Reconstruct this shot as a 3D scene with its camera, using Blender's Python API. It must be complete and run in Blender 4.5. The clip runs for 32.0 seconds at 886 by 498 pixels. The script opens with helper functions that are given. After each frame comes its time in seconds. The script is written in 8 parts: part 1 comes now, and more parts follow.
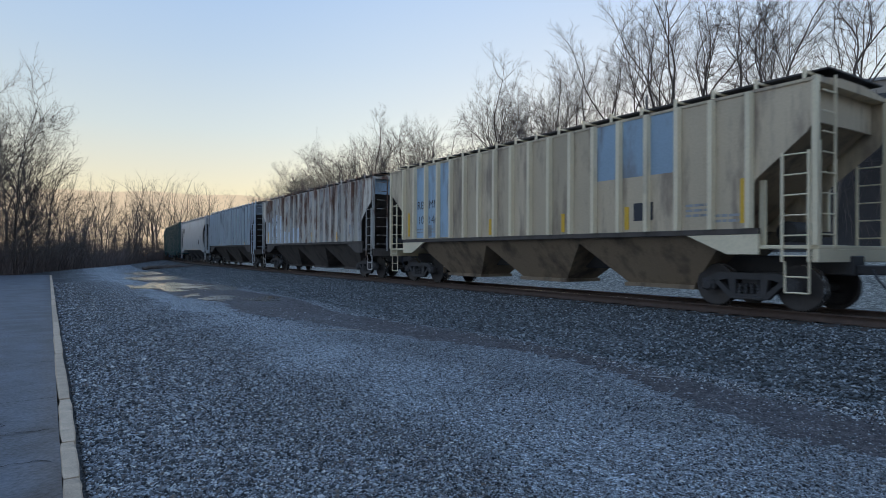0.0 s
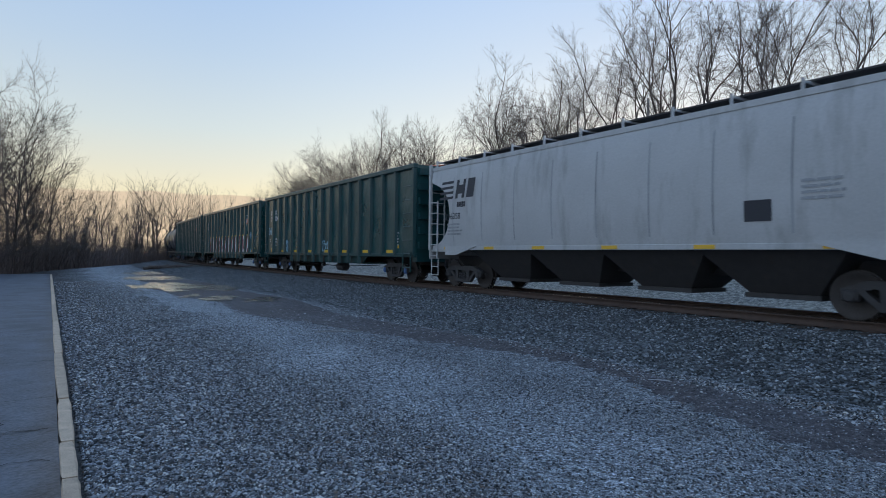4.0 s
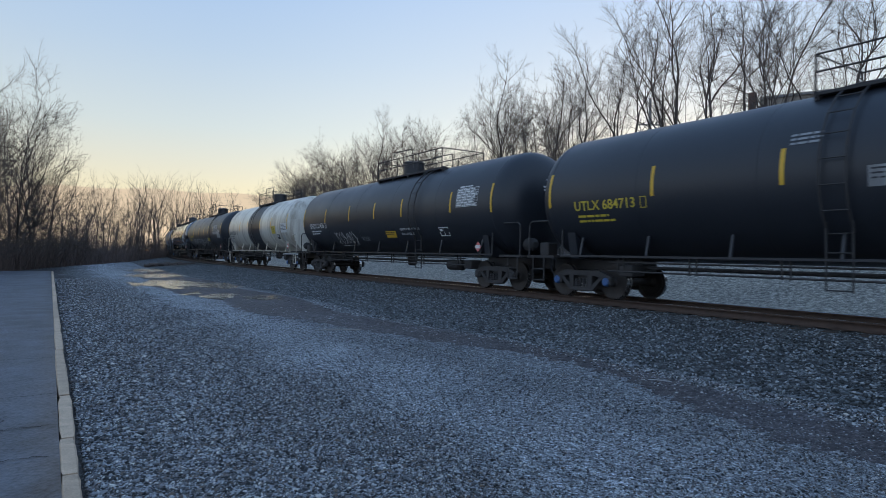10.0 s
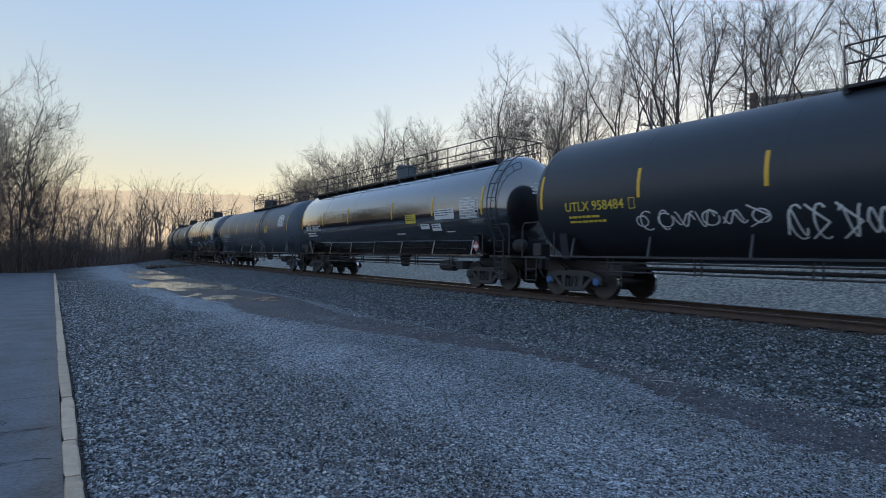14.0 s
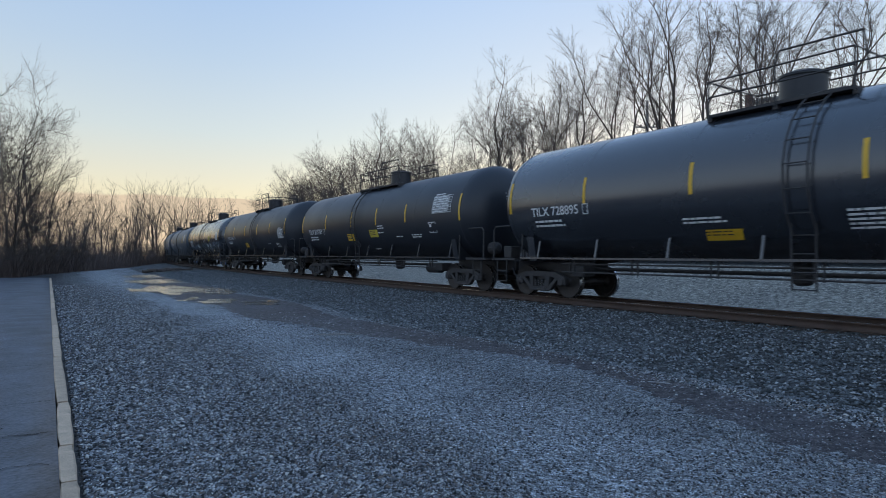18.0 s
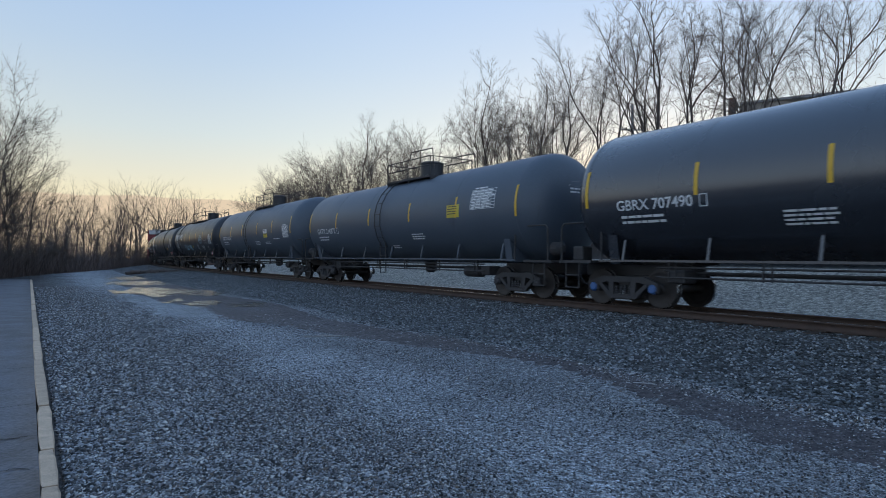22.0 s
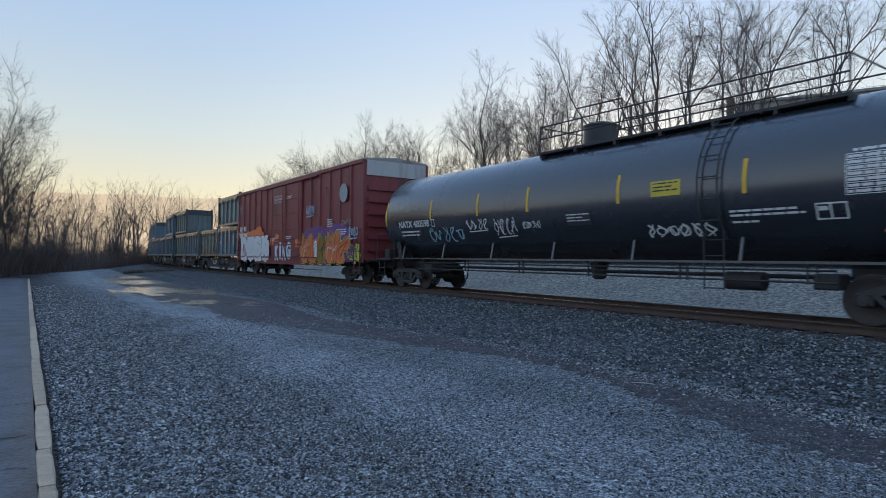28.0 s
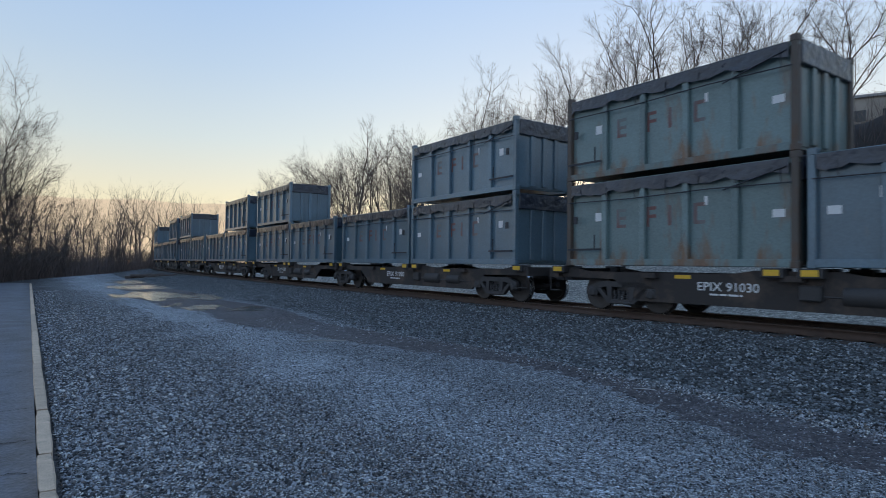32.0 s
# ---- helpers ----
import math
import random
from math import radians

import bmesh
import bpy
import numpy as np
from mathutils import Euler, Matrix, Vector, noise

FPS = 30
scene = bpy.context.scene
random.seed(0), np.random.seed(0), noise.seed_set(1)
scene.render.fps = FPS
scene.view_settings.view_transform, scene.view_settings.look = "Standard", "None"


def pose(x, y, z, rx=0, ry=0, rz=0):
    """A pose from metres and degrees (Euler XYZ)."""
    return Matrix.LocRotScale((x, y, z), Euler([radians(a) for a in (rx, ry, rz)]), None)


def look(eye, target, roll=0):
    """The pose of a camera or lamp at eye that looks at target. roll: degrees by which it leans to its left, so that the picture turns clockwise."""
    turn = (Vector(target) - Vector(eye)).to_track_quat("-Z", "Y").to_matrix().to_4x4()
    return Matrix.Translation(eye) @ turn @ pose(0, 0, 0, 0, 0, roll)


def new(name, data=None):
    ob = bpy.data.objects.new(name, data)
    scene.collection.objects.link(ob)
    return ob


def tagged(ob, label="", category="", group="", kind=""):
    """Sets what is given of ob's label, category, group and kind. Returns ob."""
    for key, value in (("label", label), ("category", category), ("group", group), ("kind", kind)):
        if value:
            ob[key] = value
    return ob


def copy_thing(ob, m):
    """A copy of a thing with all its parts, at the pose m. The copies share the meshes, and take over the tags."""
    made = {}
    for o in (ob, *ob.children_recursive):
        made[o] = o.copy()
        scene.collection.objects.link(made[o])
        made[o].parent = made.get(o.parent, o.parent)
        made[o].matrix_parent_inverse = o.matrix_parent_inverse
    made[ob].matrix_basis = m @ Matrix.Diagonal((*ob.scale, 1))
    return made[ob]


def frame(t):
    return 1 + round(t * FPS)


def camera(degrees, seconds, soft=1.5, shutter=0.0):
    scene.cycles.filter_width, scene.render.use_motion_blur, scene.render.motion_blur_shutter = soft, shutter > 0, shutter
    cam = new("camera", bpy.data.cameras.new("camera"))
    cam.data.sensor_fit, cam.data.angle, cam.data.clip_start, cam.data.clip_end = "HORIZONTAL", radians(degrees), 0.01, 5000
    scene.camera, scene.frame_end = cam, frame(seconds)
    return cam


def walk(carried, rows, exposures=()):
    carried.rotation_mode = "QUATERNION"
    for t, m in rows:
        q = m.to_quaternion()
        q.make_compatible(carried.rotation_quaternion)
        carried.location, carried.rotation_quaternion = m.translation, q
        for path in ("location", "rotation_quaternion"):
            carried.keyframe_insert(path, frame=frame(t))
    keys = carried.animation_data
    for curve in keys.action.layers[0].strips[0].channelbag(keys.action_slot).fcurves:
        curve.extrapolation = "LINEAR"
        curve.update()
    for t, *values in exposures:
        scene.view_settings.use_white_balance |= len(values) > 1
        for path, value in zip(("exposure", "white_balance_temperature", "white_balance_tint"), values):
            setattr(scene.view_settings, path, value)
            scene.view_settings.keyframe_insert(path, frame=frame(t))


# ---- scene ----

# ---------------------------------------------------------------- camera
EYE_Z = 1.126
cam = camera(72.76, 32.0, soft=0.8, shutter=0.12)
walk(cam, [(t, pose(0, 0, EYE_Z, rx, ry, rz)) for t, rx, ry, rz in (
    (0, 90.459, -0.251, 0.314), (0.5, 90.410, -0.155, 0.152), (1, 90.330, -0.196, 0.081), (1.5, 90.345, -0.348, 0.181),
    (2, 90.391, -0.368, 0.389), (2.5, 90.536, -0.434, 0.479), (3, 90.622, -0.511, 0.455), (3.5, 90.648, -0.578, 0.431),
    (5.5, 90.488, -0.708, -0.052), (6, 90.445, -0.616, -0.095), (6.5, 90.519, -0.627, -0.108), (7, 90.584, -0.678, -0.179),
    (7.5, 90.613, -0.755, -0.109), (8, 90.565, -0.706, -0.045), (8.5, 90.523, -0.734, -0.046), (9, 90.465, -0.785, -0.006),
    (9.5, 90.488, -0.868, 0.149), (10, 90.540, -0.954, 0.434), (10.5, 90.601, -1.064, 0.777), (11, 90.674, -1.057, 0.908),
    (11.5, 90.721, -0.995, 0.933), (12, 90.715, -1.007, 0.972), (12.5, 90.699, -0.965, 1.004), (13, 90.634, -0.941, 0.782),
    (13.5, 90.605, -0.916, 0.644), (14, 90.637, -0.796, 0.581), (14.5, 90.756, -0.752, 0.543), (16.5, 90.820, -0.521, 0.243),
    (17, 90.820, -0.533, 0.317), (17.5, 90.900, -0.501, 0.348), (18, 90.891, -0.527, 0.300), (18.5, 90.868, -0.491, 0.057),
    (19, 90.865, -0.497, -0.178), (19.5, 90.863, -0.455, -0.311), (20, 90.885, -0.437, -0.368), (20.5, 90.948, -0.469, -0.511),
    (21, 91.040, -0.503, -0.661), (21.5, 91.036, -0.494, -0.759), (22, 91.055, -0.546, -0.962), (22.5, 91.132, -0.564, -1.029),
    (23, 91.131, -0.544, -0.920), (23.5, 91.089, -0.512, -0.904), (24, 91.054, -0.579, -0.907), (24.5, 90.913, -0.744, -1.098),
    (25, 90.833, -0.716, -1.128), (25.5, 90.867, -0.583, -1.254), (27.5, 91.065, -0.553, -1.038), (28, 91.018, -0.628, -1.128),
    (28.5, 91.049, -0.666, -1.193), (29, 91.151, -0.696, -1.137), (29.5, 91.306, -0.714, -1.051), (30, 91.392, -0.681, -1.021),
    (30.5, 91.347, -0.652, -0.911), (31, 91.277, -0.714, -0.766), (31.5, 91.388, -0.710, -0.830), (32, 91.513, -0.696, -0.984))], exposures=[(0, 0.0), (32, 0.0)])

# ---------------------------------------------------------------- sky and sun
SUN_AZ, SUN_EL = 19.0, 1.5           # degrees from the y axis to the right, and above the horizon
world = bpy.data.worlds.new("dusk_sky")
scene.world = world
world.use_nodes = True
wn, wl = world.node_tree.nodes, world.node_tree.links.new
sky = wn.new("ShaderNodeTexSky")
sky.sky_type, sky.sun_disc = "NISHITA", False
sky.sun_elevation, sky.sun_rotation = radians(SUN_EL), radians(SUN_AZ)
sky.air_density, sky.dust_density, sky.ozone_density, sky.altitude = 1.0, 0.5, 2.0, 100
sky_part = wn.new("ShaderNodeMix")           # the clear sky at its strength
sky_part.data_type, sky_part.blend_type = "RGBA", "MULTIPLY"
sky_part.inputs["Factor"].default_value = 1.0
sky_part.inputs["B"].default_value = (0.10, 0.10, 0.11, 1)
wl(sky.outputs[0], sky_part.inputs["A"])
geo, sep, up = wn.new("ShaderNodeNewGeometry"), wn.new("ShaderNodeSeparateXYZ"), wn.new("ShaderNodeMapRange")
tc = wn.new("ShaderNodeTexCoord")
wl(tc.outputs["Generated"], sep.inputs[0])
ramp = wn.new("ShaderNodeValToRGB")          # thin haze of the evening, from the horizon to the zenith
ramp.color_ramp.elements[0].position, ramp.color_ramp.elements[0].color = 0.0, (0.74, 0.58, 0.38, 1)
ramp.color_ramp.elements[1].position, ramp.color_ramp.elements[1].color = 1.0, (0.245, 0.43, 0.77, 1)
for pos, col in ((0.10, (0.74, 0.66, 0.48)), (0.19, (0.58, 0.63, 0.62)), (0.30, (0.45, 0.56, 0.69)), (0.48, (0.30, 0.47, 0.77))):
    el = ramp.color_ramp.elements.new(pos)
    el.color = (*col, 1)
wl(sep.outputs[2], ramp.inputs[0])
east = wn.new("ShaderNodeValToRGB")          # cooler air opposite the sunset
east.color_ramp.elements[0].position, east.color_ramp.elements[0].color = 0.0, (0.52, 0.62, 0.78, 1)
east.color_ramp.elements[1].position, east.color_ramp.elements[1].color = 1.0, (0.245, 0.43, 0.77, 1)
for pos, col in ((0.25, (0.53, 0.66, 0.84)), (0.55, (0.35, 0.51, 0.78))):
    east.color_ramp.elements.new(pos).color = (*col, 1)
wl(sep.outputs[2], east.inputs[0])
facing, side_mix = wn.new("ShaderNodeVectorMath"), wn.new("ShaderNodeMapRange")
facing.operation = "DOT_PRODUCT"
facing.inputs[1].default_value = (math.sin(radians(SUN_AZ)), math.cos(radians(SUN_AZ)), 0)
side_mix.inputs["From Min"].default_value, side_mix.inputs["From Max"].default_value = 0.35, -0.25
wl(tc.outputs["Generated"], facing.inputs[0]), wl(facing.outputs["Value"], side_mix.inputs["Value"])
air = wn.new("ShaderNodeMix")
air.data_type = "RGBA"
wl(side_mix.outputs[0], air.inputs["Factor"]), wl(ramp.outputs[0], air.inputs["A"]), wl(east.outputs[0], air.inputs["B"])
both = wn.new("ShaderNodeMix")
both.data_type, both.blend_type = "RGBA", "ADD"
both.inputs["Factor"].default_value = 1.0
wl(sky_part.outputs["Result"], both.inputs["A"]), wl(air.outputs["Result"], both.inputs["B"])
toward = wn.new("ShaderNodeVectorMath")      # paler air around the place where the sun goes down
toward.operation = "DOT_PRODUCT"
toward.inputs[1].default_value = (math.sin(radians(SUN_AZ)), math.cos(radians(SUN_AZ)), 0.09)
wl(tc.outputs["Generated"], toward.inputs[0])
halo = wn.new("ShaderNodeMapRange")
halo.interpolation_type = "SMOOTHSTEP"
halo.inputs["From Min"].default_value, halo.inputs["From Max"].default_value = 0.72, 1.0
wl(toward.outputs["Value"], halo.inputs["Value"])
glow = wn.new("ShaderNodeMix")
glow.data_type, glow.blend_type = "RGBA", "ADD"
glow.inputs["B"].default_value = (0.10, 0.085, 0.045, 1)
wl(halo.outputs[0], glow.inputs["Factor"]), wl(both.outputs["Result"], glow.inputs["A"])
wl(glow.outputs["Result"], wn["Background"].inputs[0])
wn["Background"].inputs[1].default_value = 1.0
wn.remove(geo), wn.remove(up)
sun_data = bpy.data.lights.new("low_sun", "SUN")
sun_data.energy, sun_data.angle, sun_data.color = 0.4, radians(8), (1.0, 0.66, 0.38)
sun = new("low_sun", sun_data)
_az, _el = radians(SUN_AZ), radians(SUN_EL + 1)
sun.matrix_world = look((0, 0, 50), (-math.sin(_az) * math.cos(_el) * 50, -math.cos(_az) * math.cos(_el) * 50, 50 - math.sin(_el) * 50))


# ---------------------------------------------------------------- mesh tools
class MB:
    """Collects vertices and faces for one mesh."""

    def __init__(self):
        self.v, self.f = [], []

    def add(self, verts, faces):
        o = len(self.v)
        self.v.extend(tuple(p) for p in verts)
        self.f.extend(tuple(i + o for i in q) for q in faces)
        return self

    def box(self, x0, x1, y0, y1, z0, z1, b=0.0):
        if b <= 0:
            vs = [(x, y, z) for z in (z0, z1) for y in (y0, y1) for x in (x0, x1)]
            return self.add(vs, [(0, 2, 3, 1), (4, 5, 7, 6), (0, 1, 5, 4), (2, 6, 7, 3), (0, 4, 6, 2), (1, 3, 7, 5)])
        b = min(b, (x1 - x0) / 2.01, (y1 - y0) / 2.01, (z1 - z0) / 2.01)
        bm = bmesh.new()
        c = [(s[0] * a) for s in ((1,),) for a in (1,)]
        pts = []
        for sx in (0, 1):
            for sy in (0, 1):
                for sz in (0, 1):
                    X, Y, Z = (x0, x1)[sx], (y0, y1)[sy], (z0, z1)[sz]
                    ix, iy, iz = X + b * (1 - 2 * sx), Y + b * (1 - 2 * sy), Z + b * (1 - 2 * sz)
                    pts += [(X, iy, iz), (ix, Y, iz), (ix, iy, Z)]
        k = lambda sx, sy, sz, a: (sx * 4 + sy * 2 + sz) * 3 + a
        fs = []
        for s in (0, 1):
            q = [k(s, 0, 0, 0), k(s, 1, 0, 0), k(s, 1, 1, 0), k(s, 0, 1, 0)]
            fs.append(q if s else q[::-1])
            q = [k(0, s, 0, 1), k(1, s, 0, 1), k(1, s, 1, 1), k(0, s, 1, 1)]
            fs.append(q[::-1] if s else q)
            q = [k(0, 0, s, 2), k(1, 0, s, 2), k(1, 1, s, 2), k(0, 1, s, 2)]
            fs.append(q if s else q[::-1])
        for a in (0, 1):
            for c in (0, 1):
                fs.append([k(a, c, 0, 0), k(a, c, 1, 0), k(a, c, 1, 1), k(a, c, 0, 1)])
                fs.append([k(a, 0, c, 0), k(a, 1, c, 0), k(a, 1, c, 2), k(a, 0, c, 2)])
                fs.append([k(0, a, c, 1), k(1, a, c, 1), k(1, a, c, 2), k(0, a, c, 2)])
                for d in (0, 1):
                    fs.append([k(a, c, d, 0), k(a, c, d, 1), k(a, c, d, 2)])
        bm.free()
        return self.add(pts, fs)

    def prism(self, poly, axis, a0, a1):
        """Extrude a 2D outline along an axis; the outline is in the two other axes in order."""
        n = len(poly)
        put = {"x": lambda p, a: (a, p[0], p[1]), "y": lambda p, a: (p[0], a, p[1]), "z": lambda p, a: (p[0], p[1], a)}[axis]
        vs = [put(p, a0) for p in poly] + [put(p, a1) for p in poly]
        fs = [tuple(range(n))[::-1], tuple(range(n, 2 * n))] + [(i, (i + 1) % n, n + (i + 1) % n, n + i) for i in range(n)]
        return self.add(vs, fs)

    def rod(self, p, q, r, n=6, r2=None):
        p, q = Vector(p), Vector(q)
        d = (q - p).normalized()
        u = d.orthogonal().normalized()
        w = d.cross(u)
        r2 = r if r2 is None else r2
        vs = []
        for c, rr in ((p, r), (q, r2)):
            for i in range(n):
                a = 2 * math.pi * i / n
                vs.append(c + rr * (math.cos(a) * u + math.sin(a) * w))
        fs = [(i, (i + 1) % n, n + (i + 1) % n, n + i) for i in range(n)] + [tuple(range(n))[::-1], tuple(range(n, 2 * n))]
        return self.add(vs, fs)

    def pipe(self, pts, r, n=6):
        for a, b in zip(pts[:-1], pts[1:]):
            self.rod(a, b, r, n)
        return self

    def lathe(self, prof, axis="x", n=40, c=(0, 0, 0), caps=True):
        """Turn an outline of (along, radius) round an axis."""
        vs, fs = [], []
        for a, r in prof:
            for i in range(n):
                t = 2 * math.pi * i / n
                u, w = r * math.cos(t), r * math.sin(t)
                vs.append({"x": (c[0] + a, c[1] + u, c[2] + w), "y": (c[0] + w, c[1] + a, c[2] + u), "z": (c[0] + u, c[1] + w, c[2] + a)}[axis])
        for j in range(len(prof) - 1):
            for i in range(n):
                k = (i + 1) % n
                fs.append((j * n + i, j * n + k, (j + 1) * n + k, (j + 1) * n + i))
        if caps:
            m = (len(prof) - 1) * n
            fs += [tuple(range(n))[::-1], tuple(range(m, m + n))]
        return self.add(vs, fs)

    def mesh(self, name, smooth=False):
        me = bpy.data.meshes.new(name)
        me.from_pydata(self.v, [], self.f)
        bm = bmesh.new()
        bm.from_mesh(me)
        bmesh.ops.recalc_face_normals(bm, faces=bm.faces)
        bm.to_mesh(me)
        bm.free()
        if smooth:
            for p in me.polygons:
                p.use_smooth = True
            me.set_sharp_from_angle(angle=radians(35))
        me.update()
        return me


def part(name, mb, material, parent, label="", smooth=False):
    """Links a mesh as one object under a thing or a part."""
    me = mb.mesh(name, smooth) if isinstance(mb, MB) else mb
    if not me.materials:
        me.materials.append(material)
    ob = new(name, me)
    ob.parent = parent
    if label:
        tagged(ob, label)
    return ob


def thing(name, label, category, group="", kind="", mb=None, material=None, m=None, smooth=False):
    me = None
    if mb is not None:
        me = mb.mesh(name, smooth) if isinstance(mb, MB) else mb
        if material and not me.materials:
            me.materials.append(material)
    ob = new(name, me)
    if m is not None:
        ob.matrix_basis = m
    return tagged(ob, label, category, group, kind)


def big_mesh(name, verts, faces, material):
    """A mesh from numpy arrays, all faces with the same number of corners."""
    me = bpy.data.meshes.new(name)
    n, k = faces.shape
    me.vertices.add(len(verts))
    me.vertices.foreach_set("co", np.asarray(verts, np.float32).ravel())
    me.loops.add(n * k)
    me.loops.foreach_set("vertex_index", faces.astype(np.int32).ravel())
    me.polygons.add(n)
    me.polygons.foreach_set("loop_start", np.arange(0, n * k, k, dtype=np.int32))
    me.polygons.foreach_set("loop_total", np.full(n, k, np.int32))
    me.materials.append(material)
    me.update(calc_edges=True)
    me.validate()
    return me


# ---------------------------------------------------------------- materials
def material(name, base=(0.5, 0.5, 0.5), rough=0.6, metal=0.0, var=0.15, scale=3.0, fine=40.0, bump=0.1, tint=None, tint_scale=1.2, tint_cut=0.55,
             streak=0.0, island=0.0, obj=0.0, spec=0.5, bump_dist=0.01, gather=None, coat=0.0, coat_rough=0.1, coat_ior=1.6):
    """A painted, stained or mineral surface: two scales of variation, a second tint in patches or streaks, and fine relief."""
    m = bpy.data.materials.new(name)
    m.use_nodes = True
    t = m.node_tree
    N, L = t.nodes, t.links.new
    b = N["Principled BSDF"]
    tc = N.new("ShaderNodeTexCoord")
    out = tc.outputs["Object"]
    n1, n2 = N.new("ShaderNodeTexNoise"), N.new("ShaderNodeTexNoise")
    n1.inputs["Scale"].default_value, n1.inputs["Detail"].default_value = scale, 5
    n2.inputs["Scale"].default_value, n2.inputs["Detail"].default_value = fine, 3
    L(out, n1.inputs["Vector"]), L(out, n2.inputs["Vector"])
    add = N.new("ShaderNodeMath")
    add.operation = "ADD"
    L(n1.outputs[0], add.inputs[0]), L(n2.outputs[0], add.inputs[1])
    mr = N.new("ShaderNodeMapRange")
    mr.inputs["From Min"].default_value, mr.inputs["From Max"].default_value = 0.6, 1.4
    mr.inputs["To Min"].default_value, mr.inputs["To Max"].default_value = 1 - var, 1 + var
    L(add.outputs[0], mr.inputs["Value"])
    val = mr.outputs[0]

    def times(a, c):
        q = N.new("ShaderNodeMath")
        q.operation = "MULTIPLY"
        L(a, q.inputs[0]), L(c, q.inputs[1])
        return q.outputs[0]

    for amount, node, sock in ((island, "ShaderNodeNewGeometry", "Random Per Island"), (obj, "ShaderNodeObjectInfo", "Random")):
        if amount:
            g = N.new(node)
            r = N.new("ShaderNodeMapRange")
            r.inputs["To Min"].default_value, r.inputs["To Max"].default_value = 1 - amount, 1 + amount
            L(g.outputs[sock], r.inputs["Value"])
            val = times(val, r.outputs[0])
    col = N.new("ShaderNodeMix")
    col.data_type = "RGBA"
    col.inputs["A"].default_value = (*base, 1)
    col.inputs["B"].default_value = (*(tint or base), 1)
    if tint:
        n3 = N.new("ShaderNodeTexNoise")
        n3.inputs["Scale"].default_value, n3.inputs["Detail"].default_value, n3.inputs["Roughness"].default_value = tint_scale, 8, 0.65
        if streak:
            mp = N.new("ShaderNodeMapping")
            mp.inputs["Scale"].default_value = (1, 1, streak)
            L(out, mp.inputs["Vector"]), L(mp.outputs[0], n3.inputs["Vector"])
        else:
            L(out, n3.inputs["Vector"])
        cut = N.new("ShaderNodeMapRange")
        cut.inputs["From Min"].default_value, cut.inputs["From Max"].default_value = tint_cut, tint_cut + 0.16
        src = n3.outputs[0]
        if gather:                           # rust starts at one edge and runs from there
            sx, gr, sm = N.new("ShaderNodeSeparateXYZ"), N.new("ShaderNodeMapRange"), N.new("ShaderNodeMath")
            L(out, sx.inputs[0]), L(sx.outputs[2], gr.inputs["Value"])
            gr.inputs["From Min"].default_value, gr.inputs["From Max"].default_value, gr.inputs["To Max"].default_value = gather
            L(src, sm.inputs[0]), L(gr.outputs[0], sm.inputs[1])
            src = sm.outputs[0]
        L(src, cut.inputs["Value"])
        L(cut.outputs[0], col.inputs["Factor"])
    else:
        col.inputs["Factor"].default_value = 0
    hv = N.new("ShaderNodeMix")
    hv.data_type, hv.blend_type = "RGBA", "MULTIPLY"
    hv.inputs["Factor"].default_value = 1
    L(col.outputs["Result"], hv.inputs["A"]), L(val, hv.inputs["B"])
    L(hv.outputs["Result"], b.inputs["Base Color"])
    rr = N.new("ShaderNodeMapRange")
    rr.inputs["To Min"].default_value, rr.inputs["To Max"].default_value = max(0.02, rough - 0.1), min(1, rough + 0.1)
    L(n1.outputs[0], rr.inputs["Value"]), L(rr.outputs[0], b.inputs["Roughness"])
    b.inputs["Metallic"].default_value = metal
    b.inputs["Specular IOR Level"].default_value = spec
    b.inputs["Coat Weight"].default_value, b.inputs["Coat Roughness"].default_value, b.inputs["Coat IOR"].default_value = coat, coat_rough, coat_ior
    if bump:
        bp = N.new("ShaderNodeBump")
        bp.inputs["Strength"].default_value, bp.inputs["Distance"].default_value = bump, bump_dist
        L(n2.outputs[0], bp.inputs["Height"]), L(bp.outputs[0], b.inputs["Normal"])
    return m


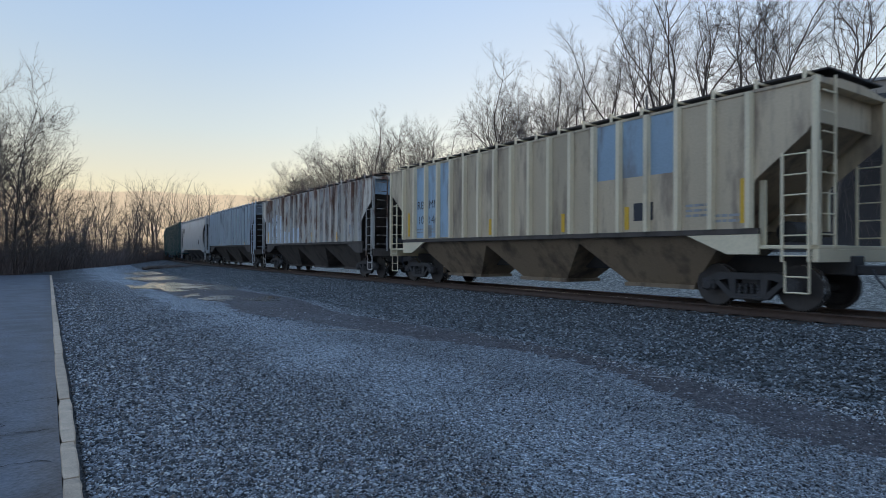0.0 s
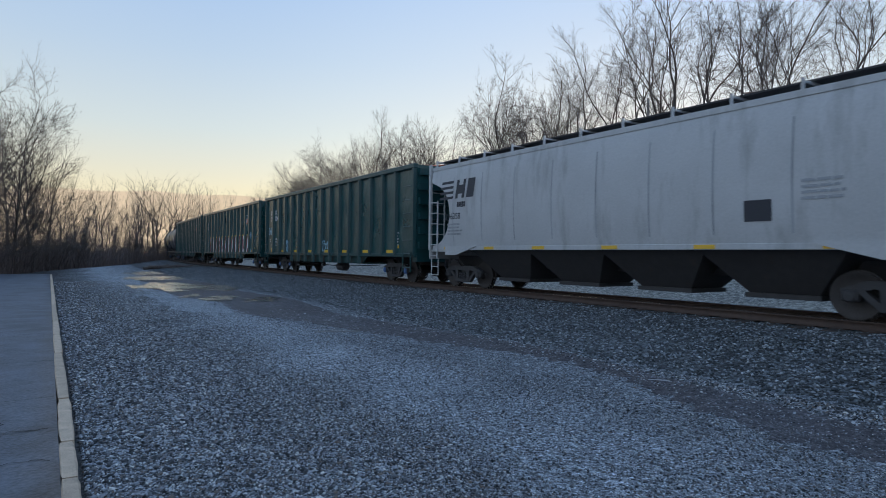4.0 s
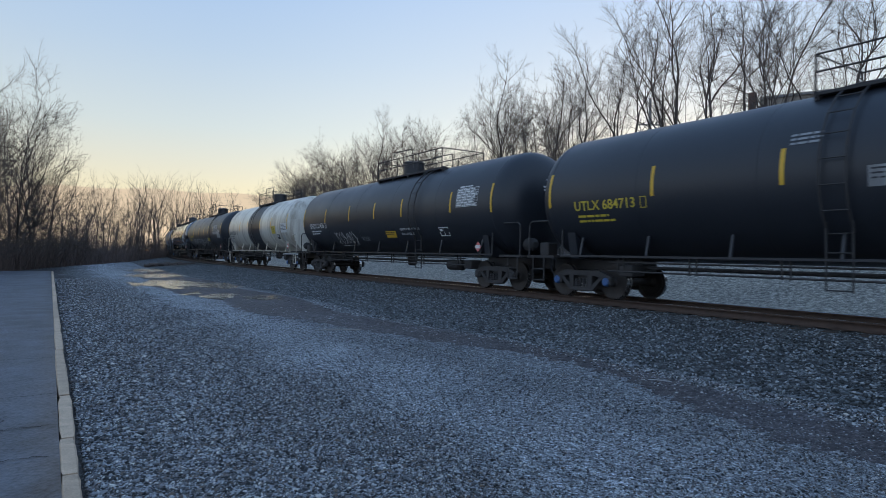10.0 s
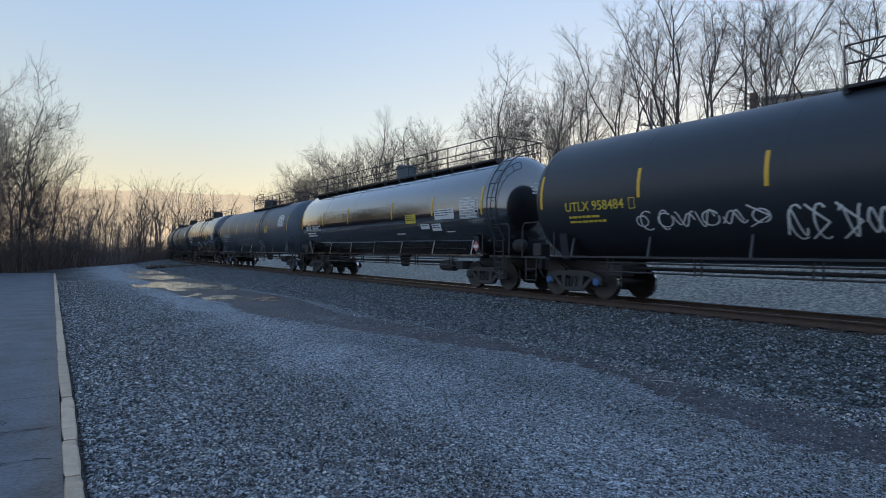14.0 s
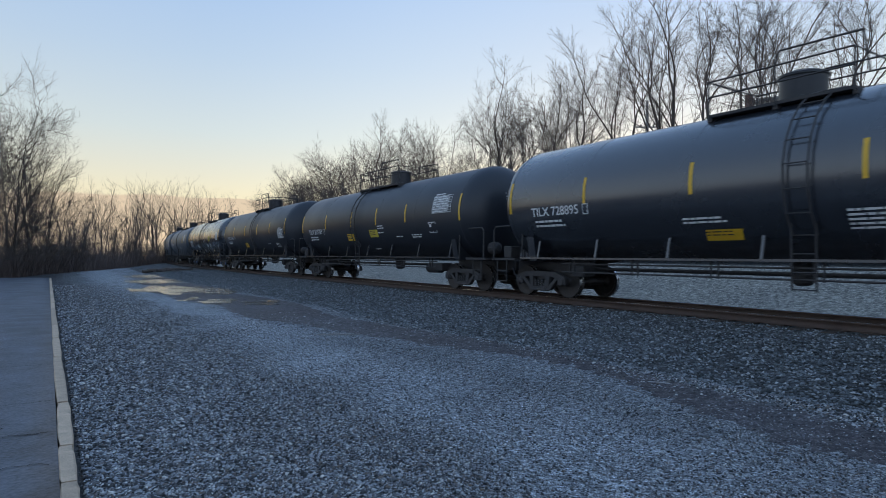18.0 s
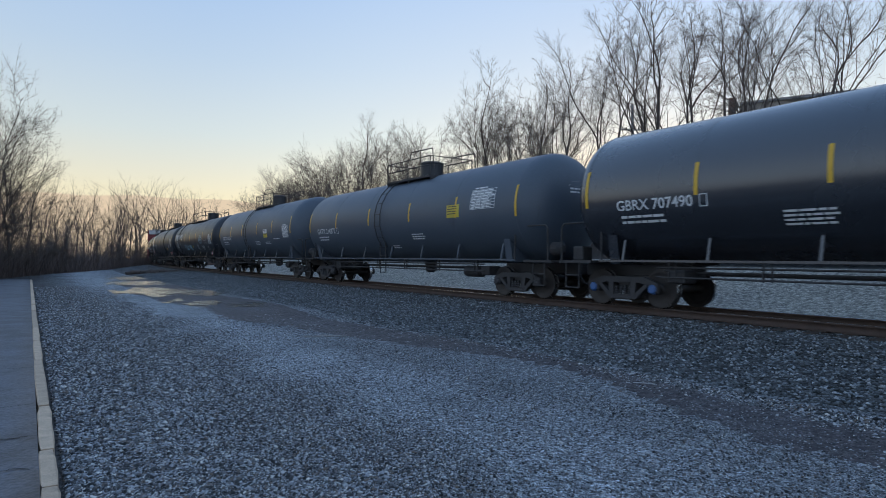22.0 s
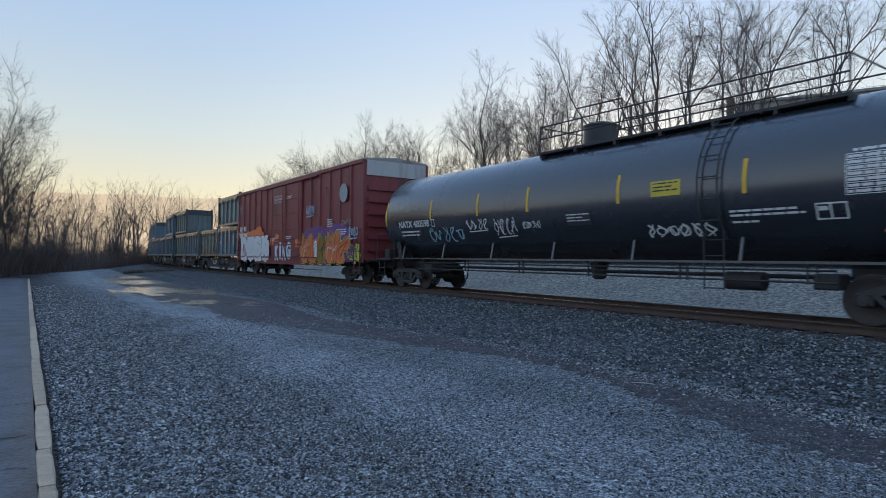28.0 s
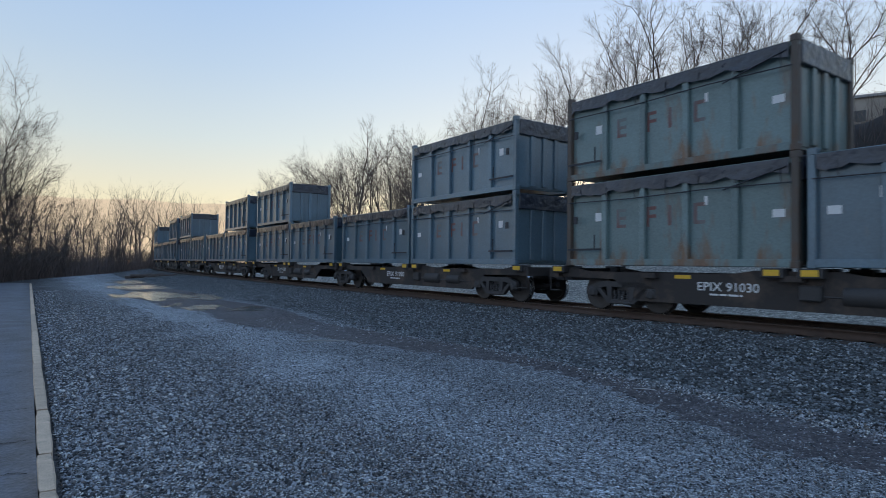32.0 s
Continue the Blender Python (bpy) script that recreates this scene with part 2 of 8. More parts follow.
def stone_material(name, base, tint, cell, var, bump, dark=0.4, rough=0.85, lanes=None):
    """Loose stones: cells of their own brightness, gaps painted dark as in shade, and larger patches of a second
    colour.
    """
    m = bpy.data.materials.new(name)
    m.use_nodes = True
    t = m.node_tree
    N, L = t.nodes, t.links.new
    b = N["Principled BSDF"]
    tc = N.new("ShaderNodeTexCoord")
    vo, vd, no, big = N.new("ShaderNodeTexVoronoi"), N.new("ShaderNodeTexVoronoi"), N.new("ShaderNodeTexNoise"), N.new("ShaderNodeTexNoise")
    vo.inputs["Scale"].default_value = vd.inputs["Scale"].default_value = cell
    vd.feature = "DISTANCE_TO_EDGE"
    no.inputs["Scale"].default_value, big.inputs["Scale"].default_value, big.inputs["Detail"].default_value = cell * 3, 0.35, 6
    for q in (vo, vd, no, big):
        L(tc.outputs["Object"], q.inputs["Vector"])
    sep = N.new("ShaderNodeSeparateColor")
    L(vo.outputs["Color"], sep.inputs[0])
    mr = N.new("ShaderNodeMapRange")
    mr.inputs["To Min"].default_value, mr.inputs["To Max"].default_value = 1 - var, 1 + var
    L(sep.outputs[0], mr.inputs["Value"])
    gap = N.new("ShaderNodeMapRange")
    gap.inputs["From Max"].default_value, gap.inputs["To Min"].default_value = 0.12, dark
    L(vd.outputs["Distance"], gap.inputs["Value"])
    mu = N.new("ShaderNodeMath")
    mu.operation = "MULTIPLY"
    L(mr.outputs[0], mu.inputs[0]), L(gap.outputs[0], mu.inputs[1])
    col = N.new("ShaderNodeMix")
    col.data_type = "RGBA"
    col.inputs["A"].default_value, col.inputs["B"].default_value = (*base, 1), (*tint, 1)
    cut = N.new("ShaderNodeMapRange")
    cut.inputs["From Min"].default_value, cut.inputs["From Max"].default_value = 0.42, 0.66
    L(big.outputs[0], cut.inputs["Value"]), L(cut.outputs[0], col.inputs["Factor"])
    hv = N.new("ShaderNodeMix")
    hv.data_type, hv.blend_type = "RGBA", "MULTIPLY"
    hv.inputs["Factor"].default_value = 1
    clot, cm, mu2 = N.new("ShaderNodeTexNoise"), N.new("ShaderNodeMapRange"), N.new("ShaderNodeMath")
    clot.inputs["Scale"].default_value, clot.inputs["Detail"].default_value = cell * 0.28, 3
    L(tc.outputs["Object"], clot.inputs["Vector"]), L(clot.outputs[0], cm.inputs["Value"])
    cm.inputs["From Min"].default_value, cm.inputs["From Max"].default_value, cm.inputs["To Min"].default_value, cm.inputs["To Max"].default_value = 0.35, 0.65, 0.5, 1.5
    mu2.operation = "MULTIPLY"
    L(mu.outputs[0], mu2.inputs[0]), L(cm.outputs[0], mu2.inputs[1])
    L(col.outputs["Result"], hv.inputs["A"]), L(mu2.outputs[0], hv.inputs["B"])
    L(hv.outputs["Result"], b.inputs["Base Color"])
    if lanes:                                # strips of finer or coarser stone along the line; coarse ones darkened like shaded gaps
        at, rp, sm = N.new("ShaderNodeAttribute"), N.new("ShaderNodeValToRGB"), N.new("ShaderNodeMath")
        at.attribute_name = "lane"
        sm.operation = "MULTIPLY_ADD"
        sm.inputs[1].default_value = 0.28
        mid = N.new("ShaderNodeTexNoise")
        mid.inputs["Scale"].default_value, mid.inputs["Detail"].default_value = 0.8, 7
        L(tc.outputs["Object"], mid.inputs["Vector"])
        L(mid.outputs[0], sm.inputs[0]), L(at.outputs["Fac"], sm.inputs[2])
        L(sm.outputs[0], rp.inputs[0])
        cr = rp.color_ramp
        cr.elements[0].position, cr.elements[0].color = lanes[0][0], (*lanes[0][1], 1)
        cr.elements[1].position, cr.elements[1].color = lanes[-1][0], (*lanes[-1][1], 1)
        for pos, c in lanes[1:-1]:
            cr.elements.new(pos).color = (*c, 1)
        ln = N.new("ShaderNodeMix")
        ln.data_type, ln.blend_type = "RGBA", "MULTIPLY"
        ln.inputs["Factor"].default_value = 1
        L(hv.outputs["Result"], ln.inputs["A"]), L(rp.outputs[0], ln.inputs["B"])
        L(ln.outputs["Result"], b.inputs["Base Color"])
    b.inputs["Roughness"].default_value = rough
    bp = N.new("ShaderNodeBump")
    bp.inputs["Strength"].default_value, bp.inputs["Distance"].default_value = bump, 0.6 / cell
    L(gap.outputs[0], bp.inputs["Height"]), L(bp.outputs[0], b.inputs["Normal"])
    return m


def rock_material(name, tones, rough=0.8):
    """Broken stones, each with a tone of its own."""
    m = bpy.data.materials.new(name)
    m.use_nodes = True
    t = m.node_tree
    N, L = t.nodes, t.links.new
    b = N["Principled BSDF"]
    geo, rp, no, mx, tc = (N.new("ShaderNode" + k) for k in ("NewGeometry", "ValToRGB", "TexNoise", "Mix", "TexCoord"))
    cr = rp.color_ramp
    cr.elements[0].position, cr.elements[0].color = tones[0][0], (*tones[0][1], 1)
    cr.elements[1].position, cr.elements[1].color = tones[-1][0], (*tones[-1][1], 1)
    for pos, c in tones[1:-1]:
        cr.elements.new(pos).color = (*c, 1)
    L(geo.outputs["Random Per Island"], rp.inputs[0])
    no.inputs["Scale"].default_value, no.inputs["Detail"].default_value = 60, 4
    L(tc.outputs["Object"], no.inputs["Vector"])
    mr = N.new("ShaderNodeMapRange")
    mr.inputs["From Min"].default_value, mr.inputs["From Max"].default_value, mr.inputs["To Min"].default_value, mr.inputs["To Max"].default_value = 0.3, 0.7, 0.65, 1.3
    L(no.outputs[0], mr.inputs["Value"])
    mx.data_type, mx.blend_type = "RGBA", "MULTIPLY"
    mx.inputs["Factor"].default_value = 1
    L(rp.outputs[0], mx.inputs["A"]), L(mr.outputs[0], mx.inputs["B"]), L(mx.outputs["Result"], b.inputs["Base Color"])
    b.inputs["Roughness"].default_value, b.inputs["Specular IOR Level"].default_value = rough, 0.4
    return m


def water_material():
    m = material("puddle_water", (0.03, 0.032, 0.035), 0.17, var=0.3, bump=0.45, fine=4.0, bump_dist=0.06, spec=1.0, coat=1.0, coat_rough=0.17, coat_ior=2.0)
    return m


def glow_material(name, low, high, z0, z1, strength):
    """A far hillside; the haze and evening light before it are painted in as its own glow."""
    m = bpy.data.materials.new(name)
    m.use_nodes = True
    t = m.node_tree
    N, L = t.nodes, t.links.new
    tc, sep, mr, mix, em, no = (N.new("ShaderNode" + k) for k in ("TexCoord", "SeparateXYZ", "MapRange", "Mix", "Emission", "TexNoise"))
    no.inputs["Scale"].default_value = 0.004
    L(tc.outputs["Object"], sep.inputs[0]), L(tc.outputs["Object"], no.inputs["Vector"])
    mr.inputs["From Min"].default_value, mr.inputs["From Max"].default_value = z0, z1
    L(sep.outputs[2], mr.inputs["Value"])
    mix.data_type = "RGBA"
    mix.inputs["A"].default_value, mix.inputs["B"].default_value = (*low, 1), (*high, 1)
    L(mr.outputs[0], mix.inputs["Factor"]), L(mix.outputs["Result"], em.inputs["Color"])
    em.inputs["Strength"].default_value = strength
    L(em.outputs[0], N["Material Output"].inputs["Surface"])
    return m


GRAVEL = stone_material("yard_gravel", (0.45, 0.48, 0.51), (0.35, 0.378, 0.40), 58, 0.75, 1.0, dark=0.12,
                        lanes=[(0.14, (0.55, 0.55, 0.55)), (0.34, (0.68, 0.68, 0.68)), (0.46, (1, 1, 1)), (0.54, (0.9, 0.9, 0.9)), (0.63, (0.4, 0.4, 0.4)), (0.75, (0.13, 0.125, 0.125))])
BALLAST = stone_material("ballast_stone", (0.12, 0.126, 0.13), (0.085, 0.087, 0.089), 18, 0.6, 1.0, dark=0.15)
STONE = rock_material("loose_stone", [(0, (0.018, 0.018, 0.019)), (0.30, (0.070, 0.072, 0.076)), (0.48, (0.19, 0.20, 0.212)), (0.62, (0.17, 0.132, 0.105)), (0.70, (0.275, 0.29, 0.315)), (0.90, (0.43, 0.45, 0.475)), (1, (0.72, 0.70, 0.65))])
BSTONE = rock_material("ballast_loose_stone", [(0, (0.030, 0.034, 0.036)), (0.4, (0.095, 0.107, 0.114)), (0.7, (0.19, 0.212, 0.226)), (0.92, (0.29, 0.315, 0.335)), (1, (0.46, 0.48, 0.49))])
ASPHALT = material("asphalt", (0.083, 0.092, 0.110), 0.6, var=0.75, scale=2.2, fine=28, bump=0.7, tint=(0.050, 0.054, 0.064), tint_scale=1.3, tint_cut=0.46)
CONCRETE = material("kerb_concrete", (0.50, 0.37, 0.26), 0.85, var=0.3, scale=6, fine=90, bump=0.3, tint=(0.34, 0.26, 0.19), tint_scale=5, obj=0.12)
RAIL_RUST = material("rail_rust", (0.075, 0.048, 0.036), 0.8, var=0.3, scale=8, fine=80, bump=0.2, tint=(0.05, 0.03, 0.022))
RAIL_SHINE = material("rail_head", (0.55, 0.54, 0.53), 0.22, metal=1.0, var=0.1, scale=20, bump=0.02)
TIE = material("sleeper_wood", (0.055, 0.043, 0.036), 0.9, var=0.3, scale=5, fine=60, bump=0.4, tint=(0.05, 0.04, 0.035), island=0.3)
WATER = water_material()
FAR_GRAVEL = stone_material("pale_far_gravel", (0.34, 0.315, 0.265), (0.28, 0.26, 0.225), 22, 0.5, 0.8, dark=0.4)
BARK = material("bare_bark", (0.11, 0.086, 0.073), 0.9, var=0.3, scale=6, fine=60, bump=0.4, obj=0.25)
BRUSH = material("dry_brush", (0.145, 0.105, 0.09), 0.95, var=0.3, scale=2, fine=30, bump=0, island=0.4)
SOIL = material("bank_soil", (0.030, 0.023, 0.019), 0.95, var=0.4, scale=0.8, fine=12, bump=0.6, bump_dist=0.05, tint=(0.05, 0.036, 0.027), tint_scale=0.9)
STEEL_DARK = material("running_gear_steel", (0.044, 0.041, 0.041), 0.7, var=0.35, scale=5, fine=60, bump=0.2, tint=(0.065, 0.048, 0.038), tint_scale=3, tint_cut=0.6)
WHEEL_STEEL = material("wheel_steel", (0.05, 0.043, 0.04), 0.55, metal=0.4, var=0.3, scale=8, bump=0.1)
TREAD = material("wheel_tread", (0.6, 0.58, 0.56), 0.25, metal=1.0, var=0.1, scale=10, bump=0)

# ---------------------------------------------------------------- the line of the track and the way of the train
_S = np.arange(-640.0, 760.01, 0.25)
_K = 0.000828 - 3.177e-05 * np.clip(_S, -25, 125)
_K[_S < -25] = 0.0
_TH = np.cumsum(_K) * 0.25
_TH += 2.14809 - np.interp(0, _S, _TH)
_X, _Y = np.cumsum(np.cos(_TH)) * 0.25, np.cumsum(np.sin(_TH)) * 0.25
_X += 18.030 - np.interp(0, _S, _X)
_Y += -3.401 - np.interp(0, _S, _Y)
_Z = 0.00099 * np.clip(_S, -30, 150) + 4.2e-06 * np.clip(_S, -30, 150) ** 2


def track(s):
    """Place and heading of the track's centre line, rail top, at s metres."""
    return np.interp(s, _S, _X), np.interp(s, _S, _Y), np.interp(s, _S, _Z), np.interp(s, _S, _TH)


def beside(s, n, z=0.0):
    """A point n metres from the centre line on the yard's side, z above the rail top."""
    x, y, h, a = track(s)
    return x - n * np.sin(a), y + n * np.cos(a), h + z


_T = np.linspace(-1, 33, 1361)
_D = np.cumsum(np.interp(_T, range(0, 33, 2), (14.007, 13.81, 13.745, 13.806, 13.889, 13.87, 13.854, 13.928, 14.031, 14.086, 14.075, 14.101, 14.06, 13.822, 13.644, 13.869, 14.262))) * 0.025
_D -= np.interp(0, _T, _D)


def gone(t):
    """Metres that the train has gone at t seconds."""
    return float(np.interp(t, _T, _D))


def car_pose(c, half, t):
    """Pose of a car whose middle stands at c in the train, with its bogies half a metre count away from it."""
    s = c - gone(t)
    a, b = track(s - half), track(s + half)
    d = Vector((a[0] - b[0], a[1] - b[1], a[2] - b[2])).normalized()
    side = Vector((0, 0, 1)).cross(d).normalized()
    up = d.cross(side)
    m = Matrix((d, side, up)).transposed().to_4x4()
    m.translation = ((a[0] + b[0]) / 2, (a[1] + b[1]) / 2, (a[2] + b[2]) / 2)
    return m


CARS = []          # (thing, middle in the train, half the bogie distance)
WHEELS = ([], [])  # leading and trailing wheelsets of all bogies
YARD_Z = -0.48


# ---------------------------------------------------------------- ground, ballast and track
def sweep(name, s0, s1, step, profile, mat, label, category, kind="structure", close=False, jitter=0.0):
    """A strip with a cross section of (n, z) points swept along the track."""
    ss = np.arange(s0, s1 + step / 2, step)
    x, y, h, a = track(ss)
    k = len(profile)
    V = np.zeros((len(ss), k, 3))
    for j, (n, z) in enumerate(profile):
        w = np.random.uniform(-jitter, jitter, len(ss)) if jitter and 0 < j < k - 1 else 0
        V[:, j] = np.stack([x - (n + w) * np.sin(a), y + (n + w) * np.cos(a), h + z + (w * 0.3 if jitter else 0)], 1)
    idx = np.arange(len(ss) * k).reshape(len(ss), k)
    J = range(k) if close else range(k - 1)
    F = np.concatenate([np.stack([idx[:-1, j], idx[1:, j], idx[1:, (j + 1) % k], idx[:-1, (j + 1) % k]], 1) for j in J])
    ob = new(name, big_mesh(name, V.reshape(-1, 3), F, mat))
    return tagged(ob, label, category, kind=kind)


def axis_steps(lo, hi, dense_lo, dense_hi, step, grow=1.12):
    out = list(np.arange(dense_lo, dense_hi + step / 2, step))
    for sign, end, start in ((1, hi, out[-1]), (-1, lo, out[0])):
        d, p = step, start
        side = []
        while (p < end) if sign > 0 else (p > end):
            d *= grow
            p += sign * d
            side.append(p)
        out = out + side if sign > 0 else side[::-1] + out
    return np.array(out)


def track_distance(x, y):
    """Signed distance from the centre line, positive on the yard's side, and s of the foot."""
    ss = np.arange(-620, 741, 4.0)
    tx, ty, _, ta = track(ss)
    best = np.full(x.shape, 1e9)
    s = np.zeros(x.shape)
    for i in range(len(ss)):
        d = (x - tx[i]) ** 2 + (y - ty[i]) ** 2
        w = d < best
        best[w] = d[w]
        s[w] = ss[i]
    for _ in range(2):
        tx, ty, _, ta = track(s)
        s = s + (x - tx) * np.cos(ta) + (y - ty) * np.sin(ta)
    tx, ty, _, ta = track(s)
    return -(x - tx) * np.sin(ta) + (y - ty) * np.cos(ta), s


def ground_height(n, s, x, y):
    z = np.full(n.shape, YARD_Z)
    near = np.clip((32 - s) / 6, 0, 1)
    z += np.where(n > 4, 0.012 * np.sin(x * 0.9 + 0.4 * y) * np.sin(y * 0.5), 0) * near
    z -= 0.06 * np.exp(-((n - 7.0) / 1.2) ** 2) * near
    # far side: level gravel strip, then the wooded bank
    lot = np.clip((-n - 5) / 11, 0, 1)
    lot = YARD_Z + 1.75 * lot * lot * (3 - 2 * lot) * np.clip((150 - s) / 40, 0, 1)
    bank = np.clip((-n - 17) / 14, 0, 1)
    bank = bank * bank * (3 - 2 * bank)
    rise = np.interp(s, (-80, 30, 41, 45, 48.5, 55, 75, 110, 160), (12.0, 11.0, 10.8, 9.8, 6.6, 4.0, 2.2, 0.8, 0.3)) * (1 + 0.03 * np.sin(s * 0.31) + 0.015 * np.sin(s * 1.9))
    z = np.where(n < -5, np.maximum(lot, YARD_Z + bank * rise), z)
    return z


def build_ground():
    xs = axis_steps(-4000, 4000, -55, 45, 0.6, 1.16)
    ys = axis_steps(-4000, 4000, -8, 130, 0.6, 1.16)
    X, Y = np.meshgrid(xs, ys)
    n, s = track_distance(X, Y)
    Z = ground_height(n, s, X, Y)
    V = np.stack([X, Y, Z], -1).reshape(-1, 3)
    idx = np.arange(X.size).reshape(X.shape)
    F = np.stack([idx[:-1, :-1], idx[:-1, 1:], idx[1:, 1:], idx[1:, :-1]], -1).reshape(-1, 4)
    me = big_mesh("ground", V, F, GRAVEL)
    me.materials.append(SOIL)
    me.materials.append(FAR_GRAVEL)
    lane = me.attributes.new("lane", "FLOAT", "POINT")
    lane.data.foreach_set("value", ((n - 4) / 12 - 0.14).astype(np.float32).ravel())
    nc = (n[:-1, :-1] + n[1:, 1:]) / 2
    me.polygons.foreach_set("material_index", (((nc < -18) | (nc > 60)) + 2 * ((nc < -3.5) & (nc >= -18))).astype(np.int32).ravel())
    me.polygons.foreach_set("use_smooth", np.ones(len(F), bool))
    tagged(new("ground", me), "grey crushed stone yard beside the railway line", "ground", kind="structure")


build_ground()
sweep("ballast", -620, 740, 1.0, [(-4.2, -0.62), (-2.2, -0.24), (-1.3, -0.20), (1.3, -0.20), (1.9, -0.23), (2.6, -0.29), (4.4, -0.42), (6.4, -0.58)], BALLAST,
      "raised bed of grey crushed stone under the track", "ballast", jitter=0.04)
for _n, _nm in ((0.7525, "rail"), (-0.7525, "rail")):
    _r = sweep("rail", -620, 740, 1.0, [(_n + a, z) for a, z in ((-0.07, -0.172), (0.07, -0.172), (0.07, -0.155), (0.012, -0.14), (0.012, -0.045), (0.036, -0.035), (0.036, -0.004),
               (-0.036, -0.004), (-0.036, -0.035), (-0.012, -0.045), (-0.012, -0.14), (-0.07, -0.155))], RAIL_RUST, "rusty steel rail with a polished running surface", "rail", close=True)
    _h = sweep("rail_head", -620, 740, 1.0, [(_n - 0.030, -0.004), (_n - 0.024, 0.0), (_n + 0.024, 0.0), (_n + 0.030, -0.004)], RAIL_SHINE, "", "")
    _h.parent = _r
    for _k in ("category", "kind"):
        if _k in _h:
            del _h[_k]

# ---------------------------------------------------------------- paints and marks
def paint(name, base, rough=0.5, dirt=(0.06, 0.05, 0.04), cut=0.58, streak=0.25, **k):
    k = {"var": 0.12, "scale": 0.9, "fine": 25, "bump": 0.06, "tint_scale": 1.4, **k}
    return material(name, base, rough, tint=dirt, tint_cut=cut, streak=streak, **k)


BLACK_PAINT = paint("black_tank_paint", (0.022, 0.025, 0.032), 0.40, (0.032, 0.032, 0.036), 0.6)
SATIN_BLACK = paint("satin_black_paint", (0.020, 0.023, 0.030), 0.26, (0.03, 0.03, 0.034), 0.62, spec=0.9, coat=0.6, coat_rough=0.2)
GLOSS_BLACK = paint("glossy_black_paint", (0.012, 0.012, 0.014), 0.13, (0.02, 0.02, 0.02), 0.66, bump=0.03, fine=3, bump_dist=0.02, spec=1.0, coat=1.0, coat_rough=0.1, coat_ior=2.2)
GREY_PAINT = paint("blue_grey_tank_paint", (0.070, 0.088, 0.112), 0.44, (0.05, 0.055, 0.06), 0.6)
WHITE_TANK = paint("dirty_white_tank_paint", (0.64, 0.61, 0.53), 0.38, (0.36, 0.32, 0.26), 0.47, 0.15, coat=0.25, coat_rough=0.2)
BEIGE = paint("weathered_beige_paint", (0.52, 0.415, 0.285), 0.6, (0.27, 0.205, 0.15), 0.49, 0.2, tint_scale=2.2, obj=0.16)
# lighter than the panels: light on the post edges is put into this colour
BEIGE_POST = paint("beige_post_paint", (0.74, 0.63, 0.44), 0.5, (0.40, 0.33, 0.24), 0.6)
RUSTY_WHITE = paint("rust_streaked_paint", (0.56, 0.505, 0.425), 0.65, (0.16, 0.075, 0.050), 0.57, 0.12, tint_scale=3.6, gather=(2.4, 4.4, 0.16), obj=0.2)
RUSTY_POST = paint("rust_edged_post_paint", (0.50, 0.48, 0.45), 0.7, (0.15, 0.08, 0.055), 0.50, 0.2, tint_scale=3, gather=(2.0, 4.4, 0.12), obj=0.2)
SLATE = paint("faded_blue_grey_paint", (0.30, 0.33, 0.36), 0.6, (0.125, 0.13, 0.138), 0.49, 0.15, tint_scale=2.6, obj=0.4)
# post highlights are painted in as a paler blue-grey than the panels
SLATE_POST = paint("blue_grey_post_paint", (0.42, 0.47, 0.51), 0.5, (0.22, 0.235, 0.25), 0.52)
PALE_GREY = paint("pale_grey_paint", (0.46, 0.46, 0.455), 0.5, (0.34, 0.335, 0.325), 0.52, 0.2, tint_scale=2.0)
UNDER = paint("dusty_hopper_steel", (0.090, 0.074, 0.064), 0.8, (0.045, 0.037, 0.032), 0.5, 0.4)
UNDER_BEIGE = paint("dusty_beige_hopper_steel", (0.26, 0.19, 0.125), 0.8, (0.11, 0.080, 0.056), 0.5, 0.4)
GREEN = paint("dark_green_paint", (0.008, 0.062, 0.064), 0.30, (0.012, 0.044, 0.045), 0.52, 0.2, tint_scale=1.8, fine=1.6, bump=0.5, bump_dist=0.08, coat=0.25, coat_rough=0.12)
GREEN_RIB = paint("dark_green_rib_paint", (0.008, 0.054, 0.057), 0.34, (0.02, 0.052, 0.056), 0.6)
OXIDE = paint("oxide_red_paint", (0.235, 0.045, 0.048), 0.5, (0.13, 0.038, 0.038), 0.5, 0.2, tint_scale=2.0)
OXIDE_ROOF = paint("galvanised_roof", (0.30, 0.29, 0.28), 0.6, (0.2, 0.14, 0.11), 0.55, 1)
BOX_GREY = paint("container_blue_grey", (0.095, 0.158, 0.200), 0.32, (0.15, 0.18, 0.195), 0.58, 0.35, tint_scale=2.0, var=0.25, obj=0.2, coat=0.4, coat_rough=0.12)
BOX_GREEN = paint("container_grey_green", (0.135, 0.195, 0.195), 0.40, (0.17, 0.10, 0.06), 0.56, 0.3, tint_scale=2.2, var=0.25, obj=0.2, gather=(0.6, 0.0, 0.13), coat=0.15, coat_rough=0.16)
BOX_RUST = paint("container_rusted", (0.19, 0.215, 0.19), 0.5, (0.22, 0.105, 0.05), 0.50, 0.2, tint_scale=2.4, obj=0.15, gather=(0.9, 0.0, 0.12))
RED_LINE = paint("red_spray_line", (0.32, 0.035, 0.04), 0.55, (0.26, 0.03, 0.035), 0.5)
BOX_CORNER = paint("rusted_corner_post", (0.105, 0.085, 0.07), 0.7, (0.13, 0.068, 0.038), 0.5, 0.4)
